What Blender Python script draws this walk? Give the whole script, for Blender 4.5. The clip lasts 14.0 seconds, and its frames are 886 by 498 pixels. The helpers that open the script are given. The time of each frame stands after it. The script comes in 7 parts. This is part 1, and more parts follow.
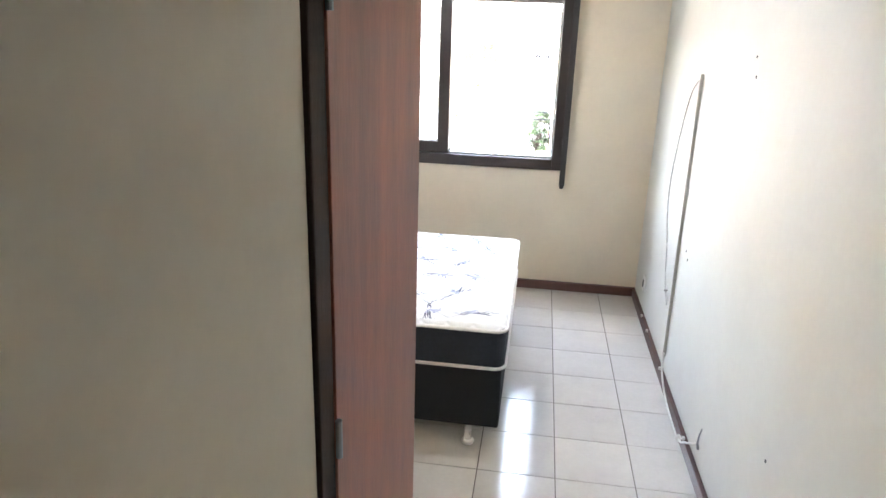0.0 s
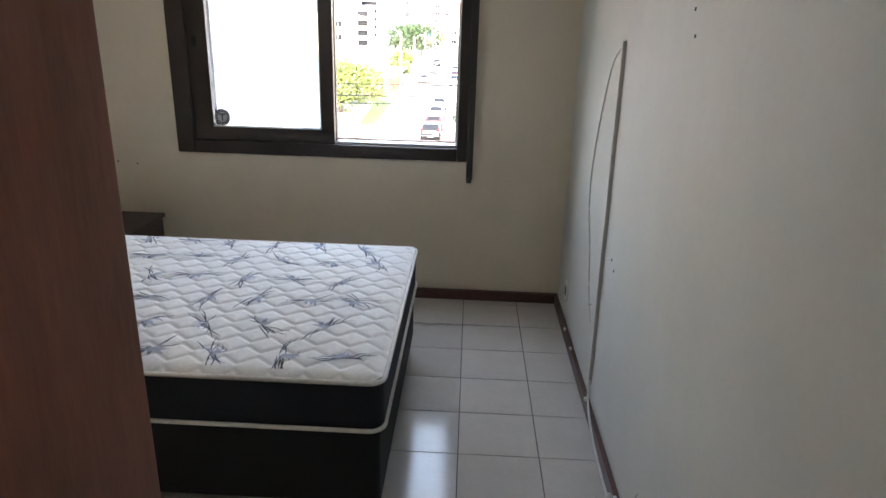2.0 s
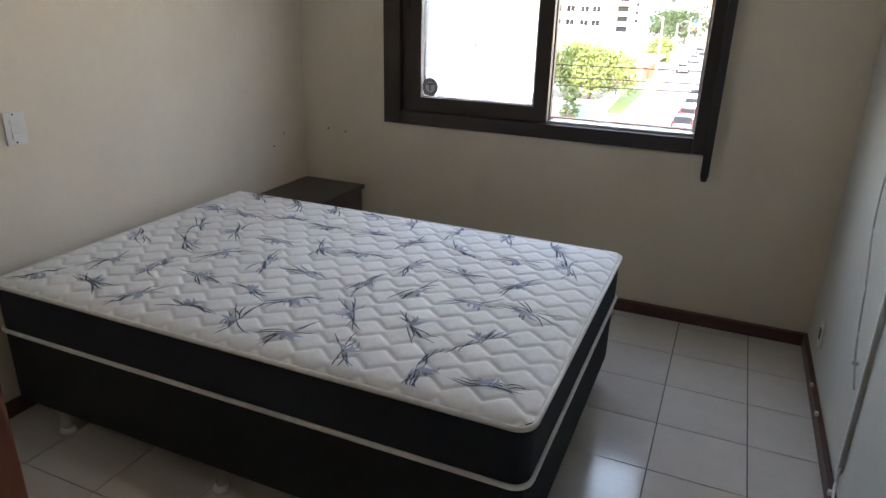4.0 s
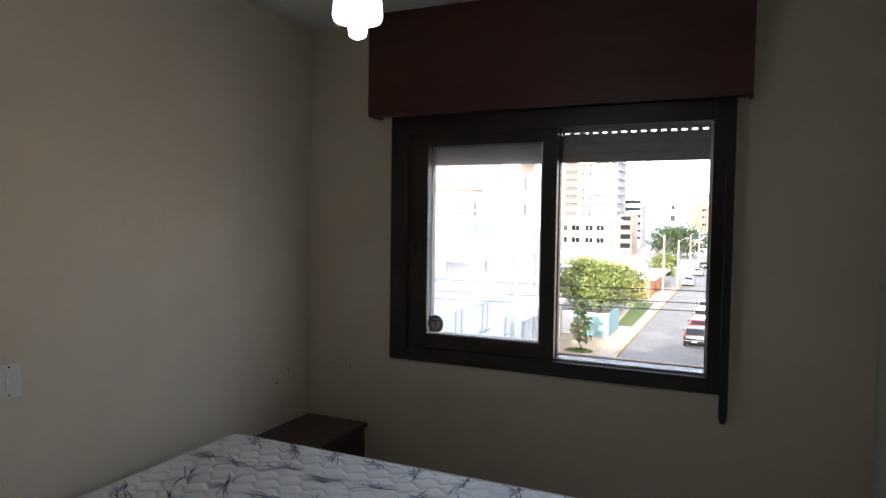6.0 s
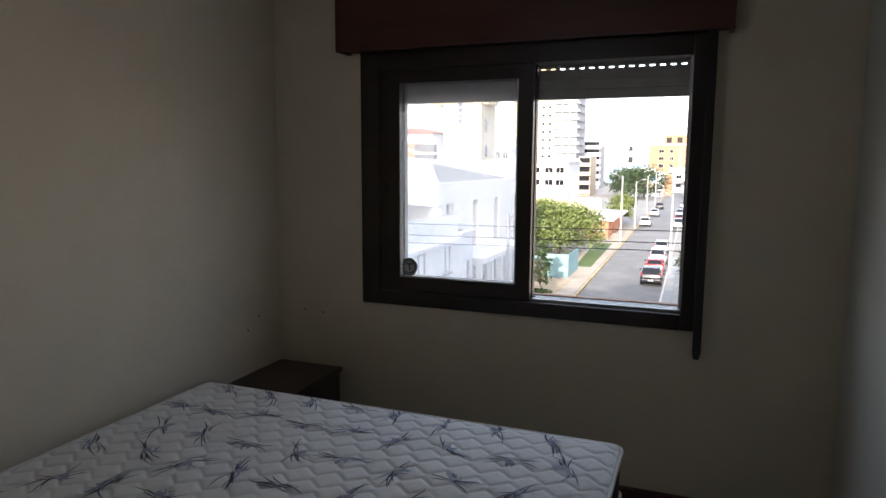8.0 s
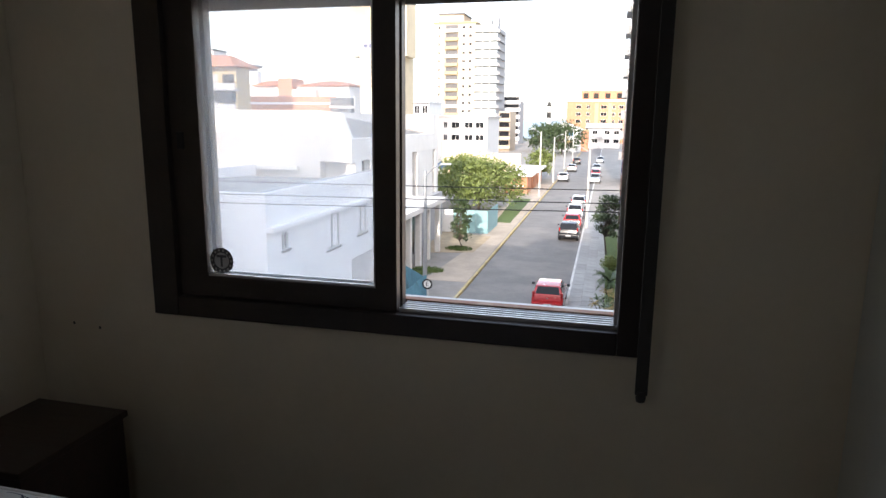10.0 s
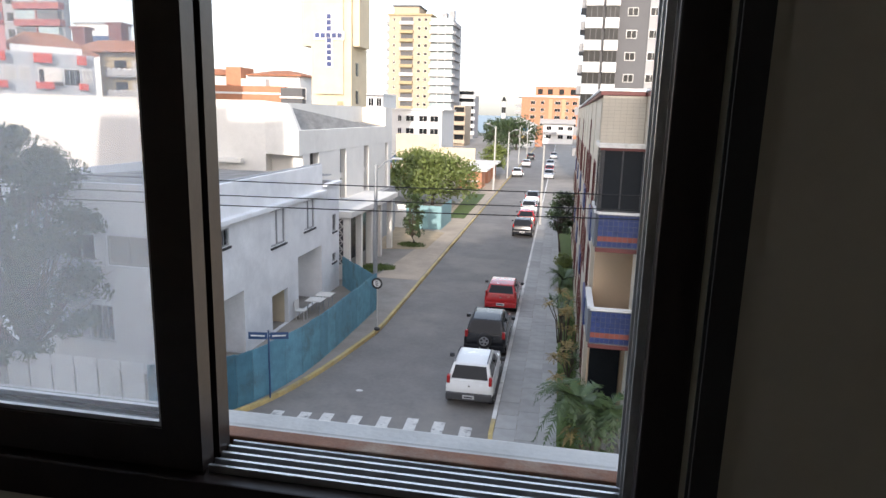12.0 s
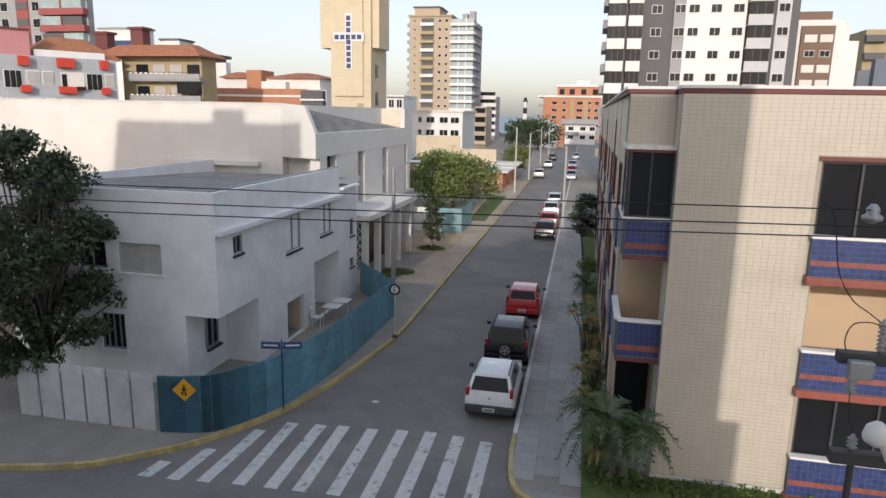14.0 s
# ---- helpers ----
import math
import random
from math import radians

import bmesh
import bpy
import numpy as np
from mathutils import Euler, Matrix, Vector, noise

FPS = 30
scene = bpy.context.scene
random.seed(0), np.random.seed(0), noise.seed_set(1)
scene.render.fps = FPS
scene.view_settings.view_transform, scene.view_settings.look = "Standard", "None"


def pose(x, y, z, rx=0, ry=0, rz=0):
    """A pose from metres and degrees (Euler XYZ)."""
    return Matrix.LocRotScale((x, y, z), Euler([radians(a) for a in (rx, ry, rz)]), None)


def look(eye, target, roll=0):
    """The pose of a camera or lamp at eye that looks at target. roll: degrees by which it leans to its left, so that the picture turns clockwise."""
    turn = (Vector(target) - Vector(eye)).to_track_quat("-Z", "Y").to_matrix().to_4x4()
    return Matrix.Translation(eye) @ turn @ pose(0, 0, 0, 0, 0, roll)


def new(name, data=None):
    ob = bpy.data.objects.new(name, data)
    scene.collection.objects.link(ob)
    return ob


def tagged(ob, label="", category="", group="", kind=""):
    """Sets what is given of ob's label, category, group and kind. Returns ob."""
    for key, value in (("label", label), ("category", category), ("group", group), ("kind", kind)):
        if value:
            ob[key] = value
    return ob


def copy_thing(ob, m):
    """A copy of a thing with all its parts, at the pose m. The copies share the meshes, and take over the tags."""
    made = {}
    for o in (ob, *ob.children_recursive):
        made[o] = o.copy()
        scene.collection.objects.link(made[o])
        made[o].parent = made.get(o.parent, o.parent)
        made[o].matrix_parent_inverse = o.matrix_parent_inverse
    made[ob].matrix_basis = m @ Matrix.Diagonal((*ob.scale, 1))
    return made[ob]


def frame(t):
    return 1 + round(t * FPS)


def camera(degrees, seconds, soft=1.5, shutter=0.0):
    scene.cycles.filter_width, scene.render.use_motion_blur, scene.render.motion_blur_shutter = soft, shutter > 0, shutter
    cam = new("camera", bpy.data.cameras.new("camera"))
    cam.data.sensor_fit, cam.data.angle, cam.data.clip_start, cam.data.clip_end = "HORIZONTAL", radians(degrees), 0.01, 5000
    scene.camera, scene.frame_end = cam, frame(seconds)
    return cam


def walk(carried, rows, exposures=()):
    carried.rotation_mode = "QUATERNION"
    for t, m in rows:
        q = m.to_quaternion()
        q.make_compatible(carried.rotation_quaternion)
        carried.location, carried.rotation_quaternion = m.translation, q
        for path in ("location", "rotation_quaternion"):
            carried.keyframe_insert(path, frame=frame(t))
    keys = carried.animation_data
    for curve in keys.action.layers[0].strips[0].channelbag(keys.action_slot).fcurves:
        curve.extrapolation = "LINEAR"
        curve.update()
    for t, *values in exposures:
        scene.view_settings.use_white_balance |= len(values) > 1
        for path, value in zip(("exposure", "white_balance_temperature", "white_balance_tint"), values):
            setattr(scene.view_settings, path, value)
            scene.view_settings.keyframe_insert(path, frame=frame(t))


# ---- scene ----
cam = camera(67.9, 14.0)
PATH = [
    (0, (-0.77, -4.614, 1.785), (-1.033, -2.734, 1.157), 1.8),
    (0.5, (-0.64, -4.409, 1.737), (-0.765, -2.502, 1.149), 2.5),
    (1, (-0.607, -4.252, 1.727), (-0.712, -2.351, 1.113), 2.0),
    (1.5, (-0.649, -4.069, 1.724), (-0.711, -2.17, 1.101), 2.1),
    (2, (-0.602, -3.891, 1.683), (-0.667, -2.003, 1.025), 1.7),
    (2.5, (-0.525, -3.671, 1.634), (-0.905, -1.848, 0.905), 0.9),
    (4.8, (-0.532, -3.237, 1.552), (-1.346, -1.526, 0.912), 0.3),
    (5, (-0.539, -3.199, 1.568), (-1.38, -1.46, 1.052), 0.3),
    (5.5, (-0.531, -3.253, 1.628), (-1.367, -1.458, 1.341), 1.0),
    (6, (-0.526, -3.278, 1.679), (-1.359, -1.462, 1.589), 0.8),
    (6.5, (-0.529, -3.26, 1.717), (-1.415, -1.469, 1.814), -0.3),
    (7, (-0.514, -3.287, 1.752), (-1.423, -1.52, 1.978), -0.3),
    (7.5, (-0.56, -3.337, 1.72), (-1.442, -1.543, 1.789), 0.5),
    (8, (-0.619, -3.242, 1.663), (-1.335, -1.393, 1.404), 0.3),
    (8.5, (-0.631, -2.984, 1.626), (-1.21, -1.099, 1.289), -0.0),
    (9, (-0.615, -2.717, 1.62), (-1.167, -0.826, 1.273), -0.6),
    (9.2, (-0.63, -2.616, 1.606), (-1.168, -0.724, 1.241), -0.5),
    (11.3, (-0.819, -1.261, 1.633), (-1.226, 0.657, 1.236), 1.2),
    (11.5, (-0.826, -1.214, 1.629), (-1.203, 0.711, 1.239), 0.7),
    (12, (-0.805, -0.966, 1.602), (-1.154, 0.961, 1.197), 1.6),
    (12.5, (-0.781, -0.721, 1.611), (-1.198, 1.186, 1.175), 0.8),
    (13, (-0.819, -0.442, 1.618), (-1.252, 1.455, 1.156), 1.5),
    (13.5, (-0.838, -0.215, 1.535), (-1.235, 1.694, 1.089), -0.1),
    (14, (-0.885, -0.064, 1.595), (-1.298, 1.851, 1.192), 1.1),
]
EXPOSURES = [(t, stops, 6500, 16) for t, stops in (
    (0, 7.95), (0.4, 7.25), (1, 6.65), (1.5, 6.4), (2, 6.1), (2.6, 5.9), (5, 5.55), (5.5, 4.9), (6, 4.6), (6.5, 4.2), (7.5, 4.12), (8, 4.2), (9, 4.2),
    (11.5, 3.35), (12, 3.3), (12.5, 3.35), (13, 3.2), (13.5, 2.7), (14, 2.35),
)]
walk(cam, [(t, look(e, g, r)) for t, e, g, r in PATH], EXPOSURES)

# ---- light ----
SUN_ELEVATION = radians(17)
world = bpy.data.worlds.new("world")
scene.world = world
world.use_nodes = True
wn = world.node_tree
sky = wn.nodes.new("ShaderNodeTexSky")
sky.sky_type, sky.sun_disc = "NISHITA", False
sky.sun_elevation, sky.sun_rotation = SUN_ELEVATION, math.pi - math.atan(0.06)
sky.air_density, sky.dust_density, sky.ozone_density = 1.0, 2.8, 1.2
hs = wn.nodes.new("ShaderNodeHueSaturation")
hs.inputs["Saturation"].default_value = 1.1
haze = wn.nodes.new("ShaderNodeGamma")      # thin haze evens the sky out
haze.inputs["Gamma"].default_value = 0.45
wn.links.new(sky.outputs[0], haze.inputs["Color"])
wn.links.new(haze.outputs[0], hs.inputs["Color"])
wn.links.new(hs.outputs[0], wn.nodes["Background"].inputs["Color"])
wn.nodes["Background"].inputs["Strength"].default_value = 0.10
sun_data = bpy.data.lights.new("sun", "SUN")
sun_data.energy, sun_data.angle, sun_data.color = 0.47, radians(0.7), (1.0, 0.93, 0.82)
sun = new("sun", sun_data)
sun.matrix_world = look((20, -60, 40), (20 - 0.06, -60 + 1.0, 40 - 0.305))


# ---- materials ----
def mat(name, rgb, rough=0.6, metal=0.0, var=0.12, scale=6.0, bump=0.15, rand=0.0, dirt=None, stretch=(1, 1, 1), coat=0.0, wear=(0.5, 0.72), spec=0.5):
    """A node material: two scales of noise in colour, relief and gloss; dirt: a second colour that comes in patches."""
    m = bpy.data.materials.new(name)
    m.use_nodes = True
    n, link = m.node_tree.nodes, m.node_tree.links.new
    b = n["Principled BSDF"]
    tc, mp = n.new("ShaderNodeTexCoord"), n.new("ShaderNodeMapping")
    mp.inputs["Scale"].default_value = stretch
    link(tc.outputs["Object"], mp.inputs["Vector"])
    n1, n2 = n.new("ShaderNodeTexNoise"), n.new("ShaderNodeTexNoise")
    n1.inputs["Scale"].default_value, n1.inputs["Detail"].default_value = scale, 4
    n2.inputs["Scale"].default_value, n2.inputs["Detail"].default_value = scale * 11, 3
    link(mp.outputs[0], n1.inputs["Vector"]), link(mp.outputs[0], n2.inputs["Vector"])
    add = n.new("ShaderNodeMath")
    add.operation = "MULTIPLY_ADD"
    link(n2.outputs["Fac"], add.inputs[0])
    add.inputs[1].default_value = 0.45
    link(n1.outputs["Fac"], add.inputs[2])
    ramp = n.new("ShaderNodeMapRange")
    ramp.inputs["From Min"].default_value, ramp.inputs["From Max"].default_value = 0.45, 1.0
    ramp.inputs["To Min"].default_value, ramp.inputs["To Max"].default_value = 1 - var, 1 + var
    link(add.outputs[0], ramp.inputs["Value"])
    last = ramp.outputs[0]
    if rand:
        oi, rr, mul = n.new("ShaderNodeObjectInfo"), n.new("ShaderNodeMapRange"), n.new("ShaderNodeMath")
        rr.inputs["To Min"].default_value, rr.inputs["To Max"].default_value = 1 - rand, 1 + rand
        mul.operation = "MULTIPLY"
        link(oi.outputs["Random"], rr.inputs["Value"])
        link(rr.outputs[0], mul.inputs[0]), link(last, mul.inputs[1])
        last = mul.outputs[0]
    mix = n.new("ShaderNodeVectorMath")
    mix.operation = "SCALE"
    mix.inputs[0].default_value = rgb
    link(last, mix.inputs["Scale"])
    colour = mix.outputs[0]
    if dirt:
        n3, r3, mc = n.new("ShaderNodeTexNoise"), n.new("ShaderNodeMapRange"), n.new("ShaderNodeMix")
        n3.inputs["Scale"].default_value, n3.inputs["Detail"].default_value = scale * 0.35, 7
        n3.inputs["Roughness"].default_value = 0.68
        link(mp.outputs[0], n3.inputs["Vector"])
        r3.inputs["From Min"].default_value, r3.inputs["From Max"].default_value = wear
        link(n3.outputs["Fac"], r3.inputs["Value"])
        mc.data_type = "RGBA"
        link(r3.outputs[0], mc.inputs["Factor"])
        link(colour, mc.inputs["A"])
        mc.inputs["B"].default_value = (*dirt, 1)
        colour = mc.outputs["Result"]
    link(colour, b.inputs["Base Color"])
    rg = n.new("ShaderNodeMapRange")
    rg.inputs["To Min"].default_value, rg.inputs["To Max"].default_value = max(0.02, rough - 0.08), min(1, rough + 0.08)
    link(n1.outputs["Fac"], rg.inputs["Value"])
    link(rg.outputs[0], b.inputs["Roughness"])
    b.inputs["Metallic"].default_value = metal
    b.inputs["Specular IOR Level"].default_value = spec
    b.inputs["Coat Weight"].default_value = coat
    if bump:
        bp = n.new("ShaderNodeBump")
        bp.inputs["Strength"].default_value, bp.inputs["Distance"].default_value = bump, 0.01
        link(add.outputs[0], bp.inputs["Height"])
        link(bp.outputs[0], b.inputs["Normal"])
    return m


def glass(name, haze=0.0, tint=(1, 1, 1)):
    """Window glass seen through: clear, with a gloss, and a film of dust that catches light."""
    m = bpy.data.materials.new(name)
    m.use_nodes = True
    n, link = m.node_tree.nodes, m.node_tree.links.new
    n.remove(n["Principled BSDF"])
    out = n["Material Output"]
    tr, gl, tl = n.new("ShaderNodeBsdfTransparent"), n.new("ShaderNodeBsdfGlossy"), n.new("ShaderNodeBsdfTranslucent")
    tr.inputs["Color"].default_value = (*tint, 1)
    gl.inputs["Roughness"].default_value = 0.02
    tl.inputs["Color"].default_value = (0.85, 0.87, 0.9, 1)
    m1, m2 = n.new("ShaderNodeMixShader"), n.new("ShaderNodeMixShader")
    m2.inputs[0].default_value = 0.04
    nz, rm, tc = n.new("ShaderNodeTexNoise"), n.new("ShaderNodeMapRange"), n.new("ShaderNodeTexCoord")
    nz.inputs["Scale"].default_value, nz.inputs["Detail"].default_value = 3.0, 6
    link(tc.outputs["Object"], nz.inputs["Vector"])
    link(nz.outputs["Fac"], rm.inputs["Value"])
    rm.inputs["From Min"].default_value, rm.inputs["From Max"].default_value = 0.3, 0.7
    rm.inputs["To Min"].default_value, rm.inputs["To Max"].default_value = haze * 0.88, haze * 1.12
    link(rm.outputs[0], m1.inputs[0])
    link(tr.outputs[0], m1.inputs[1]), link(tl.outputs[0], m1.inputs[2])
    link(m1.outputs[0], m2.inputs[1]), link(gl.outputs[0], m2.inputs[2])
    link(m2.outputs[0], out.inputs["Surface"])
    return m


def glow(name, rgb, strength):
    m = bpy.data.materials.new(name)
    m.use_nodes = True
    b = m.node_tree.nodes["Principled BSDF"]
    b.inputs["Base Color"].default_value = (*rgb, 1)
    b.inputs["Emission Color"].default_value = (*rgb, 1)
    b.inputs["Emission Strength"].default_value = strength
    return m


M_WALL = mat("cream_wall_paint", (0.70, 0.61, 0.48), 0.55, var=0.04, scale=3, bump=0.06, dirt=(0.64, 0.55, 0.425))
M_WALLR = mat("off_white_wall_paint", (0.60, 0.59, 0.535), 0.6, var=0.04, scale=3, bump=0.05, dirt=(0.56, 0.55, 0.50), spec=0.3)
M_CEIL = mat("white_ceiling_paint", (0.75, 0.73, 0.68), 0.8, var=0.03, scale=4, bump=0.05)
M_TILE = mat("glazed_floor_tile", (0.60, 0.56, 0.51), 0.14, var=0.07, scale=5, bump=0.02, rand=0.05, dirt=(0.52, 0.48, 0.44))
M_GROUT = mat("dark_grout", (0.13, 0.11, 0.10), 0.9, scale=20)
M_BASEB = mat("stained_baseboard_wood", (0.085, 0.035, 0.026), 0.38, var=0.25, scale=6, stretch=(1, 1, 6))
M_DOOR = mat("reddish_door_wood", (0.33, 0.11, 0.06), 0.42, var=0.3, scale=3, stretch=(5, 5, 0.5), bump=0.05)
M_JAMB = mat("dark_jamb_wood", (0.040, 0.020, 0.012), 0.65, var=0.4, scale=5, stretch=(5, 5, 0.6), spec=0.2)
M_FRAME = mat("dark_window_wood", (0.030, 0.019, 0.015), 0.38, var=0.3, scale=5, bump=0.08)
M_BOX = mat("red_brown_shutter_box_wood", (0.085, 0.026, 0.018), 0.42, var=0.3, scale=3, stretch=(0.6, 4, 4), bump=0.05)
M_ALU = mat("worn_aluminium", (0.62, 0.62, 0.62), 0.35, metal=0.9, scale=30)
M_BLACK = mat("black_rubber", (0.012, 0.012, 0.013), 0.6, scale=20)
M_SLAT = mat("grey_shutter_slat", (0.42, 0.40, 0.37), 0.5, scale=12, var=0.1)
M_TERRA = mat("terracotta_sill", (0.30, 0.13, 0.07), 0.7, scale=14, var=0.3, dirt=(0.45, 0.33, 0.24))
M_SILLW = mat("weathered_white_sill", (0.72, 0.70, 0.66), 0.7, scale=8, var=0.1, dirt=(0.5, 0.48, 0.44))
M_STRAP = mat("dark_woven_strap", (0.035, 0.030, 0.028), 0.8, scale=60)
M_NAVY = mat("navy_mattress_cloth", (0.014, 0.016, 0.026), 0.85, scale=60, var=0.3)
M_BASEC = mat("black_bed_base_cloth", (0.010, 0.010, 0.013), 0.9, scale=60, var=0.3)
M_QUILT = mat("white_quilted_cloth", (0.83, 0.82, 0.80), 0.9, scale=40, var=0.05, bump=0.2)
M_PIPE = mat("white_piping", (0.72, 0.69, 0.66), 0.8, scale=60)
M_PRINT = mat("grey_blue_print", (0.10, 0.11, 0.16), 0.9, scale=60, var=0.3)
M_PRINTL = mat("pale_blue_print", (0.40, 0.42, 0.52), 0.9, scale=60, var=0.2)
M_NIGHT = mat("dark_nightstand_wood", (0.040, 0.022, 0.015), 0.4, var=0.3, scale=6, stretch=(1, 6, 6))
M_CHROME = mat("chrome", (0.75, 0.75, 0.75), 0.15, metal=1.0, scale=20, bump=0.0)
M_PLASTIC = mat("white_plastic", (0.72, 0.70, 0.66), 0.4, scale=20, var=0.04)
M_CONDUIT = mat("aged_grey_plastic", (0.46, 0.44, 0.40), 0.5, scale=20, var=0.1)
M_FAN = mat("white_fan_enamel", (0.62, 0.60, 0.56), 0.4, scale=12, var=0.06)
M_FANEDGE = mat("dark_blade_edge", (0.05, 0.04, 0.035), 0.6, scale=20)
M_BULB = glow("lit_lamp_tube", (0.86, 0.93, 1.0), 4)
M_SHADE = glow("lit_frosted_glass", (0.86, 0.93, 1.0), 0.32)
M_PANE = glass("dusty_window_glass", 0.12)
M_STICK = mat("dark_sticker", (0.10, 0.10, 0.11), 0.5, scale=30)
M_STICKW = mat("pale_sticker", (0.6, 0.6, 0.6), 0.5, scale=30)

M_ASPH = mat("worn_asphalt", (0.185, 0.174, 0.163), 0.85, var=0.2, scale=0.6, bump=0.4, dirt=(0.25, 0.232, 0.208))
M_GROUND = mat("sandy_ground", (0.20, 0.18, 0.13), 0.95, var=0.3, scale=0.15, dirt=(0.10, 0.12, 0.05))
M_PAVE = mat("concrete_pavement", (0.285, 0.26, 0.23), 0.9, var=0.2, scale=0.8, bump=0.3, dirt=(0.22, 0.20, 0.175))
# sandy tone, raised to stand in for stronger sun on the ground
M_SANDYLIT = mat("sunlit_sandy_concrete", (0.43, 0.355, 0.275), 0.9, var=0.18, scale=0.7, bump=0.3, dirt=(0.34, 0.28, 0.22))
M_SLAB = mat("grey_paving_slab", (0.34, 0.335, 0.32), 0.85, var=0.15, scale=2, bump=0.3, rand=0.12)
M_KERBY = mat("yellow_kerb_paint", (0.50, 0.38, 0.16), 0.8, var=0.2, scale=4, dirt=(0.40, 0.35, 0.27), rand=0.15)
M_KERBW = mat("white_kerb_paint", (0.66, 0.65, 0.62), 0.8, var=0.15, scale=4, dirt=(0.4, 0.39, 0.36), rand=0.1)
M_STRIPE = mat("worn_white_road_paint", (0.60, 0.59, 0.56), 0.8, var=0.15, scale=7, dirt=(0.17, 0.17, 0.17), wear=(0.55, 0.66))
M_HOUSE = mat("grey_plaster", (0.80, 0.805, 0.81), 0.9, var=0.08, scale=1.2, bump=0.2, dirt=(0.66, 0.665, 0.67))
M_ROOFG = mat("weathered_fibre_cement", (0.29, 0.28, 0.265), 0.95, var=0.25, scale=3, bump=0.4, dirt=(0.13, 0.125, 0.12), stretch=(1, 0.3, 1))
M_CHURCH = mat("weathered_white_plaster", (0.72, 0.695, 0.65), 0.9, var=0.06, scale=0.8, bump=0.15, dirt=(0.62, 0.595, 0.55))
M_GABLE = mat("stained_cream_plaster", (0.70, 0.63, 0.50), 0.9, var=0.12, scale=1.0, bump=0.15, dirt=(0.42, 0.38, 0.30))
M_TOWERC = mat("cream_tower_plaster", (0.62, 0.53, 0.38), 0.9, var=0.06, scale=0.6, bump=0.1, dirt=(0.52, 0.44, 0.31))
M_DARK = mat("dark_window_glass", (0.016, 0.018, 0.021), 0.15, scale=2, bump=0.0, spec=0.2)
M_SHUT = mat("grey_roller_blind", (0.45, 0.44, 0.42), 0.6, scale=6)
M_WHITE = mat("white_facade_paint", (0.74, 0.73, 0.71), 0.8, var=0.05, scale=0.7, bump=0.08)
M_FBLUE = mat("blue_painted_metal_sheet", (0.115, 0.27, 0.35), 0.55, var=0.18, scale=3, rand=0.15, dirt=(0.10, 0.17, 0.19))
M_FWHITE = mat("white_painted_metal_sheet", (0.70, 0.70, 0.69), 0.6, var=0.12, scale=3, rand=0.1, dirt=(0.58, 0.575, 0.55))
M_RBTILE = mat("cream_wall_tile", (0.53, 0.48, 0.395), 0.45, var=0.06, scale=3, bump=0.05, dirt=(0.49, 0.44, 0.36))
M_BLUEJOINT = mat("dark_tile_joint", (0.16, 0.17, 0.19), 0.9, scale=10)
M_RBJOINT = mat("cream_tile_joint", (0.37, 0.33, 0.265), 0.9, scale=10)
M_BLUETILE = mat("blue_glazed_tile", (0.035, 0.055, 0.165), 0.3, var=0.2, scale=6, rand=0.15)
M_REDTILE = mat("red_brown_tile", (0.27, 0.075, 0.055), 0.5, var=0.2, scale=6, rand=0.1)
M_PEACH = mat("peach_balcony_paint", (0.62, 0.46, 0.31), 0.85, var=0.05, scale=1)
M_LEAF = mat("dark_tree_leaf", (0.040, 0.065, 0.022), 0.5, var=0.35, scale=3, bump=0)
M_LEAFL = mat("light_tree_leaf", (0.13, 0.165, 0.040), 0.55, var=0.35, scale=2, bump=0)
M_PALM = mat("palm_leaf", (0.060, 0.095, 0.032), 0.45, var=0.3, scale=3, bump=0)
M_DRYLEAF = mat("dry_yellow_leaf", (0.26, 0.19, 0.07), 0.7, var=0.3, scale=3, bump=0)
M_BARK = mat("grey_brown_bark", (0.085, 0.065, 0.05), 0.95, var=0.3, scale=6, bump=0.6, stretch=(1, 1, 0.3))
M_GRASS = mat("short_grass", (0.085, 0.125, 0.030), 0.9, var=0.3, scale=5, bump=0.5)
M_POLE = mat("pale_concrete_pole", (0.48, 0.47, 0.44), 0.85, var=0.1, scale=3)
M_STEEL = mat("galvanised_steel", (0.36, 0.37, 0.38), 0.5, metal=0.6, scale=10)
M_WIRE = mat("black_cable", (0.012, 0.012, 0.012), 0.7, scale=10)
M_YSIGN = mat("yellow_sign", (0.72, 0.36, 0.02), 0.5, scale=10)
M_BSIGN = mat("blue_sign", (0.03, 0.07, 0.16), 0.5, scale=10)
M_BLACKP = mat("black_paint", (0.012, 0.012, 0.012), 0.5, scale=10)
M_SEA = mat("grey_blue_sea", (0.10, 0.16, 0.21), 0.35, var=0.1, scale=0.02, bump=0.1)
# orange and tan are paled: the haze of distance is in the colour
M_ORANGE = mat("hazed_orange_brick_facade", (0.47, 0.215, 0.125), 0.85, var=0.12, scale=1)
M_TAN = mat("hazed_tan_facade", (0.46, 0.37, 0.275), 0.85, var=0.08, scale=0.7)
# the dark and mid greys also serve as painted shade on church and tower
M_GREYD = mat("dark_grey_facade_and_shade", (0.115, 0.115, 0.12), 0.8, var=0.08, scale=0.7)
M_GREYM = mat("mid_grey_facade_and_shade", (0.33, 0.33, 0.335), 0.8, var=0.08, scale=0.7)
M_OCHRE = mat("ochre_facade", (0.40, 0.32, 0.19), 0.85, var=0.1, scale=0.7)
M_ROOFT = mat("clay_roof_tile", (0.36, 0.15, 0.08), 0.9, var=0.25, scale=2)
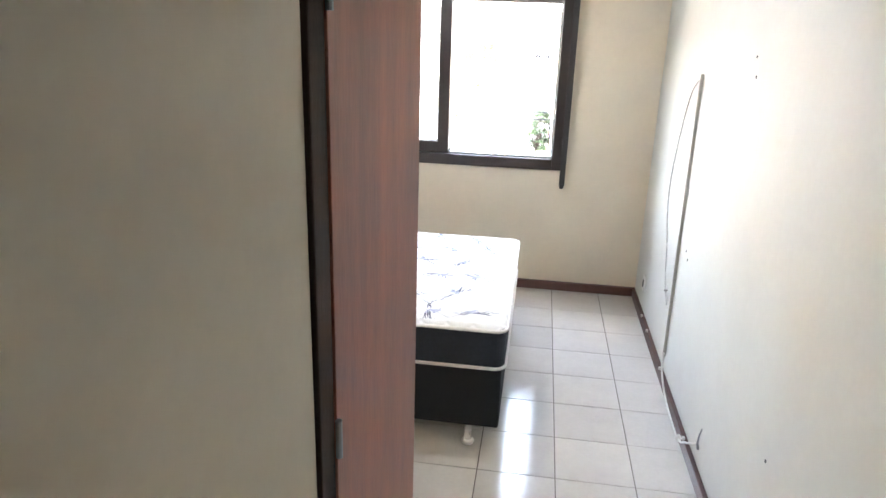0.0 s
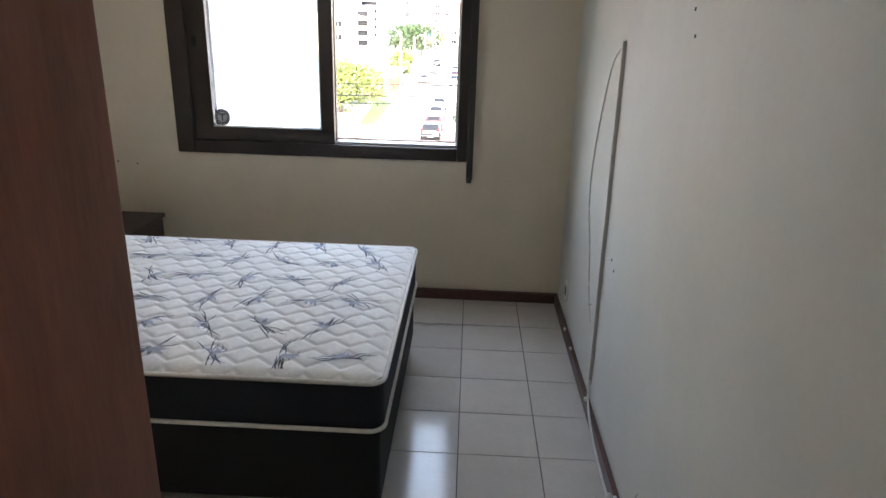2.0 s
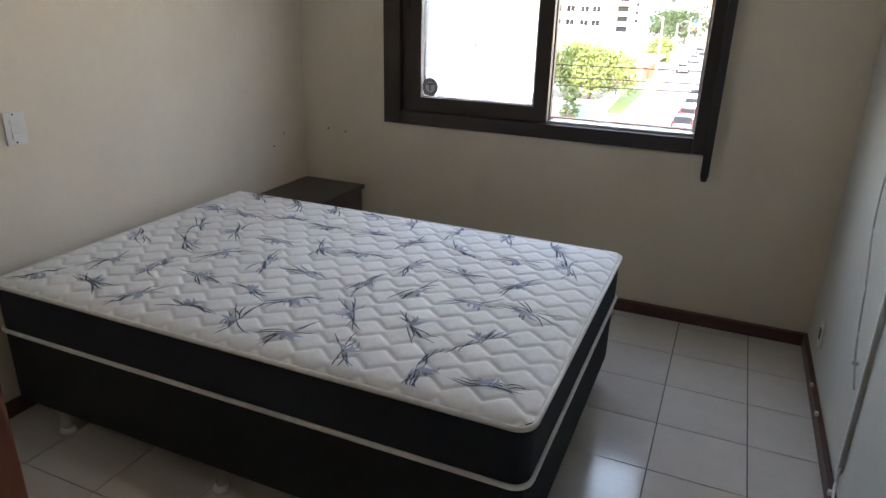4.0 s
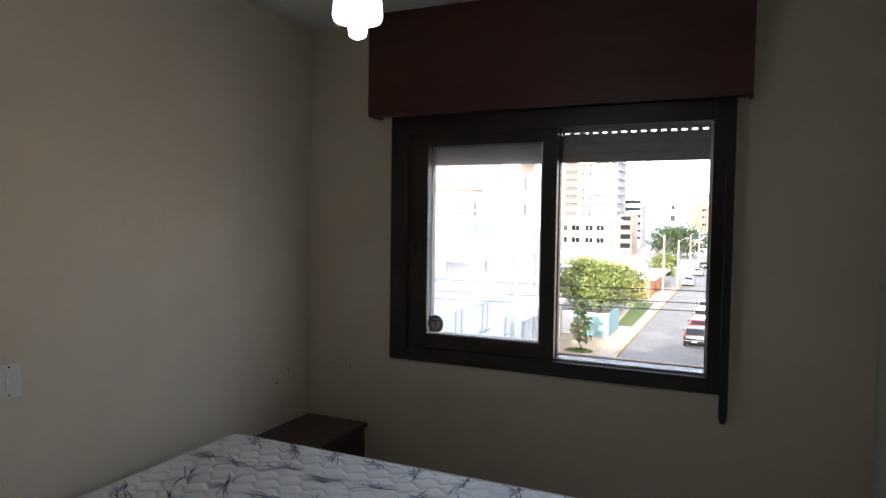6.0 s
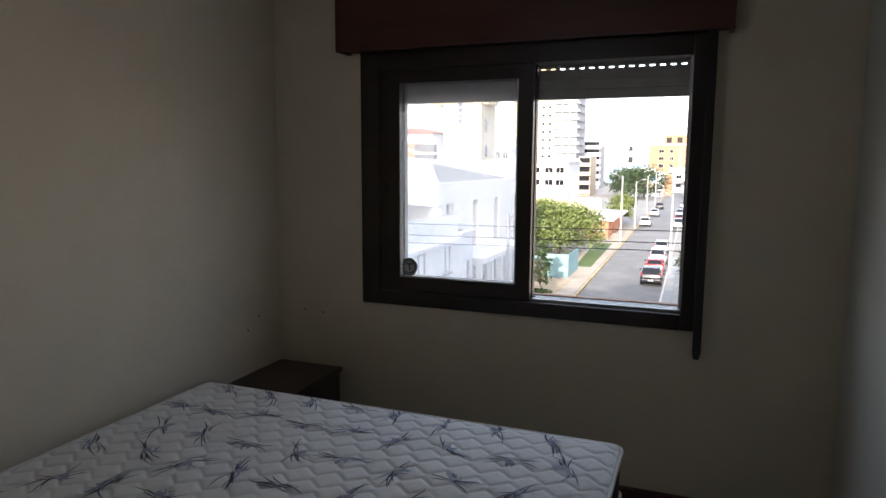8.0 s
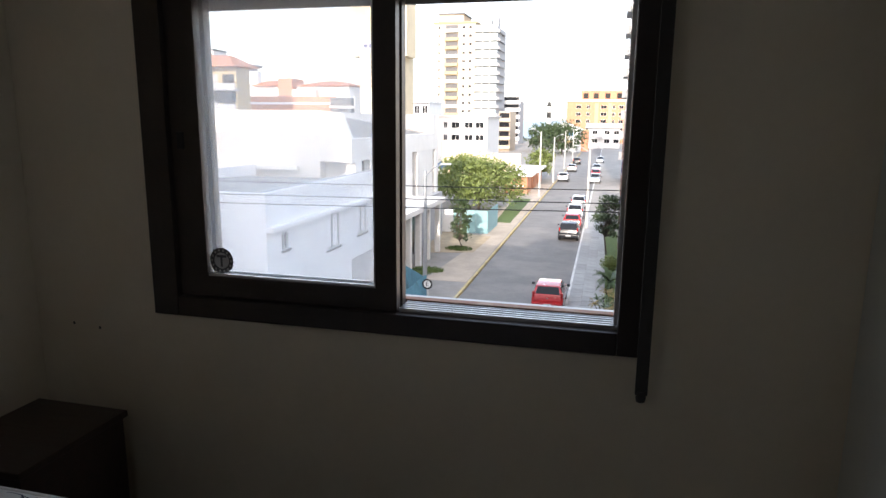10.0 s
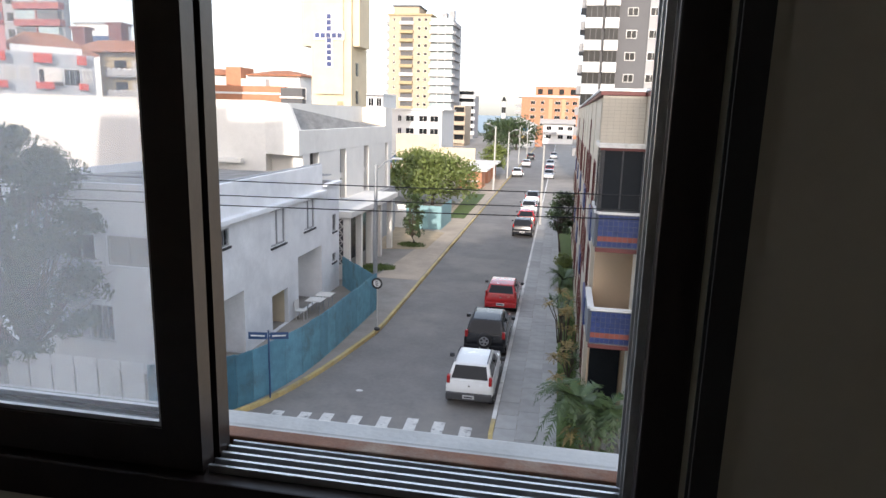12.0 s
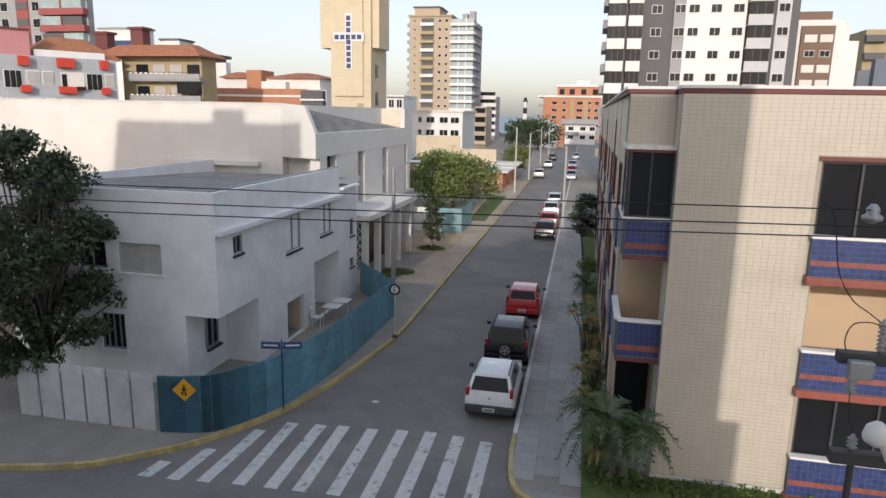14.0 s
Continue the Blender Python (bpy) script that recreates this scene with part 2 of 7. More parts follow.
M_PALEGLASS = mat("pale_balcony_glass", (0.34, 0.42, 0.43), 0.25, var=0.2, scale=0.8, bump=0)
M_BLUEPAINT = mat("bright_blue_paint", (0.06, 0.24, 0.50), 0.7, scale=3)
M_PALEGREY = mat("pale_grey_blue_plaster", (0.42, 0.45, 0.48), 0.9, var=0.08, scale=1.2, dirt=(0.36, 0.385, 0.41))
M_PINK = mat("pink_paint", (0.52, 0.24, 0.24), 0.8)
M_REDPAINT = mat("dull_red_facade", (0.33, 0.09, 0.085), 0.8, var=0.1, scale=0.7)
M_SLATE = mat("slate_blue_facade", (0.15, 0.17, 0.22), 0.8, var=0.08, scale=0.7)
M_GREYL = mat("light_grey_facade", (0.52, 0.525, 0.53), 0.8, var=0.06, scale=0.7)
M_BROWN = mat("brown_facade", (0.20, 0.135, 0.10), 0.85)
M_RED = mat("red_paint", (0.55, 0.055, 0.03), 0.6, scale=3)
M_MAROON = mat("maroon_trim", (0.15, 0.045, 0.04), 0.6, var=0.15, scale=3)
M_TEAL = mat("faded_teal_sheet", (0.22, 0.38, 0.40), 0.6, var=0.12, scale=2)
M_CARW = mat("white_car_paint", (0.72, 0.72, 0.71), 0.25, scale=3, var=0.03, bump=0, coat=0.6)
M_CARB = mat("black_car_paint", (0.012, 0.013, 0.016), 0.25, scale=3, var=0.05, bump=0, coat=0.2, spec=0.35)
M_CARR = mat("red_car_paint", (0.42, 0.022, 0.025), 0.25, scale=3, var=0.05, bump=0, coat=0.6)
M_CARS = mat("silver_car_paint", (0.45, 0.46, 0.47), 0.25, metal=0.4, scale=3, var=0.03, bump=0, coat=0.6)
M_CLAD = mat("dark_grey_plastic", (0.05, 0.05, 0.053), 0.6, scale=20)
M_TAIL = mat("red_tail_lamp", (0.35, 0.015, 0.015), 0.2, scale=10, bump=0)
M_PLATE = mat("grey_plate", (0.5, 0.5, 0.5), 0.5, scale=10)


# ---- building blocks ----
def place(parent):
    v = Vector((0, 0, 0))
    while parent:
        v += parent.location
        parent = parent.parent
    return v


def thing(name, loc, label, category, group="", kind=""):
    ob = new(name)
    ob.location = loc
    ob.empty_display_size = 0.1
    return tagged(ob, label, category, group, kind)


def part(name, bm, material, parent=None, label="", bevel=0.0, smooth=False):
    """Links a bmesh, given in the world's metres, as one mesh object under parent."""
    if bevel:
        bmesh.ops.bevel(bm, geom=bm.edges[:], offset=bevel, segments=2, affect="EDGES", profile=0.6, clamp_overlap=True)
    if parent:
        bmesh.ops.translate(bm, verts=bm.verts[:], vec=-place(parent))
    bmesh.ops.recalc_face_normals(bm, faces=bm.faces[:])
    me = bpy.data.meshes.new(name)
    for f in bm.faces:
        f.smooth = smooth
    bm.to_mesh(me)
    bm.free()
    me.materials.append(material)
    ob = new(name, me)
    ob.parent = parent
    if label:
        ob["label"] = label
    return ob


def raw(name, verts, faces, material, parent=None, label=""):
    me = bpy.data.meshes.new(name)
    me.from_pydata([tuple(v) for v in verts], [], [tuple(f) for f in faces])
    me.materials.append(material)
    ob = new(name, me)
    ob.parent = parent
    if label:
        ob["label"] = label
    return ob


def piece(name, mesh, parent, loc, rz=0.0):
    ob = new(name, mesh)
    ob.parent = parent
    ob.location = Vector(loc) - place(parent)
    ob.rotation_euler = (0, 0, rz)
    return ob


def structure(name, bm, material, label, category, bevel=0.0):
    return tagged(part(name, bm, material, None, "", bevel), label, category, "", "structure")


def B(bm, x0, x1, y0, y1, z0, z1):
    v = [bm.verts.new((x, y, z)) for x in (x0, x1) for y in (y0, y1) for z in (z0, z1)]
    for q in ((0, 1, 3, 2), (4, 6, 7, 5), (0, 4, 5, 1), (2, 3, 7, 6), (0, 2, 6, 4), (1, 5, 7, 3)):
        bm.faces.new([v[i] for i in q])
    return v


def box(x0, x1, y0, y1, z0, z1):
    bm = bmesh.new()
    B(bm, x0, x1, y0, y1, z0, z1)
    return bm


def boxes(*bs):
    bm = bmesh.new()
    for b in bs:
        B(bm, *b)
    return bm


def prism(points, z0, z1):
    """An upright prism over a plan outline."""
    bm = bmesh.new()
    lo = [bm.verts.new((x, y, z0)) for x, y in points]
    hi = [bm.verts.new((x, y, z1)) for x, y in points]
    bm.faces.new(lo[::-1]), bm.faces.new(hi)
    for i in range(len(points)):
        j = (i + 1) % len(points)
        bm.faces.new((lo[i], lo[j], hi[j], hi[i]))
    return bm


def lathe(profile, centre=(0, 0), n=20):
    """A turned shape: (radius, z) pairs about an upright axis."""
    bm = bmesh.new()
    rings = []
    for r, z in profile:
        rings.append([bm.verts.new((centre[0] + r * math.cos(2 * math.pi * i / n), centre[1] + r * math.sin(2 * math.pi * i / n), z)) for i in range(n)])
    for a, b in zip(rings, rings[1:]):
        for i in range(n):
            bm.faces.new((a[i], a[(i + 1) % n], b[(i + 1) % n], b[i]))
    bm.faces.new(rings[0][::-1]), bm.faces.new(rings[-1])
    return bm


def tube(points, r, n=8, bm=None, r1=None):
    bm = bm or bmesh.new()
    pts = [Vector(p) for p in points]
    rings = []
    for i, p in enumerate(pts):
        d = (pts[min(i + 1, len(pts) - 1)] - pts[max(i - 1, 0)]).normalized()
        side = d.cross(Vector((0, 0, 1)) if abs(d.z) < 0.9 else Vector((0, 1, 0))).normalized()
        up = side.cross(d)
        rr = r if r1 is None else r + (r1 - r) * i / (len(pts) - 1)
        rings.append([bm.verts.new(p + rr * (math.cos(2 * math.pi * k / n) * side + math.sin(2 * math.pi * k / n) * up)) for k in range(n)])
    for a, b in zip(rings, rings[1:]):
        for k in range(n):
            bm.faces.new((a[k], a[(k + 1) % n], b[(k + 1) % n], b[k]))
    bm.faces.new(rings[0][::-1]), bm.faces.new(rings[-1])
    return bm


def whole(bm):
    """Welds boxes that share faces into one body, and takes the faces between them out."""
    bmesh.ops.remove_doubles(bm, verts=bm.verts[:], dist=1e-4)
    seen = {}
    for f in bm.faces:
        seen.setdefault(tuple(round(c, 3) for c in f.calc_center_median()), []).append(f)
    bmesh.ops.delete(bm, geom=[f for fs in seen.values() if len(fs) > 1 for f in fs], context="FACES_ONLY")
    return bm


def pierced(u0, u1, z0, z1, holes):
    """The cells that are left of a wall once its holes (u0, u1, z0, z1) are cut."""
    us = sorted({min(max(u, u0), u1) for u in (u0, u1, *[h[0] for h in holes], *[h[1] for h in holes])})
    zs = sorted({min(max(z, z0), z1) for z in (z0, z1, *[h[2] for h in holes], *[h[3] for h in holes])})
    return [(a, b, c, d) for a, b in zip(us, us[1:]) for c, d in zip(zs, zs[1:]) if not any(h[0] < (a + b) / 2 < h[1] and h[2] < (c + d) / 2 < h[3] for h in holes)]


def wall_y(u0, u1, y0, y1, z0, z1, holes):
    return whole(boxes(*[(a, b, y0, y1, c, d) for a, b, c, d in pierced(u0, u1, z0, z1, holes)]))


def wall_x(x0, x1, u0, u1, z0, z1, holes):
    return whole(boxes(*[(x0, x1, a, b, c, d) for a, b, c, d in pierced(u0, u1, z0, z1, holes)]))


def turned(bm, centre, rz):
    bmesh.ops.rotate(bm, verts=bm.verts[:], cent=centre, matrix=Matrix.Rotation(rz, 3, "Z"))
    return bm


def each(name, material, parent, label, *bs):
    """One part for every box."""
    for b in bs:
        part(name, box(*b), material, parent, label)


rng = random.Random(7)

# ---- the bedroom ----
XL, YS, H = -2.905, -3.63, 2.79          # left wall, wall with the door, ceiling
WX0, WX1, WZ0, WZ1 = -2.345, -0.61, 0.89, 2.245

structure("wall_north", wall_y(XL - 0.15, 0.15, 0.0, 0.2, -0.15, H + 0.12, [(WX0, WX1, WZ0, WZ1)]), M_WALL, "cream painted wall with the window", "wall")
structure("wall_west", box(XL - 0.15, XL, YS - 0.14, -0.003, -0.15, H), M_WALL, "cream painted wall behind the bed head", "wall")
structure("wall_east", box(0.0, 0.15, -6.0, -0.003, -0.15, H), M_WALLR, "plain off-white painted wall with a cable duct", "wall")
structure("wall_south", wall_y(XL, -0.003, -3.668, -3.595, 0.0, H, [(-1.14, -0.02, -0.01, 2.12)]), M_WALL, "cream wall with the doorway", "wall")
structure("wall_hall_west", box(-1.27, -1.116, -6.0, -3.671, -0.15, H), M_WALL, "cream painted hall wall", "wall")
structure("wall_hall_end", box(-1.27, 0.15, -6.15, -6.003, -0.15, H), M_WALL, "cream painted end wall of the hall", "wall")
structure("ceiling", box(XL - 0.15, 0.15, -6.15, -0.003, H + 0.003, H + 0.12), M_CEIL, "white painted plaster ceiling", "ceiling")
floor = structure("floor", box(XL - 0.15, 0.15, -6.15, -0.003, -0.15, -0.006), M_GROUT, "glazed beige ceramic tile floor with dark joints", "floor")

bb = [(-0.022, -0.001, -6.0, -0.033, 0, 0.063), (XL + 0.001, -0.001, -0.032, -0.001, 0, 0.063), (XL + 0.001, XL + 0.022, YS + 0.05, -0.033, 0, 0.063)]
for k, b in enumerate(bb):
    structure("baseboard", box(*b), M_BASEB, "dark red-brown wooden baseboard", "baseboard", 0.004)

# doorway: dark jambs, and the leaf that stands open into the room
door = thing("door_1", (-1.1, YS, 0), "reddish-brown wooden door standing open on dark jambs", "door", "", "structure")
part("jamb", box(-1.139, -1.107, -3.666, -3.588, 0, 2.09), M_JAMB, door, "dark stained jamb", 0.004)
part("head", box(-1.139, -0.022, -3.666, -3.588, 2.092, 2.119), M_JAMB, door, "dark stained head", 0.004)
leaf = part("leaf", turned(box(-1.139, -1.104, -3.585, -3.085, 0.008, 2.085), (-1.104, -3.585, 0), radians(-6.6)), M_DOOR, door, "reddish wood veneer", 0.003)
for z in (0.25, 1.05, 1.85):
    part("hinge", lathe([(0.007, z - 0.04), (0.007, z + 0.04)], (-1.100, -3.5865), 10), M_STEEL, leaf)

# window: frame, the two sashes slid to one side, roller shutter let down a hand's breadth, sills
win = thing("window_1", (-1.47, 0.05, WZ0), "dark wooden sliding window pushed half open", "window", "", "structure")
FY0, FY1 = -0.02, 0.11
part("frame_stile", box(WX0 - 0.004, -2.245, FY0, FY1, WZ0 - 0.003, WZ1), M_FRAME, win, "", 0.004)
part("frame_stile", box(-0.67, WX1 + 0.004, FY0, FY1, WZ0 - 0.003, WZ1), M_FRAME, win, "", 0.004)
part("frame_sill", box(-2.244, -0.671, FY0, FY1, WZ0 - 0.003, 0.962), M_FRAME, win, "", 0.004)
part("frame_head", box(-2.244, -0.671, FY0, FY1, 2.15, WZ1), M_FRAME, win, "", 0.004)
for y in (0.012, 0.034, 0.058, 0.082, 0.102):
    part("track", box(-1.396, -0.672, y, y + 0.006, 0.963, 0.977), M_ALU, win, "thin aluminium track")
for y in (0.006, 0.05, 0.098):
    part("track", box(-0.684, -0.671, y, y + 0.005, 0.98, 2.149), M_ALU, win, "thin aluminium track")
for k, (sx0, sx1, sy) in enumerate(((-2.244, -1.402, 0.004), (-2.236, -1.398, 0.056))):
    sash = part("sash", boxes((sx0, sx0 + 0.115, sy, sy + 0.038, 0.966, 2.149), (sx1 - 0.076, sx1, sy, sy + 0.038, 0.966, 2.149),
                              (sx0 + 0.115, sx1 - 0.076, sy, sy + 0.038, 0.966, 1.04), (sx0 + 0.115, sx1 - 0.076, sy, sy + 0.038, 2.08, 2.149)), M_FRAME, win)
    pane = part("pane", box(sx0 + 0.11, sx1 - 0.07, sy + 0.016, sy + 0.02, 1.035, 2.085), M_PANE, sash, "dusty clear glass")
    pane.visible_shadow = False
    part("bead", boxes((sx0 + 0.115, sx1 - 0.076, sy + 0.006, sy + 0.015, 1.041, 1.05), (sx1 - 0.084, sx1 - 0.077, sy + 0.006, sy + 0.015, 1.05, 2.08)), M_ALU, sash, "pale glazing bead")
part("catch", box(-2.215, -2.19, -0.008, 0.003, 1.50, 1.56), M_BLACK, win, "small black latch", 0.003)
part("outer_ledge", box(WX0 + 0.01, WX1 - 0.01, 0.112, 0.152, 0.94, 0.982), M_TERRA, win, "worn terracotta edge", 0.004)
part("outer_sill", box(WX0 - 0.05, WX1 + 0.05, 0.202, 0.265, 0.91, 0.957), M_SILLW, win, "weathered white outer sill", 0.006)
part("outer_sill", box(WX0 + 0.01, WX1 - 0.01, 0.154, 0.201, 0.91, 0.957), M_SILLW, win, "weathered white outer sill")

shutter = thing("roller_shutter", (-1.47, 0.13, 1.97), "grey slatted roller shutter let down over the window's top", "shutter")
zs = 1.982
for k in range(5):
    part("slat", box(WX0 + 0.012, WX1 - 0.012, 0.122, 0.136, zs, zs + 0.0485), M_SLAT, shutter, "", 0.004)
    zs += 0.0485 if k != 2 else 0.0
    if k == 2:
        zs += 0.0485
        for i in range(36):
            x = WX0 + 0.02 + i * 0.0478
            part("slat_link", box(x, x + 0.022, 0.125, 0.133, zs, zs + 0.009), M_SLAT, shutter)
        zs += 0.009
box_ = thing("shutter_box", (-1.47, -0.07, 2.245), "dark red-brown wooden shutter box above the window", "shutter box")
part("front_panel", box(-2.43, -0.511, -0.14, -0.122, 2.235, H - 0.002), M_BOX, box_, "", 0.002)
part("end_panel", box(-2.43, -2.412, -0.121, -0.002, 2.235, H - 0.002), M_BOX, box_, "", 0.002)
part("end_panel", box(-0.529, -0.511, -0.121, -0.002, 2.235, H - 0.002), M_BOX, box_, "", 0.002)
part("bottom_panel", box(-2.411, -0.53, -0.121, -0.003, 2.247, 2.262), M_BOX, box_, "", 0.002)
strap = thing("shutter_strap", (-0.593, -0.1, 0.785), "dark woven pull strap hanging beside the window", "strap")
part("band", box(-0.611, -0.574, -0.104, -0.098, 0.80, 2.246), M_STRAP, strap, "", 0.002)
part("band", box(-0.607, -0.578, -0.062, -0.057, 0.83, 2.246), M_STRAP, strap, "", 0.002)
part("end_tab", lathe([(0.013, 0.78), (0.015, 0.79), (0.015, 0.80), (0.012, 0.812)], (-0.593, -0.101), 12), M_STRAP, strap, "rounded end")

stick = thing("glass_sticker", (-2.078, 0.018, 1.098), "round grey badge sticker on the window pane", "sticker")
def ring(r0, r1, c, y, n=40):
    bm = bmesh.new()
    for k in range(n):
        a0, a1 = 2 * math.pi * k / n, 2 * math.pi * (k + 1) / n
        bm.faces.new([bm.verts.new((c[0] + r * math.cos(a), y, c[1] + r * math.sin(a))) for r, a in ((r0, a0), (r1, a0), (r1, a1), (r0, a1))])
    return bm
SC = (-2.078, 1.098)
part("disc", ring(0.0005, 0.030, SC, 0.0185), M_STICKW, stick)
part("rim", ring(0.030, 0.048, SC, 0.0185), M_STICK, stick, "dark rim")
part("emblem", boxes((SC[0] - 0.02, SC[0] + 0.02, 0.0172, 0.0182, SC[1] + 0.012, SC[1] + 0.021), (SC[0] - 0.004, SC[0] + 0.004, 0.0172, 0.0182, SC[1] - 0.022, SC[1] + 0.012)), M_STICK, stick, "dark bars")
for k in range(14):
    a = 2 * math.pi * k / 14
    part("lettering_bar", box(SC[0] + 0.039 * math.cos(a) - 0.003, SC[0] + 0.039 * math.cos(a) + 0.003, 0.0172, 0.0182, SC[1] + 0.039 * math.sin(a) - 0.004, SC[1] + 0.039 * math.sin(a) + 0.004), M_STICKW, stick)

# bed: base on legs, mattress
BX0, BX1, BY0, BY1 = -2.83, -0.845, -2.06, -0.735
base = thing("bed_base", (-1.8, -1.4, 0), "black cloth divan bed base on short chrome legs", "bed base")
part("body", box(BX0 + 0.01, BX1 - 0.01, BY0 + 0.01, BY1 - 0.01, 0.10, 0.392), M_BASEC, base, "", 0.012)
for x in (-2.62, -1.89, -0.99):
    for y in (BY0 + 0.035, BY1 - 0.08):
        leg = part("leg", lathe([(0.017, 0.012), (0.017, 0.101)], (x, y), 14), M_CHROME, base, "chrome tube leg")
        part("foot_cap", lathe([(0.027, 0.0), (0.030, 0.006), (0.026, 0.014), (0.018, 0.018)], (x, y), 16), M_PLASTIC, leg, "white plastic cap")

matt = thing("mattress", (-1.8, -1.4, 0.395), "white quilted mattress with grey-blue flowers and navy sides", "mattress")


def rounded(x0, x1, y0, y1, r, n=6):
    pts = []
    for cx, cy, a0 in ((x1 - r, y1 - r, 0), (x0 + r, y1 - r, 90), (x0 + r, y0 + r, 180), (x1 - r, y0 + r, 270)):
        for k in range(n + 1):
            a = radians(a0 + 90 * k / n)
            pts.append((cx + r * math.cos(a), cy + r * math.sin(a)))
    return pts


part("side_band", prism(rounded(BX0, BX1, BY0, BY1, 0.05), 0.402, 0.577), M_NAVY, matt, "navy cloth side")
for z, lab in ((0.403, "white piping"), (0.580, "white piping")):
    pts = [(x, y, z) for x, y in rounded(BX0 - 0.003, BX1 + 0.003, BY0 - 0.003, BY1 + 0.003, 0.05)]
    part("piping", tube(pts + pts[:2], 0.008, 8), M_PIPE, matt, lab, smooth=True)


def quilt_z(x, y):
    """The top of the mattress: zigzag rows of stitching pressed into it, and its edges rounded down."""
    u, v = (x - BX0) / 0.115, (y - BY0) / 0.075
    tri = lambda s: abs((s % 1) * 2 - 1)
    d = []
    for k, s in ((0, 1), (1, -1)):
        w = (v + s * 0.62 * (tri(u + 0.0) - 0.5)) / 2 + k * 0.5
        d.append(abs((w % 1) - 0.5) * 2 * 0.075)
    dist = min(d)
    groove = math.exp(-(dist / 0.007) ** 2) + 0.55 * math.exp(-(dist / 0.022) ** 2)
    edge = min(x - BX0, BX1 - x, y - BY0, BY1 - y)
    fall = 0.022 * math.exp(-max(edge, 0) / 0.022)
    return 0.603 - 0.0046 * groove - fall + 0.002 * math.sin(3.1 * x) * math.sin(2.3 * y)


NX, NY = 340, 236
qv, qf = [], []
for j in range(NY + 1):
    for i in range(NX + 1):
        x, y = BX0 + 0.004 + (BX1 - BX0 - 0.008) * i / NX, BY0 + 0.004 + (BY1 - BY0 - 0.008) * j / NY
        # pull the corners in so that they are round
        cx, cy = min(max(x, BX0 + 0.05), BX1 - 0.05), min(max(y, BY0 + 0.05), BY1 - 0.05)
        dx, dy = x - cx, y - cy
        if dx and dy:
            l, m = math.hypot(dx, dy), max(abs(dx), abs(dy))
            x, y = cx + dx * m / l, cy + dy * m / l
        qv.append(Vector((x, y, quilt_z(x, y))) - matt.location)
for j in range(NY):
    for i in range(NX):
        a = j * (NX + 1) + i
        qf.append((a, a + 1, a + NX + 2, a + NX + 1))
top = raw("quilted_top", qv, qf, M_QUILT, matt, "white quilted cloth")
for p in top.data.polygons:
    p.use_smooth = True


def stroke(bm, x, y, ang, length, bend, width):
    """One printed brush stroke, lying on the cloth."""
    prev = None
    n = 7
    for k in range(n + 1):
        s = k / n
        a = ang + bend * (s - 0.5)
        px, py = x + math.cos(a) * length * s, y + math.sin(a) * length * s
        px, py = min(max(px, BX0 + 0.03), BX1 - 0.03), min(max(py, BY0 + 0.03), BY1 - 0.03)
        w = width * (0.35 + math.sin(math.pi * s))
        ox, oy = -math.sin(a) * w, math.cos(a) * w
        cur = (bm.verts.new((px + ox, py + oy, quilt_z(px, py) + 0.0025)), bm.verts.new((px - ox, py - oy, quilt_z(px, py) + 0.0025)))
        if prev:
            bm.faces.new((prev[0], prev[1], cur[1], cur[0]))
        prev = cur


for i in range(9):
    for j in range(6):
        x = BX0 + 0.13 + i * 0.212 + (0.10 if j % 2 else 0) + rng.uniform(-0.02, 0.02)
        y = BY0 + 0.12 + j * 0.222 + rng.uniform(-0.02, 0.02)
        if x > BX1 - 0.08:
            continue
        a0 = rng.uniform(0, 6.28)
        bm, bl = bmesh.new(), bmesh.new()
        for k in range(9):
            a = a0 + rng.gauss(0, 0.28) + (math.pi if k % 3 == 0 else 0)
            stroke(bm, x + rng.uniform(-0.012, 0.012), y + rng.uniform(-0.012, 0.012), a, rng.uniform(0.06, 0.13), rng.uniform(-0.5, 0.5), 0.0019)
        for k in range(7):
            a = a0 + 1.6 + rng.gauss(0, 0.7)
            stroke(bl, x, y, a, rng.uniform(0.03, 0.065), rng.uniform(-1.4, 1.4), 0.0045)
        part("printed_flower", bm, M_PRINT, matt, "grey-blue printed strokes")
        part("printed_petals", bl, M_PRINTL, matt, "pale blue printed petals")

# nightstand in the corner
night = thing("nightstand", (-2.64, -0.34, 0), "small dark wooden nightstand in the corner", "nightstand")
part("top", box(-2.842, -2.435, -0.585, -0.105, 0.50, 0.525), M_NIGHT, night, "", 0.004)
part("side_panel", box(-2.83, -2.812, -0.57, -0.12, 0.0, 0.499), M_NIGHT, night)
part("side_panel", box(-2.465, -2.447, -0.57, -0.12, 0.0, 0.499), M_NIGHT, night)
part("back_panel", box(-2.811, -2.466, -0.132, -0.12, 0.0, 0.499), M_NIGHT, night)
for k in range(2):
    dr = part("drawer", box(-2.81, -2.467, -0.57, -0.14, 0.26 + 0.12 * k, 0.37 + 0.12 * k), M_NIGHT, night, "", 0.004)
    part("knob", lathe([(0.006, 0), (0.011, 0.008), (0.009, 0.016)], (0, 0), 12), M_STEEL, dr).matrix_basis = Matrix.Translation(Vector((-2.64, -0.571, 0.315 + 0.12 * k)) - place(dr)) @ Matrix.Rotation(radians(90), 4, "X") @ Matrix.Translation(place(dr))
part("shelf", box(-2.811, -2.466, -0.57, -0.134, 0.10, 0.118), M_NIGHT, night)

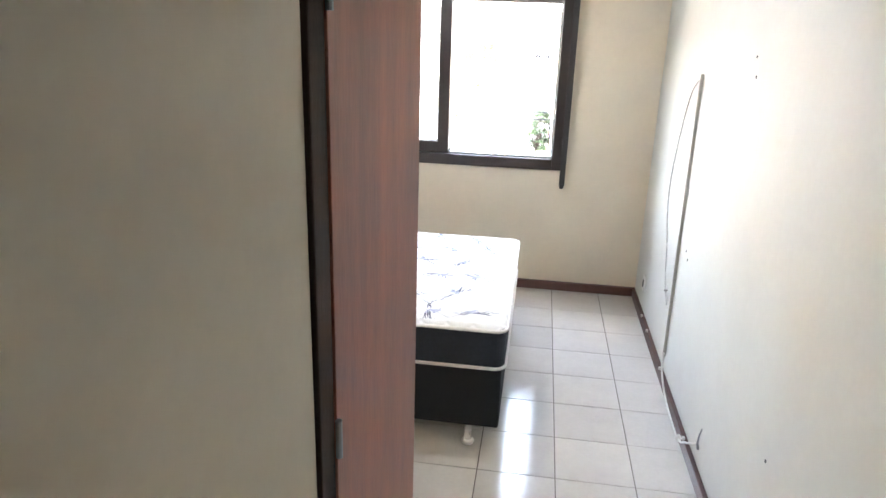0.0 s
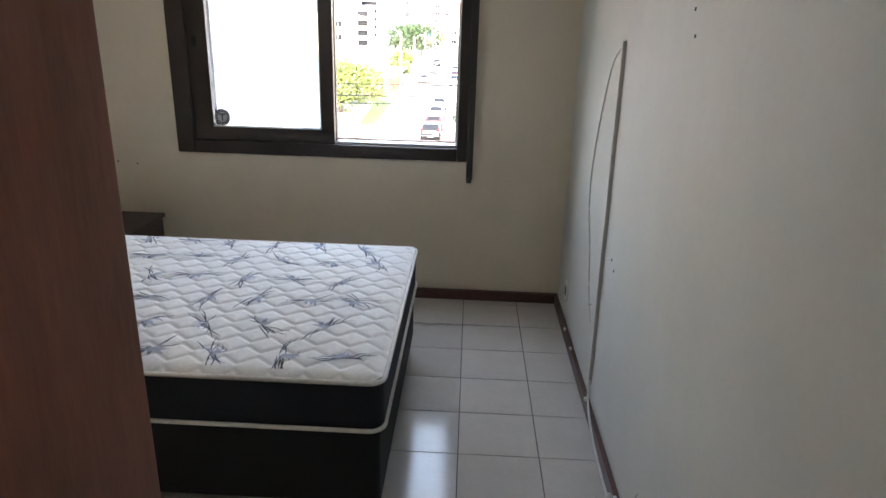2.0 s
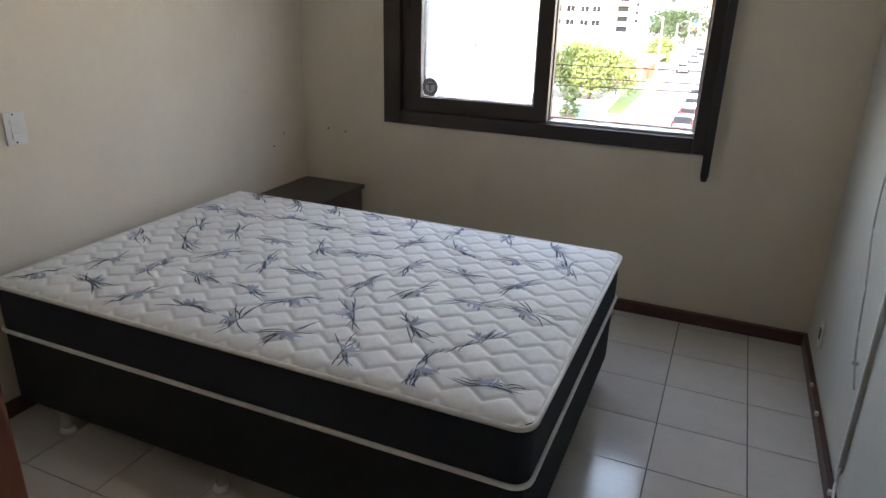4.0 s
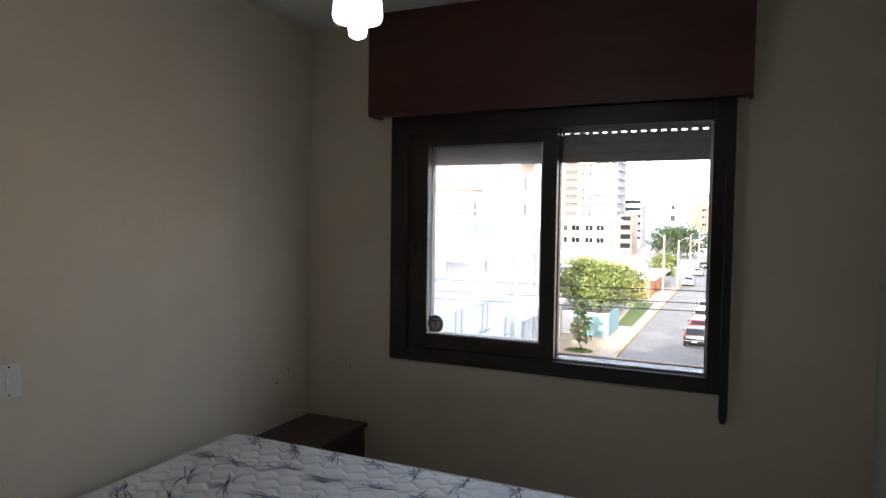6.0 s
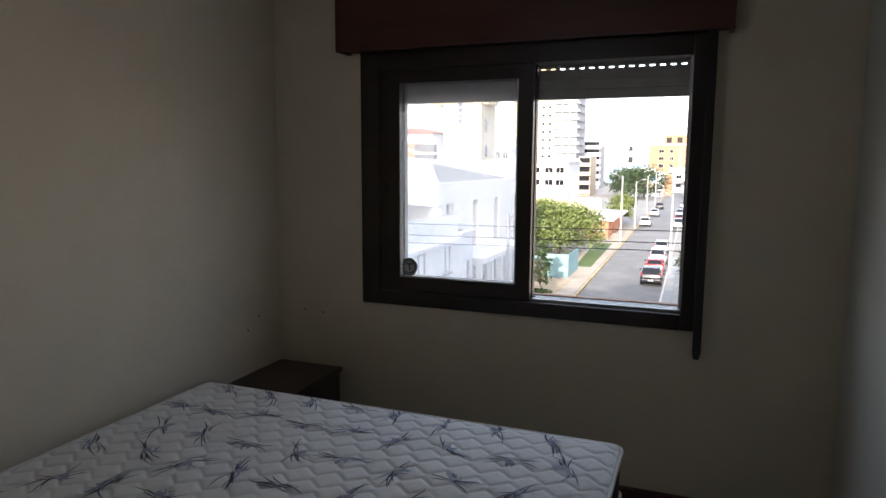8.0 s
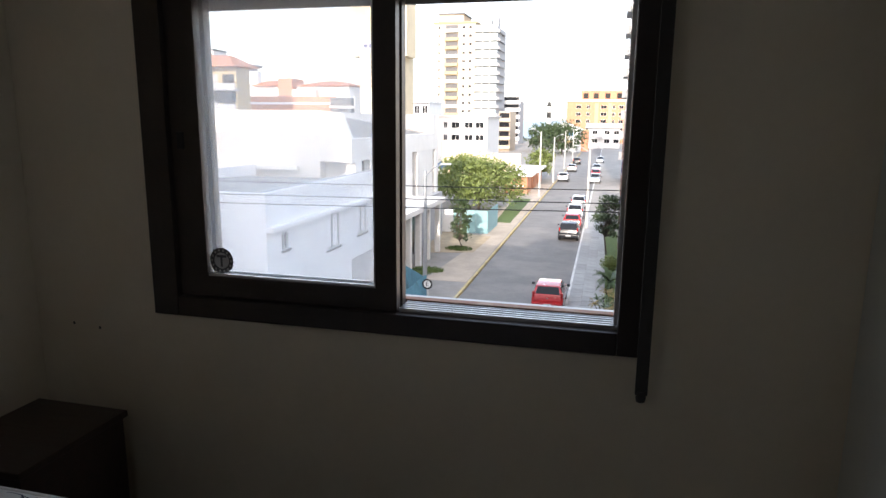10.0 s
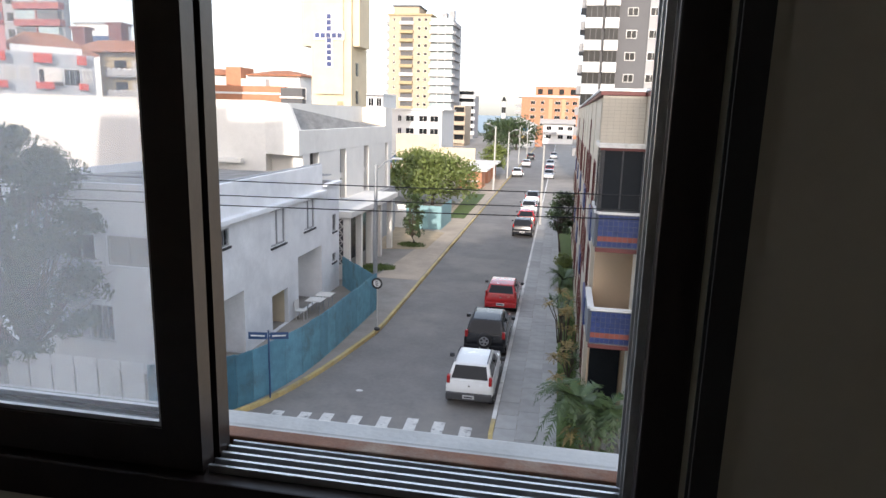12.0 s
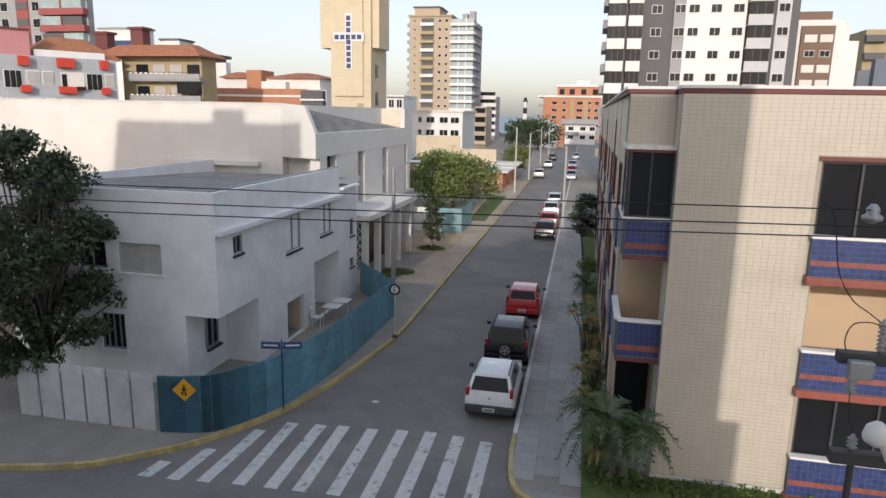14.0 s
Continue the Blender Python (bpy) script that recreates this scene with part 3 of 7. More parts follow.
# ceiling fan with its lamp
FX, FY = -1.425, -1.85
fan = thing("ceiling_fan", (FX, FY, H), "white three-blade ceiling fan with a lit glass lamp", "ceiling fan")
part("canopy", lathe([(0.02, 2.70), (0.055, 2.74), (0.062, H - 0.001)], (FX, FY), 24), M_FAN, fan, "", smooth=True)
part("down_rod", lathe([(0.012, 2.50), (0.012, 2.71)], (FX, FY), 14), M_FAN, fan, "", smooth=True)
part("collar", lathe([(0.033, 2.445), (0.030, 2.475), (0.022, 2.50), (0.014, 2.53)], (FX, FY), 18), M_FAN, fan, "", smooth=True)
part("motor", lathe([(0.05, 2.367), (0.085, 2.373), (0.098, 2.388), (0.098, 2.40), (0.085, 2.406), (0.085, 2.418), (0.106, 2.422), (0.106, 2.434), (0.095, 2.45), (0.04, 2.462)], (FX, FY), 36), M_FAN, fan, "", smooth=True)
for k in range(7):
    a = radians(200 + 14 * k)
    part("vent_slot", turned(box(FX + 0.055, FX + 0.085, FY - 0.002, FY + 0.002, 2.368, 2.3725), (FX, FY, 0), a), M_BLACK, fan)
part("lamp_holder", lathe([(0.040, 2.335), (0.047, 2.345), (0.047, 2.368)], (FX, FY), 24), M_FAN, fan, "", smooth=True)
part("shade", lathe([(0.059, 2.172), (0.063, 2.184), (0.060, 2.22), (0.049, 2.275), (0.037, 2.325), (0.028, 2.36)], (FX, FY), 28), M_SHADE, fan, "lit frosted glass shade", smooth=True)
part("bulb", lathe([(0.012, 2.130), (0.021, 2.136), (0.023, 2.15), (0.023, 2.171)], (FX, FY), 18), M_BULB, fan, "lit white bulb", smooth=True)
AWAY = math.atan2(0.824, -0.521)
for k in range(3):
    a = AWAY + k * 2 * math.pi / 3
    out = []
    for r, w in ((0.13, 0.042), (0.20, 0.055), (0.44, 0.064), (0.485, 0.058), (0.51, 0.035)):
        out.append((r, w))
    loop = [(FX + r, FY + w) for r, w in out] + [(FX + r, FY - w) for r, w in reversed(out)]
    bm = prism(loop, 2.392, 2.398)
    bmesh.ops.rotate(bm, verts=bm.verts[:], cent=(FX, FY, 2.395), matrix=Matrix.Rotation(radians(-9), 3, "X"))
    blade = part("blade", turned(bm, (FX, FY, 0), a), M_FAN, fan, "white blade")
    bm = prism([(FX + r * 1.004, FY + w + 0.003) for r, w in out] + [(FX + r * 1.004, FY - w - 0.003) for r, w in reversed(out)], 2.3985, 2.4015)
    bmesh.ops.rotate(bm, verts=bm.verts[:], cent=(FX, FY, 2.395), matrix=Matrix.Rotation(radians(-9), 3, "X"))
    part("blade_back", turned(bm, (FX, FY, 0), a), M_FANEDGE, blade, "dark upper side")
    bm = prism([(FX + 0.095, FY + 0.022), (FX + 0.15, FY + 0.04), (FX + 0.185, FY + 0.03), (FX + 0.185, FY - 0.03), (FX + 0.15, FY - 0.04), (FX + 0.095, FY - 0.022)], 2.383, 2.3905)
    bmesh.ops.rotate(bm, verts=bm.verts[:], cent=(FX, FY, 2.395), matrix=Matrix.Rotation(radians(-9), 3, "X"))
    arm = part("blade_arm", turned(bm, (FX, FY, 0), a), M_FAN, fan)
    for r, w in ((0.165, 0.022), (0.165, -0.022), (0.135, 0.0), (0.105, 0.012), (0.105, -0.012)):
        bm = lathe([(0.005, 2.377), (0.005, 2.384)], (FX + r, FY + w), 8)
        bmesh.ops.rotate(bm, verts=bm.verts[:], cent=(FX, FY, 2.395), matrix=Matrix.Rotation(radians(-9), 3, "X"))
        part("screw", turned(bm, (FX, FY, 0), a), M_BLACK, arm)

# switch, socket, duct and cables, holes
sw = thing("wall_switch", (XL, -1.81, 1.08), "white plastic wall switch plate", "switch")
part("plate", box(XL + 0.001, XL + 0.010, -1.845, -1.765, 1.02, 1.14), M_PLASTIC, sw, "", 0.004)
for k in range(3):
    part("rocker", box(XL + 0.0105, XL + 0.015, -1.825, -1.795, 1.045 + 0.025 * k, 1.065 + 0.025 * k), M_PLASTIC, sw, "", 0.002)
for z in (1.03, 1.131):
    part("screw", box(XL + 0.0105, XL + 0.012, -1.813, -1.807, z - 0.003, z + 0.003), M_BLACK, sw)
so = thing("wall_socket", (0, -0.36, 0.23), "pale wall socket above the baseboard", "socket")
part("plate", box(-0.010, -0.001, -0.395, -0.325, 0.175, 0.285), M_PLASTIC, so, "", 0.003)
part("insert", box(-0.013, -0.0105, -0.378, -0.342, 0.205, 0.255), M_CLAD, so, "dark socket insert", 0.002)
duct = thing("cable_duct", (0, -1.2, 0.15), "grey plastic cable duct standing on the wall", "cable duct")
bm = box(-0.014, -0.001, -1.172, -1.152, 0.14, 1.625)
for v in bm.verts:
    v.co.y += -0.07 * (1.62 - v.co.z) / 1.47
part("channel", bm, M_CONDUIT, duct)
bm = box(-0.0175, -0.0145, -1.169, -1.155, 0.14, 1.62)
for v in bm.verts:
    v.co.y += -0.07 * (1.62 - v.co.z) / 1.47
part("cover", bm, M_PLASTIC, duct, "paler cover strip")


def smooth_line(pts, n=8):
    out = []
    P = [Vector(p) for p in pts]
    P = [P[0]] + P + [P[-1]]
    for i in range(1, len(P) - 2):
        for k in range(n):
            t = k / n
            a, b, c, d = P[i - 1], P[i], P[i + 1], P[i + 2]
            out.append(0.5 * ((2 * b) + (c - a) * t + (2 * a - 5 * b + 4 * c - d) * t * t + (3 * b - a - 3 * c + d) * t ** 3))
    return out + [P[-1]]


cable = thing("loose_cable", (0, -1.0, 0.5), "thin grey cable bowed off the wall duct", "cable")
part("cable_run", tube(smooth_line([(-0.012, -1.15, 1.60), (-0.016, -1.02, 1.52), (-0.014, -0.88, 1.30), (-0.012, -0.79, 1.05), (-0.016, -0.83, 0.86), (-0.014, -0.93, 0.70), (-0.012, -1.02, 0.50), (-0.012, -1.14, 0.40)]), 0.0035, 6), M_CONDUIT, cable, "", smooth=True)
cab2 = thing("floor_cable", (0, -1.6, 0.1), "white cable trailing along the baseboard to a hook", "cable")
part("cable_run", tube(smooth_line([(-0.010, -1.24, 0.16), (-0.022, -1.30, 0.09), (-0.03, -1.48, 0.04), (-0.035, -1.70, 0.03), (-0.04, -1.90, 0.05), (-0.03, -1.98, 0.09), (-0.02, -2.06, 0.14), (-0.01, -2.09, 0.165)]), 0.005, 6), M_PLASTIC, cab2, "", smooth=True)
part("cable_knot", lathe([(0.004, 0.035), (0.013, 0.042), (0.015, 0.052), (0.012, 0.062), (0.004, 0.07)], (-0.038, -1.89), 12), M_PLASTIC, cab2, "", smooth=True)
part("hook", tube([(-0.003, -2.08, 0.13), (-0.012, -2.09, 0.16), (-0.010, -2.09, 0.20), (-0.003, -2.09, 0.235)], 0.006, 8, None, 0.002), M_STEEL, cab2, "steel wall hook")
part("wall_pin", tube([(-0.001, -1.06, 0.455), (-0.02, -1.06, 0.455)], 0.006, 8), M_CONDUIT, cab2, "small wall plug")
for k, (y, z) in enumerate(((-0.55, 0.072), (-0.78, 0.072), (-1.27, 0.075), (-1.93, 0.075))):
    c = thing("cable_clip", (-0.012, y, z), "small pale clip on the baseboard", "clip", "baseboard clips")
    part("clip", box(-0.033, -0.020, y - 0.008, y + 0.008, z - 0.004, z + 0.012), M_PLASTIC, c, "", 0.003)
holes = [("x", -1.96, 1.73), ("x", -1.99, 1.66), ("x", -1.35, 0.78), ("x", -1.40, 0.75), ("x", -2.75, 0.55), ("y", -2.62, 0.80), ("y", -2.74, 0.81), ("w", -0.32, 0.74), ("w", -0.22, 0.80)]
for side, u, z in holes:
    if side == "x":
        c = (-0.0015, u, z)
    elif side == "w":
        c = (XL + 0.0015, u, z)
    else:
        c = (u, -0.0015, z)
    hh = thing("screw_hole", c, "small dark screw hole in the wall", "hole", "screw holes")
    part("plug", box(c[0] - 0.0012 - (0.003 if side == "y" else 0), c[0] + 0.0012 + (0.003 if side == "y" else 0), c[1] - (0.0012 if side == "y" else 0.004), c[1] + (0.0012 if side == "y" else 0.004), z - 0.005, z + 0.005), M_CLAD, hh)

# floor tiles, last of the room
PX, PY, GAP = 0.333, 0.3045, 0.004
bm = box(-PX / 2 + GAP / 2, PX / 2 - GAP / 2, -PY / 2 + GAP / 2, PY / 2 - GAP / 2, -0.0055, 0.0)
bmesh.ops.bevel(bm, geom=[e for e in bm.edges if all(v.co.z > -0.001 for v in e.verts)], offset=0.0012, segments=1, affect="EDGES")
tile_mesh = bpy.data.meshes.new("floor_tile")
bm.to_mesh(tile_mesh)
bm.free()
tile_mesh.materials.append(M_TILE)


def floor_tile(x0, x1, y0, y1):
    if x1 - x0 > PX - 0.001 and y1 - y0 > PY - 0.001:
        piece("floor_tile", tile_mesh, floor, ((x0 + x1) / 2, (y0 + y1) / 2, 0))
    else:
        part("floor_tile", box(x0 + GAP / 2, x1 - GAP / 2, y0 + GAP / 2, y1 - GAP / 2, -0.0055, 0.0), M_TILE, floor)


xs = [-0.262 - PX * k for k in range(-1, 9)]
ys = [-0.087 - PY * k for k in range(-1, 20)]
for k, x in enumerate(xs):
    for y in ys:
        x0, x1, y0, y1 = max(x - PX, XL), min(x, -0.001), max(y - PY, -6.0), min(y, -0.001)
        if y < YS - 0.07:
            x0 = max(x0, -1.139)
        if x1 - x0 > 0.02 and y1 - y0 > 0.02:
            floor_tile(x0, x1, y0, y1)

# ---- the street outside ----
G = -8.30            # road
K = G + 0.15         # pavements
lean = lambda y: -0.009 * (y - 20)     # the street drifts a little to the left as it goes

# the block that the room is in: it keeps the near street in its shade
own = thing("apartment_block", (-1.4, -5, G), "apartment block that the bedroom is in", "building", "", "structure")
part("storeys_below", box(-25.5, 3.95, -11, 0.19, G - 0.05, -0.152), M_WHITE, own)
part("storeys_above", box(-14, 3.95, -11, 0.19, H + 0.123, 6.6), M_WHITE, own)
# roof storey and low wing: unseen, added to shape the tiled wall's shadow
part("unseen_roof_storey", box(-3.5, 3.95, -11, 0.19, 6.602, 7.75), M_WHITE, own)
part("unseen_low_wing", box(3.953, 4.5, -11, 0.15, G - 0.05, -1.0), M_WHITE, own)
part("flank_east", box(0.152, 3.95, -11, 0.19, -0.151, H + 0.122), M_WHITE, own)
part("flank_west", box(-14, XL - 0.152, -11, 0.19, -0.151, H + 0.122), M_WHITE, own)
each("rear", M_WHITE, own, "", (XL - 0.15, 0.15, -11, -6.152, -0.151, H + 0.122), (XL - 0.15, -1.272, -6.15, YS - 0.145, -0.151, H + 0.122))
part("tall_wing", box(-25.5, -14.003, -11, 0.19, -0.151, 11.1), M_WHITE, own)
part("water_tank", box(-19.3, -17.4, -4, -1, 11.1, 12.2), M_WHITE, own)

tagged(raw("ground", [(-2500, -600, G - 0.03), (2500, -600, G - 0.03), (2500, 4500, G - 0.03), (-2500, 4500, G - 0.03)], [(0, 1, 2, 3)], M_GROUND), "sandy open ground", "ground", "", "structure")
tagged(raw("water", [(-2500, 345, G + 0.25), (2500, 345, G + 0.25), (2500, 4900, G + 0.25), (-2500, 4900, G + 0.25)], [(0, 1, 2, 3)], M_SEA), "grey-blue sea at the end of the street", "sea", "", "structure")
bm = bmesh.new()
for q in (((-120, 1), (90, 1), (90, 16.5), (-120, 16.5)), ((-20, 16.5), (-0.5, 16.5), (-3.2, 328), (-14, 328))):
    bm.faces.new([bm.verts.new((x, y, G)) for x, y in q])
structure("road", bm, M_ASPH, "worn grey asphalt road", "road")

# pavements with their kerbs
kerb_l = [(-40, 10.6), (-24, 12.1), (-18.5, 12.95), (-16.18, 13.52), (-14.06, 14.2), (-12.92, 15.07), (-11.99, 15.88), (-11.29, 16.89), (-10.29, 18.72), (-9.45, 21.8), (-8.75, 26.3)]
kerb_l = [(p.x, p.y) for p in smooth_line([(x, y, 0) for x, y in kerb_l], 6)]
kerb_l += [(-8.60 + lean(y), y) for y in range(28, 300, 2)]
kerb_r = [(60, 14.3), (10, 14.6), (2.0, 14.75), (0.2, 14.9), (-1.0, 15.15), (-1.9, 15.5), (-2.35, 16.0), (-2.55, 16.9)]
kerb_r = [(p.x, p.y) for p in smooth_line([(x, y, 0) for x, y in kerb_r], 5)]
kerb_r += [(-2.66 + lean(y), y) for y in range(18, 300, 2)]
structure("pavement", prism([(x - 0.13, y + 0.02) for x, y in kerb_l] + [(-60, 298), (-60, 12)], G - 0.02, K - 0.004), M_PAVE, "worn concrete pavement by the building site", "pavement")
structure("pavement", prism([(x + 0.13, y + 0.02) for x, y in kerb_r] + [(60, 298)], G - 0.02, K - 0.03), M_PAVE, "pavement bed beside the tiled building", "pavement")


def kerb(name, line, inward, label, yellow):
    """Kerb stones, one after another along a line."""
    k = tagged(new(name), label, "kerb", "", "structure")
    acc = []
    for (x0, y0), (x1, y1) in zip(line, line[1:]):
        n = max(1, round(math.hypot(x1 - x0, y1 - y0)))
        for i in range(n):
            acc.append(((x0 + (x1 - x0) * i / n, y0 + (y1 - y0) * i / n), (x0 + (x1 - x0) * (i + 1) / n, y0 + (y1 - y0) * (i + 1) / n)))
    far = bmesh.new()
    for (x0, y0), (x1, y1) in acc:
        d = Vector((x1 - x0, y1 - y0)).normalized()
        nx, ny = (-d.y * inward * 0.14, d.x * inward * 0.14)
        ex, ey = d.x * 0.006, d.y * 0.006
        pts = [(x0 + ex, y0 + ey), (x1 - ex, y1 - ey), (x1 - ex + nx, y1 - ey + ny), (x0 + ex + nx, y0 + ey + ny)]
        z = K + 0.004 + rng.uniform(0, 0.008)
        if y0 < 75 and abs(x0) < 40:
            part("kerb_stone", prism(pts, G - 0.02, z), yellow(x0, y0), k, "")
        else:
            lo = [far.verts.new((x, y, z)) for x, y in pts]
            far.faces.new(lo)
            lo2 = [far.verts.new((x, y, G - 0.02)) for x, y in pts[:2]]
            far.faces.new((lo[0], lo[1], lo2[1], lo2[0]))
    tagged(part("far_kerb", far, yellow(0, 200), k), kind="stuff")


kerb("kerb_west", kerb_l, 1, "yellow painted kerb stones", lambda x, y: M_KERBY)
kerb("kerb_east", kerb_r, -1, "kerb stones painted white, yellow at the corner", lambda x, y: M_KERBY if y < 19 else M_KERBW)

cw = thing("crosswalk", (-8, 16.5, G), "worn white zebra crossing stripes", "crosswalk", "", "structure")
for xb, xt, y0, y1 in ((-12.25, -12.15, 14.25, 15.1), (-11.4, -11.3, 14.3, 16.05), (-10.55, -10.45, 14.4, 17.5), (-9.55, -9.68, 14.5, 18.2), (-8.65, -8.75, 14.55, 18.3), (-7.85, -8.0, 14.6, 18.4),
                       (-6.9, -7.05, 14.65, 18.45), (-5.98, -6.1, 14.65, 18.6), (-5.1, -5.2, 14.7, 18.7), (-4.2, -4.3, 14.7, 18.65), (-3.32, -3.4, 14.75, 18.5), (-15.9, -15.9, 11.8, 12.6)):
    bm = bmesh.new()
    w = 0.19
    pts = [(xb - w, y0), (xb + w, y0)] + [(xt + w, y1), (xt - w, y1)]
    part("stripe", prism(pts, G + 0.002, G + 0.006), M_STRIPE, cw)
tagged(part("manhole", prism([(-7.6 + 0.14 * math.cos(a), 20.4 + 0.1 * math.sin(a)) for a in (0, 1, 2, 3, 4, 5)], G + 0.002, G + 0.005), M_STRIPE), "small white litter on the road", "litter")

# ---- grey house on the corner ----
house = thing("corner_house", (-17, 26, K), "grey plastered corner house with a flat roof", "house")
HX, HY, HW, HT = -13.0, 19.6, -21.5, -1.15     # street face, near face, far side, roof edge
street_holes = [(20.75, 21.4, -3.5, -2.82), (24.95, 26.45, -4.3, -2.72), (28.6, 30.0, -4.2, -2.75), (32.55, 33.15, -4.9, -3.95),
                (24.9, 26.6, K, -6.45), (27.8, 30.9, K, -5.3), (32.5, 33.1, -6.6, -6.1), (HY, 22.4, K - 1, -5.5)]
part("street_wall", wall_x(HX - 0.2, HX, HY, 31.1, K - 0.1, HT, [h for h in street_holes if h[1] < 31.2]), M_HOUSE, house)
part("street_wall", wall_x(HX - 0.2, HX, 31.103, 33.6, K - 0.1, -2.2, [h for h in street_holes if h[0] > 31.2]), M_HOUSE, house)
near_holes = [(-16.8, -15.1, -4.1, -3.02), (-18.45, -17.3, -4.0, -3.02), (-17.75, -16.75, -7.0, -5.65), (-14.3, HX - 0.203, K - 1, -5.5)]
part("near_wall", wall_y(HW, HX - 0.203, HY, HY + 0.2, K - 0.1, HT, near_holes), M_HOUSE, house)
part("rear_wall", box(HW, HX - 0.203, 33.4, 33.6, K - 0.1, -2.2), M_HOUSE, house)
part("side_wall", box(HW, HW + 0.2, HY + 0.203, 33.39, K - 0.1, HT), M_HOUSE, house)
each("porch_wall", M_HOUSE, house, "", (HX - 1.5, HX - 1.4, HY + 1.0, 22.4, K - 0.1, -5.5), (HX - 1.4, HX - 0.2, 22.41, 22.5, K - 0.1, -5.5), (-14.4, -14.3, HY + 0.2, HY + 1.0, K - 0.1, -5.5))
part("overhang_floor", box(-14.3, HX - 0.2, HY + 0.21, 22.4, -5.5, -5.4), M_HOUSE, house)
each("recess_wall", M_HOUSE, house, "", (HX - 1.6, HX - 1.5, 27.7, 31.0, K - 0.1, -5.2), (HX - 1.5, HX - 0.2, 30.9, 31.0, K - 0.1, -5.2), (HX - 1.5, HX - 0.2, 27.7, 27.8, K - 0.1, -5.2), (HX - 1.5, HX - 0.2, 27.8, 30.9, -5.3, -5.2))
part("upper_floor", box(HW + 0.2, HX - 0.21, 22.6, 33.3, -5.2, -5.0), M_HOUSE, house)
part("ledge", box(HX - 0.1, HX + 0.28, HY + 0.02, 31.0, -2.62, -2.42), M_HOUSE, house, "", 0.03)
part("near_ledge", box(HX - 0.1, HX + 0.2, 31.2, 33.62, -2.3, -2.16), M_HOUSE, house, "", 0.03)
ROOF_FALL = 0.62
bm = bmesh.new()
# shallow ribbed roof that falls towards the church wall
for k in range(39):
    x0, x1 = HW + 0.1 + k * 0.21, HW + 0.1 + (k + 1) * 0.21
    xm = (x0 + x1) / 2
    up = lambda x, y: HT - 0.1 - ROOF_FALL * (y - HY) / 13.6
    rows = [[bm.verts.new((x, y, up(x, y) + dz)) for x, dz in ((x0, 0), (xm, 0.05), (x1, 0))] for y in (HY + 0.1, 26, 33.2)]
    for a, b in zip(rows, rows[1:]):
        for i in range(2):
            bm.faces.new((a[i], a[i + 1], b[i + 1], b[i]))
bmesh.ops.remove_doubles(bm, verts=bm.verts[:], dist=1e-4)
part("roof", bm, M_ROOFG, house, "weathered ribbed roof sheets")
bm = bmesh.new()
tube([(HX - 0.3, HY + 0.3, HT + 0.02), (HX - 0.1, 31.0, HT + 0.04)], 0.05, 6, bm)
part("gutter", bm, M_STEEL, house)


def opening_x(u0, u1, z0, z1, x, parent, blind=False, sill=True, material=None):
    """A window set in a wall that looks along +x."""
    w = part("window", boxes((x - 0.12, x - 0.06, u0, u0 + 0.06, z0, z1), (x - 0.12, x - 0.06, u1 - 0.06, u1, z0, z1), (x - 0.12, x - 0.06, u0 + 0.06, u1 - 0.06, z0, z0 + 0.06),
                             (x - 0.12, x - 0.06, u0 + 0.06, u1 - 0.06, z1 - 0.06, z1), (x - 0.12, x - 0.06, (u0 + u1) / 2 - 0.03, (u0 + u1) / 2 + 0.03, z0 + 0.06, z1 - 0.06)), M_STEEL, parent)
    part("pane", box(x - 0.19, x - 0.125, u0, u1, z0, z1), material or (M_SHUT if blind else M_DARK), w)
    if sill:
        part("sill", box(x - 0.06, x + 0.06, u0 - 0.06, u1 + 0.06, z0 - 0.09, z0 - 0.002), M_CLAD, w, "dark stone sill")
    return w


def opening_y(u0, u1, z0, z1, y, parent, blind=False, sill=True, bars=2):
    """A window set in a wall that looks along -y."""
    fr = [(u0, u0 + 0.06, y + 0.05, y + 0.1, z0, z1), (u1 - 0.06, u1, y + 0.05, y + 0.1, z0, z1), (u0 + 0.06, u1 - 0.06, y + 0.05, y + 0.1, z0, z0 + 0.06), (u0 + 0.06, u1 - 0.06, y + 0.05, y + 0.1, z1 - 0.06, z1)]
    for k in range(1, bars):
        u = u0 + (u1 - u0) * k / bars
        fr.append((u - 0.025, u + 0.025, y + 0.05, y + 0.1, z0 + 0.06, z1 - 0.06))
    w = part("window", boxes(*fr), M_SHUT if blind else M_STEEL, parent)
    if blind:
        n = max(4, int((z1 - z0) / 0.09))
        for k in range(n):
            za = z0 + (z1 - z0) * k / n
            part("slat", box(u0, u1, y + 0.105, y + 0.125, za + 0.004, za + (z1 - z0) / n - 0.004), M_SHUT, w)
        part("pane", box(u0, u1, y + 0.14, y + 0.15, z0, z1), M_DARK, w)
    else:
        part("pane", box(u0, u1, y + 0.105, y + 0.14, z0, z1), M_DARK, w)
    if sill:
        part("sill", box(u0 - 0.06, u1 + 0.06, y - 0.06, y + 0.05, z0 - 0.08, z0 - 0.002), M_HOUSE, w)
    return w


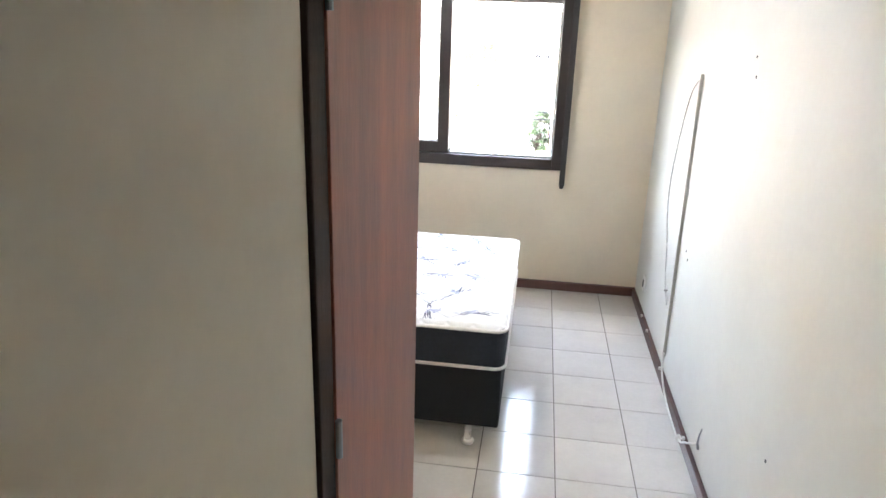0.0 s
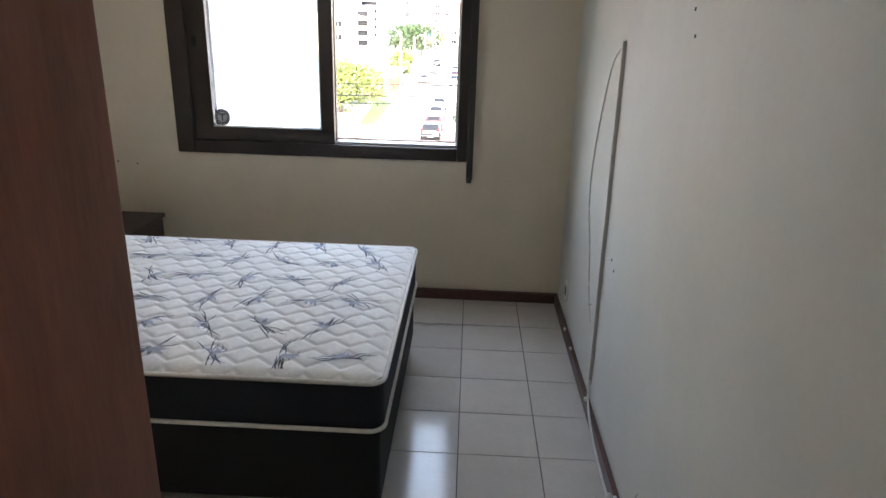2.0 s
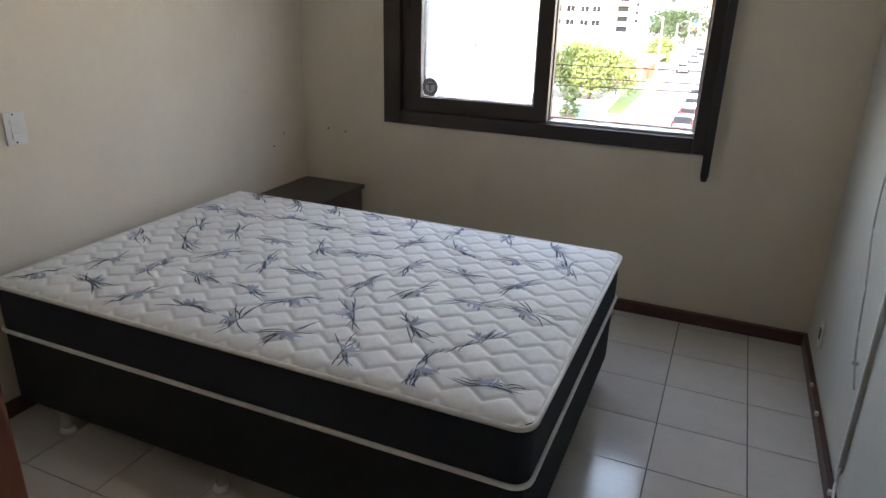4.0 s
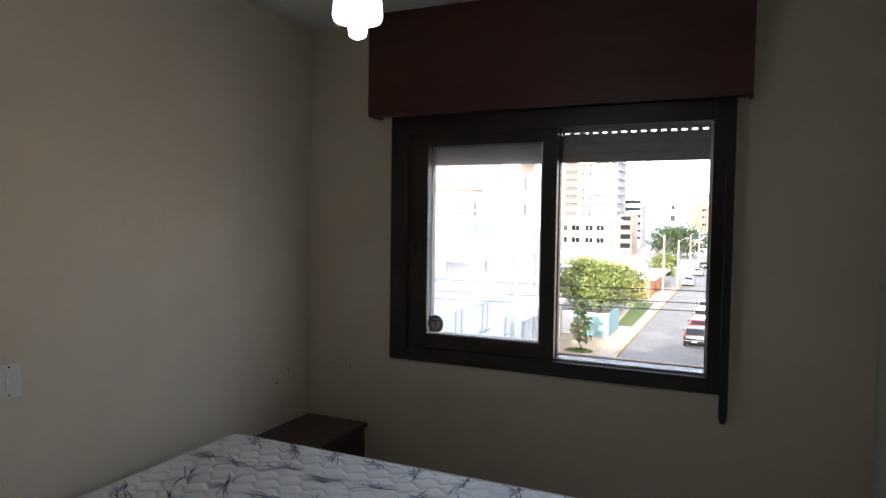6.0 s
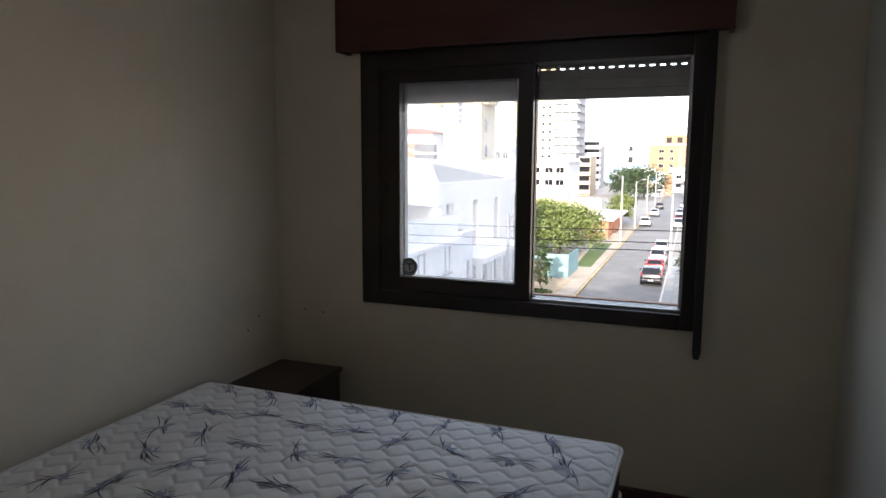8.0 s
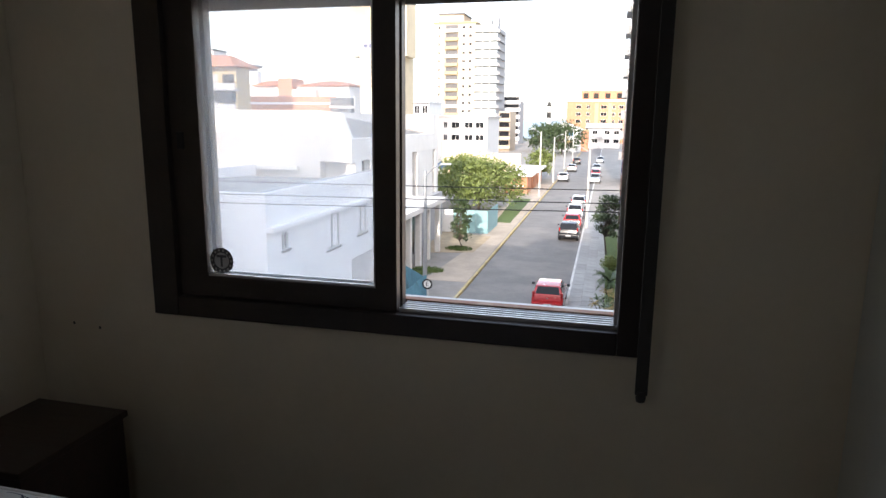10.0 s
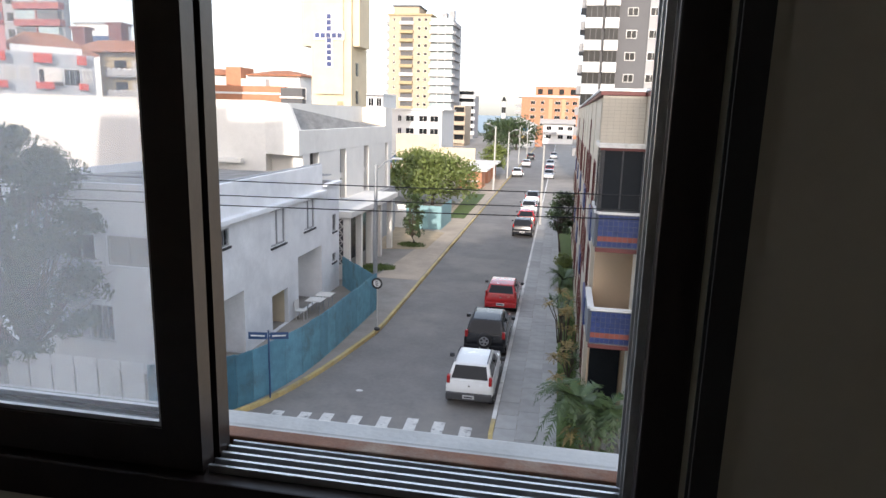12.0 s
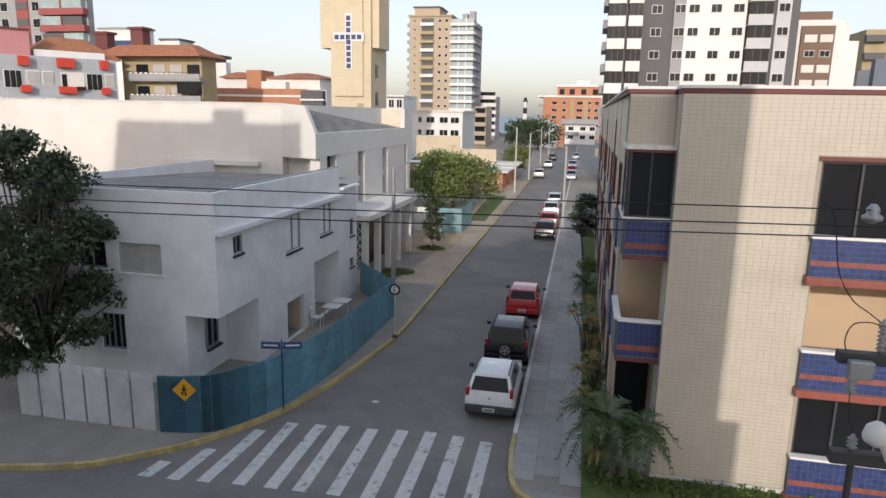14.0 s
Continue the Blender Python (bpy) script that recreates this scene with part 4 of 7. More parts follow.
opening_x(20.75, 21.4, -3.5, -2.82, HX, house)
opening_x(24.95, 26.45, -4.3, -2.72, HX, house, material=M_HOUSE)
opening_x(28.6, 30.0, -4.2, -2.75, HX, house, material=M_HOUSE)
opening_x(32.55, 33.15, -4.9, -3.95, HX, house)
opening_x(32.5, 33.1, -6.6, -6.1, HX, house)
opening_x(28.2, 29.1, -7.2, -5.6, HX - 1.38, house)
part("door", box(HX - 0.9, HX - 0.82, 24.9, 26.6, K, -6.45), M_DARK, house, "dark glazed door")
part("door_frame", boxes((HX - 0.8, HX - 0.2, 26.6, 26.68, K, -6.4), (HX - 0.8, HX - 0.2, 24.82, 24.9, K, -6.4), (HX - 0.8, HX - 0.74, 25.7, 25.8, K, -6.45)), M_TOWERC, house)
opening_y(-16.8, -15.1, -4.1, -3.02, HY, house, blind=True)
opening_y(-18.45, -17.3, -4.0, -3.02, HY, house)
opening_y(-17.75, -16.75, -7.0, -5.65, HY, house, bars=4)
opening_x(20.9, 21.7, -7.2, -6.0, HX - 1.27, house)

# tables and bench in its yard
for k, (x, y) in enumerate(((-12.3, 28.2), (-12.2, 29.2))):
    t = thing("garden_table", (x, y, K), "small white metal garden table in the yard", "table", "yard tables")
    part("tabletop", box(x - 0.4, x + 0.4, y - 0.4, y + 0.4, K + 0.70, K + 0.73), M_PLASTIC, t, "", 0.01)
    for dx in (-0.33, 0.33):
        for dy in (-0.33, 0.33):
            part("leg", tube([(x + dx, y + dy, K), (x + dx * 0.8, y + dy * 0.8, K + 0.70)], 0.02, 6), M_STEEL, t)
ch = thing("garden_chair", (-12.6, 27.2, K), "white plastic garden chair by the wall", "chair")
part("seat", box(-12.85, -12.4, 27.0, 27.45, K + 0.42, K + 0.46), M_PLASTIC, ch, "", 0.01)
part("backrest", box(-12.9, -12.84, 27.0, 27.45, K + 0.46, K + 0.92), M_PLASTIC, ch, "", 0.01)
for x in (-12.82, -12.43):
    for y in (27.03, 27.42):
        part("leg", tube([(x, y, K), (x, y, K + 0.42)], 0.02, 6), M_PLASTIC, ch)

# ---- church: high wall behind the house, colonnade along the street, tower with the cross ----
church = thing("church", (-20, 42, K), "weathered white church hall with a colonnade", "church")
part("hall", box(-46, -17.3, 33.7, 52, K - 0.1, 1.93), M_CHURCH, church)
part("coping", box(-46, -17.25, 33.65, 33.9, 1.933, 2.0), M_CHURCH, church)
part("ledge_box", box(-24.5, -18.6, 33.3, 33.69, -1.45, -1.2), M_CHURCH, church, "", 0.02)
part("wing", box(-17.29, -15.6, 34.4, 52, K - 0.1, -0.86), M_CHURCH, church)


def shaped(points, faces):
    bm = bmesh.new()
    v = [bm.verts.new(p) for p in points]
    for f in faces:
        bm.faces.new([v[i] for i in f])
    return bm


# slanting end wall that falls from the hall to the fascia, and the sheet roof behind them
part("slanted_wall", shaped([(-17.3, 33.69, -0.9), (-15.0, 32.9, -0.9), (-15.0, 32.9, 0.42), (-15.7, 33.14, 1.86), (-17.3, 33.69, 1.98), (-17.3, 34.1, -0.9), (-15.0, 33.3, -0.9), (-15.0, 33.3, 0.42), (-15.7, 33.54, 1.86), (-17.3, 34.1, 1.98)],
                            [(0, 1, 2, 3, 4), (9, 8, 7, 6, 5), (4, 3, 8, 9), (3, 2, 7, 8), (0, 5, 6, 1), (1, 6, 7, 2), (0, 4, 9, 5)]), M_CHURCH, church, "wall end with a falling top")
part("fascia", box(-15.35, -15.0, 33.31, 52, -0.857, 0.45), M_CHURCH, church, "", 0.02)
part("wing_roof", shaped([(-15.36, 33.35, 0.36), (-15.36, 51.6, 0.36), (-24.0, 51.6, 1.98), (-15.9, 33.65, 1.84), (-15.36, 33.35, 0.2), (-15.36, 51.6, 0.2), (-24.0, 51.6, 1.82), (-15.9, 33.65, 1.68)],
                         [(0, 1, 2, 3), (7, 6, 5, 4), (0, 4, 5, 1), (1, 5, 6, 2), (2, 6, 7, 3), (3, 7, 4, 0)]), M_ROOFG, church, "grey sheet roof")
part("gable_wall", box(-24.0, -15.36, 51.62, 52.05, 0.3, 1.9), M_GABLE, church, "stained cream gable parapet", 0.02)
part("gable_end", box(-15.355, -15.0, 50.3, 52.05, 0.452, 1.86), M_CHURCH, church, "", 0.02)
for ya, yb in ((33.5, 34.5), (35.9, 39.6), (40.8, 44.7), (45.9, 50.3)):
    part("pier", box(-15.597, -15.02, ya, yb, K - 0.1, -0.859), M_CHURCH, church)
for ya, yb, zs in ((34.5, 35.9, ((-1.9, -0.862),)), (39.6, 40.8, ((-2.45, -0.862), (-4.1, -2.8))), (44.7, 45.9, ((-2.45, -0.862), (-4.1, -2.8)))):
    for za, zb in zs:
        part("slot_window", box(-15.62, -15.4, ya + 0.002, yb - 0.002, za, zb), M_DARK, church, "dark slit window")
    part("slot_wall", box(-15.62, -15.35, ya + 0.002, yb - 0.002, K - 0.1, zs[-1][0] - 0.003), M_CHURCH, church)
    if len(zs) > 1:
        part("spandrel", box(-15.62, -15.3, ya + 0.002, yb - 0.002, -2.797, -2.453), M_CHURCH, church)
part("end_column", box(-15.597, -15.02, 51.2, 52.0, K - 0.1, -0.859), M_CHURCH, church)
part("canopy", box(-15.6, -12.6, 34.7, 45.2, -4.45, -4.1), M_CHURCH, church, "", 0.03)
for ya in (34.9, 37.2, 39.4, 41.6, 44.4):
    part("column", box(-13.2, -12.85, ya, ya + 0.35, K - 0.1, -4.453), M_CHURCH, church)
# back wall in mid grey: the canopy's shade is put into its colour
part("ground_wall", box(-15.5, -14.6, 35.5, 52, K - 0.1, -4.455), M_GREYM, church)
for ya in (37.7, 39.9, 42.2):
    part("door", box(-14.59, -14.5, ya, ya + 1.3, K, -5.2), M_DARK, church, "dark doorway")
lat = part("lattice_screen", boxes((-14.6, -13.21, 34.9, 35.0, K - 0.1, -7.3), (-14.6, -13.21, 34.9, 35.0, -4.55, -4.456)), M_CHURCH, church)
for i in range(3):
    for j in range(6):
        x, z = -14.38 + i * 0.46, -7.07 + j * 0.46
        bm = bmesh.new()
        for k in range(4):
            a = math.pi / 4 + k * math.pi / 2
            tube([(x, 34.95, z), (x + 0.31 * math.cos(a), 34.95, z + 0.31 * math.sin(a))], 0.03, 4, bm)
        B(bm, x - 0.225, x + 0.225, 34.9, 35.0, z - 0.226, z - 0.196)
        B(bm, x - 0.225, x - 0.195, 34.9, 35.0, z - 0.19, z + 0.22)
        part("lattice_block", bm, M_CHURCH, lat)
# dark sheet added behind the lattice to stand for the shade there
part("shade_sheet", box(-14.6, -13.25, 35.6, 35.7, K - 0.1, -4.456), M_GREYD, church)

tower = thing("church_tower", (-28.2, 76, K), "cream church tower bearing a blue glass cross", "tower")
part("shaft", box(-30.9, -26.0, 75, 81, K - 0.1, 24), M_TOWERC, tower)
part("tower_head", box(-32.4, -25.2, 75.6, 79.5, 8.9, 24.5), M_TOWERC, tower)
part("front_slab", box(-30.3, -26.9, 74.7, 74.997, 3.4, 24.2), M_TOWERC, tower)
part("door", box(-27.6, -26.95, 74.6, 74.69, 1.9, 2.6), M_OCHRE, tower)
crs = part("cross_surround", boxes((-28.95, -28.15, 74.55, 74.69, 6.4, 12.6), (-30.4, -28.96, 74.55, 74.69, 9.5, 10.5), (-28.14, -26.7, 74.55, 74.69, 9.5, 10.5)), M_WHITE, tower, "white cross surround")
for k in range(9):
    z = 6.55 + k * 0.66
    if not 9.55 < z + 0.25 < 10.4:
        part("pane", box(-28.8, -28.3, 74.48, 74.545, z, z + 0.5), M_BLUETILE, crs, "blue glass")
for k in range(5):
    x = -30.22 + k * 0.68
    part("pane", box(x, x + 0.5, 74.48, 74.545, 9.75, 10.25), M_BLUETILE, crs, "blue glass")
for z in (2.4, 5.6):
    part("side_slit", box(-25.997, -25.9, 76.6, 77.3, z, z + 1.5), M_DARK, tower)

# ---- hoarding round the building site ----
hoard = thing("hoarding", (-13, 18, K), "corrugated metal hoarding, white then faded blue", "fence")


def sheet(x0, y0, x1, y1, z1, material, seg=14):
    d = Vector((x1 - x0, y1 - y0))
    n = Vector((-d.y, d.x)).normalized()
    v, f = [], []
    for k in range(seg + 1):
        s = k / seg
        o = 0.042 * (1 if (k // 1) % 2 else -1)
        x, y = x0 + d.x * s + n.x * o, y0 + d.y * s + n.y * o
        v += [Vector((x, y, K - 0.01)) - hoard.location, Vector((x, y, z1)) - hoard.location]
        v += [Vector((x - n.x * 0.012, y - n.y * 0.012, K - 0.01)) - hoard.location, Vector((x - n.x * 0.012, y - n.y * 0.012, z1)) - hoard.location]
    for k in range(seg):
        a = 4 * k
        f += [(a, a + 4, a + 5, a + 1), (a + 2, a + 3, a + 7, a + 6), (a + 1, a + 5, a + 7, a + 3)]
    raw("panel", v, f, material, hoard, "white painted sheet" if material is M_FWHITE else "")


def run(points, step, material, height):
    for (x0, y0), (x1, y1) in zip(points, points[1:]):
        n = max(1, round(math.hypot(x1 - x0, y1 - y0) / step))
        for i in range(n):
            a, b = i / n, (i + 1) / n - (0.09 if material is M_FWHITE else 0.015) / n
            sheet(x0 + (x1 - x0) * a, y0 + (y1 - y0) * a, x0 + (x1 - x0) * b, y0 + (y1 - y0) * b, K + height + rng.uniform(-0.03, 0.03), material)


run([(-18.2, 16.35), (-13.25, 16.4)], 0.78, M_FWHITE, 1.85)
run([(p.x, p.y) for p in smooth_line([(-13.2, 16.4, 0), (-11.95, 16.65, 0), (-11.25, 17.3, 0), (-10.45, 19.1, 0), (-9.9, 22.4, 0), (-9.72, 29.7, 0)], 3)], 0.9, M_FBLUE, 1.85)
run([(-9.75, 29.75), (-12.8, 33.6)], 0.9, M_FBLUE, 1.7)

ws = thing("warning_sign", (-12.75, 16.4, K + 1.4), "yellow diamond warning sign on the hoarding", "road sign")
sc = Vector((-12.32, 16.52, K + 1.45))
def diamond(r, y0, y1):
    bm = bmesh.new()
    lo, hi = [], []
    for k in range(4):
        a = k * math.pi / 2
        p = (sc.x + r * math.cos(a), sc.y + 0.18 * r * math.cos(a), sc.z + r * math.sin(a))
        lo.append(bm.verts.new((p[0], p[1] + y0, p[2]))), hi.append(bm.verts.new((p[0], p[1] + y1, p[2])))
    bm.faces.new(lo), bm.faces.new(hi[::-1])
    for k in range(4):
        bm.faces.new((lo[k], hi[k], hi[(k + 1) % 4], lo[(k + 1) % 4]))
    return bm
part("plate", diamond(0.36, -0.12, -0.10), M_YSIGN, ws)
part("pictogram", boxes((sc.x - 0.035, sc.x + 0.035, sc.y - 0.136, sc.y - 0.125, sc.z - 0.05, sc.z + 0.10), (sc.x - 0.02, sc.x + 0.03, sc.y - 0.136, sc.y - 0.125, sc.z + 0.115, sc.z + 0.165),
                        (sc.x - 0.10, sc.x - 0.04, sc.y - 0.136, sc.y - 0.125, sc.z + 0.0, sc.z + 0.04), (sc.x - 0.09, sc.x - 0.03, sc.y - 0.136, sc.y - 0.125, sc.z - 0.16, sc.z - 0.055),
                        (sc.x + 0.02, sc.x + 0.08, sc.y - 0.136, sc.y - 0.125, sc.z - 0.16, sc.z - 0.055), (sc.x + 0.04, sc.x + 0.10, sc.y - 0.136, sc.y - 0.125, sc.z + 0.02, sc.z + 0.06)), M_BLACKP, ws, "black bars")
sn = thing("street_name_sign", (-10.3, 18.75, K), "two blue street name plates on a post", "street sign")
part("post", lathe([(0.03, K), (0.03, K + 2.42)], (-10.28, 18.78), 10), M_BSIGN, sn)
for ang, dx in ((radians(10), -0.36), (radians(62), 0.34)):
    pl = part("name_plate", turned(box(-10.28 + (dx - 0.32 if dx < 0 else 0.04), -10.28 + (-0.04 if dx < 0 else dx + 0.32), 18.77, 18.79, K + 2.1, K + 2.34), (-10.28, 18.78, 0), ang if dx < 0 else radians(20)), M_BSIGN, sn)
    part("lettering_bar", turned(box(-10.28 + (dx - 0.24 if dx < 0 else 0.12), -10.28 + (-0.12 if dx < 0 else dx + 0.24), 18.762, 18.768, K + 2.2, K + 2.25), (-10.28, 18.78, 0), ang if dx < 0 else radians(20)), M_WHITE, pl)
es = thing("parking_sign", (-8.75, 26.6, K), "round white parking sign with a black ring on a grey post", "road sign")
part("post", lathe([(0.03, K), (0.03, K + 2.4)], (-8.75, 26.62), 10), M_POLE, es)
part("foot", lathe([(0.13, K), (0.13, K + 0.1), (0.05, K + 0.14)], (-8.75, 26.62), 12), M_CLAD, es)
part("plate", ring(0.001, 0.17, (-8.75, K + 2.2), 26.57), M_WHITE, es)
part("rim", ring(0.17, 0.25, (-8.75, K + 2.2), 26.57), M_BLACKP, es, "black ring")
cu = bpy.data.curves.new("letter", "FONT")
cu.body, cu.size, cu.extrude, cu.align_x, cu.align_y = "E", 0.32, 0.004, "CENTER", "CENTER"
cu.materials.append(M_BLACKP)
le = new("letter", cu)
le.parent = es
le.matrix_basis = Matrix.Translation(Vector((-8.75, 26.555, K + 2.2)) - es.location) @ Matrix.Rotation(radians(90), 4, "X")


# ---- poles and wires ----
def lamp_post(name, x, y, z1, arm, label, material=M_POLE):
    p = thing(name, (x, y, K), label, "street lamp", "street poles")
    part("shaft", tube([(x, y, K), (x, y, z1)], 0.13, 10, None, 0.08), material, p)
    if arm:
        part("arm", tube([(x, y, z1 - 0.3), (x + arm * 0.5, y, z1 + 0.15), (x + arm, y, z1 + 0.35)], 0.035, 6), M_STEEL, p)
        part("lamp_head", box(x + arm - 0.1, x + arm + 0.45, y - 0.12, y + 0.12, z1 + 0.3, z1 + 0.4), M_STEEL, p, "", 0.03)
    return p


lamp_post("street_lamp", -9.95, 30.4, -1.0, 0.9, "grey steel lamp post behind the hoarding", M_STEEL)
lamp_post("utility_pole", -9.75, 83.6, 0.1, -1.2, "pale concrete utility pole on the pavement")
lamp_post("utility_pole", -9.65, 102.5, -1.0, 1.0, "pale concrete utility pole on the pavement")
lamp_post("utility_pole", -10.2, 134.5, -0.7, 0, "pale concrete utility pole on the pavement")
lamp_post("utility_pole", -2.75, 59.1, -1.0, -1.3, "pale concrete utility pole at the kerb")
lamp_post("utility_pole", -25, 118, 2.4, 0, "pale concrete utility pole by the far park")
lamp_post("utility_pole", -10.4, 165, -0.6, 0, "pale concrete utility pole on the pavement")

wires = []
for k, (za, zb, zc) in enumerate(((0.56, 0.36, 0.76), (0.33, 0.20, 0.62), (0.22, 0.06, 0.48))):
    w = thing("overhead_wire", (-5, 8, 0.3), "black overhead wire across the street", "wire", "overhead wires")
    pts = []
    for i in range(41):
        s = i / 40
        x = -34 + 40 * s
        zz = (za if x < -8 else za + (zb - za) * (x + 8) / 5 if x < -3 else zb + (zc - zb) * (x + 3) / 4.6)
        pts.append((x, 8 - 0.12 * k, 0.02 * (x + 3) ** 2 / 4 * 0.12 + (za * 0.55 + zb * 0.25 + zc * 0.2) + (0.012 + 0.004 * k) * (x + 4)))
    part("strand", tube(pts, 0.008, 5), M_WIRE, w)
PXX, PYY = 2.42, 8.05
pole = thing("power_pole", (PXX, PYY, K), "power pole top with crossarm, insulators and fuses", "utility pole")
part("mast", tube([(PXX, PYY, -2.9), (PXX, PYY, -2.3)], 0.04, 10), M_CLAD, pole)
part("crossarm", box(PXX - 0.32, PXX + 1.0, PYY - 0.07, PYY + 0.07, -1.16, -1.02), M_CLAD, pole, "weathered dark crossarm", 0.01)
part("crossarm", box(PXX - 0.25, PXX + 1.0, PYY - 0.07, PYY + 0.07, -2.42, -2.26), M_CLAD, pole, "weathered dark crossarm", 0.01)
part("upright", tube([(PXX + 0.75, PYY + 0.2, K), (PXX + 0.75, PYY + 0.2, 1.2)], 0.12, 12, None, 0.1), M_POLE, pole)


def insulator(x, y, z0, n, r, sgn=1):
    prof = [(0.02, z0)]
    for k in range(n):
        z = z0 + 0.035 + sgn * 0.0 + k * 0.05
        prof += [(r * 0.55, z), (r, z + 0.012), (r * 0.5, z + 0.035)]
    prof += [(0.015, prof[-1][1] + 0.04)]
    part("insulator", lathe(prof, (x, y), 14), M_GREYM, pole, "grey ribbed insulator", smooth=True)


insulator(PXX + 0.12, PYY, -1.015, 7, 0.055)
insulator(PXX - 0.13, PYY - 0.02, -1.55, 6, 0.06)
insulator(PXX - 0.02, PYY, -2.25, 3, 0.06)
part("fuse_box", box(PXX - 0.24, PXX + 0.02, PYY - 0.2, PYY - 0.08, -1.3, -1.08), M_STEEL, pole, "", 0.02)
part("lamp_head", lathe([(0.05, -2.05), (0.13, -2.0), (0.15, -1.93), (0.12, -1.82), (0.05, -1.76)], (PXX + 0.12, PYY - 0.25), 18), M_PLASTIC, pole, "white street lamp head", smooth=True)
part("lamp_arm", tube([(PXX + 0.15, PYY - 0.25, -1.95), (PXX + 0.32, PYY - 0.1, -2.25), (PXX + 0.4, PYY, -2.4)], 0.03, 8), M_PLASTIC, pole)
part("bracket_lamp", lathe([(0.02, 0.48), (0.10, 0.52), (0.11, 0.56), (0.06, 0.60), (0.075, 0.64), (0.03, 0.70)], (PXX - 0.17, PYY), 16), M_STEEL, pole, "ribbed line spool", smooth=True)
for pts in ([(PXX - 0.7, PYY, 0.72), (PXX - 0.55, PYY, 0.55), (PXX - 0.5, PYY, 0.3), (PXX - 0.42, PYY, -0.1), (PXX - 0.25, PYY, -0.4), (PXX - 0.05, PYY, -0.55), (PXX + 0.1, PYY, -0.66)],
            [(PXX - 0.2, PYY, -1.1), (PXX - 0.26, PYY, -0.9), (PXX - 0.2, PYY, -0.7), (PXX - 0.02, PYY, -0.66), (PXX + 0.1, PYY, -0.7)],
            [(PXX - 0.13, PYY - 0.02, -1.55), (PXX - 0.1, PYY, -1.8), (PXX - 0.02, PYY, -2.05)]):
    part("jumper_wire", tube(smooth_line(pts), 0.007, 5), M_WIRE, pole)

# ---- tiled apartment building beside the street ----
rb = thing("tiled_apartment_building", (6, 30, K), "cream tiled apartment building with blue tiled balconies", "building")
RX, RY, RT = 1.32, 17.4, 2.2
gaps = [(4.62, 7.8, -1.2, 0.66), (4.72, 7.8, -4.1, -2.25), (4.78, 7.8, -7.0, -5.2)]
part("near_wall", wall_y(RX, 7.8, RY, RY + 0.2, K - 0.1, RT, gaps), M_RBJOINT, rb, "cream tiled wall")
part("rear_block", box(7.803, 20, RY + 0.01, 57, K - 0.1, RT), M_RBTILE, rb)
part("corner_wall", box(RX, RX + 0.2, RY + 0.203, 18.6, K - 0.1, RT), M_RBTILE, rb)
part("set_back_wall", box(0.12, RX - 0.003, 18.4, 18.6, 0.9, RT), M_RBJOINT, rb)
each("inner_wall", M_PEACH, rb, "peach painted wall", (RX + 0.2, 7.8, 20.0, 20.2, K - 0.1, RT), (0.3, RX + 0.19, 19.9, 20.2, K - 0.1, 0.9))
each("loggia_floor", M_WHITE, rb, "", (RX + 0.21, 7.79, RY + 0.21, 19.99, -2.3, -2.2), (RX + 0.21, 7.79, RY + 0.21, 19.99, -5.25, -5.12), (RX + 0.21, 7.79, RY + 0.21, 19.99, 0.68, 0.8))
SF = lambda y: 0.12 + lean(y) * 0.55 + 0.06
for k in range(10):
    walls = bmesh.new()
    y0, y1 = 20.3 + k * 3.7, 20.3 + k * 3.7 + 3.7
    for a, b, c, d in pierced(y0, y1, K - 0.1, RT, [(y0 + 0.8, y0 + 2.6, z, z + 1.5) for z in (-7.2, -4.3, -1.4)]):
        B(walls, SF(y0), SF(y0) + 0.25, a, b, c, d)
    part("street_wall", whole(walls), M_RBTILE, rb, "cream tiled street front")
for k in range(10):
    y0 = 20.3 + k * 3.7
    for z in (-7.2, -4.3, -1.4):
        w = part("window", wall_x(SF(y0) - 0.015, SF(y0) + 0.05, y0 + 0.76, y0 + 2.64, z - 0.08, z + 1.58, [(y0 + 0.84, y0 + 2.56, z, z + 1.5)]), M_MAROON, rb, "maroon framed window")
        part("pane", box(SF(y0) + 0.1, SF(y0) + 0.14, y0 + 0.8, y0 + 2.6, z, z + 1.5), M_DARK, w)
    if k % 3 == 1:
        part("downpipe", box(SF(y0) - 0.045, SF(y0) - 0.002, y0 + 3.2, y0 + 3.45, K, 1.5), M_MAROON, rb, "maroon tiled rib")
    if k % 2 == 0:
        for z in (-2.3, -5.2):
            part("balcony", box(SF(y0) - 0.07, SF(y0) - 0.002, y0 + 0.6, y0 + 2.8, z - 0.1, z + 0.85), M_BLUETILE, rb, "blue tiled balcony front")
part("roof_slab", boxes((RX - 0.03, 20, RY - 0.03, 57.1, RT + 0.003, RT + 0.12), (0.05, RX - 0.031, 18.35, 57.0, RT + 0.003, RT + 0.12)), M_MAROON, rb, "maroon roof edge", 0.02)
part("roof_cap", boxes((RX - 0.06, 20, RY - 0.06, 57.1, RT + 0.122, RT + 0.2), (0.02, RX - 0.061, 18.32, 57.0, RT + 0.122, RT + 0.2)), M_WHITE, rb, "white roof flashing")
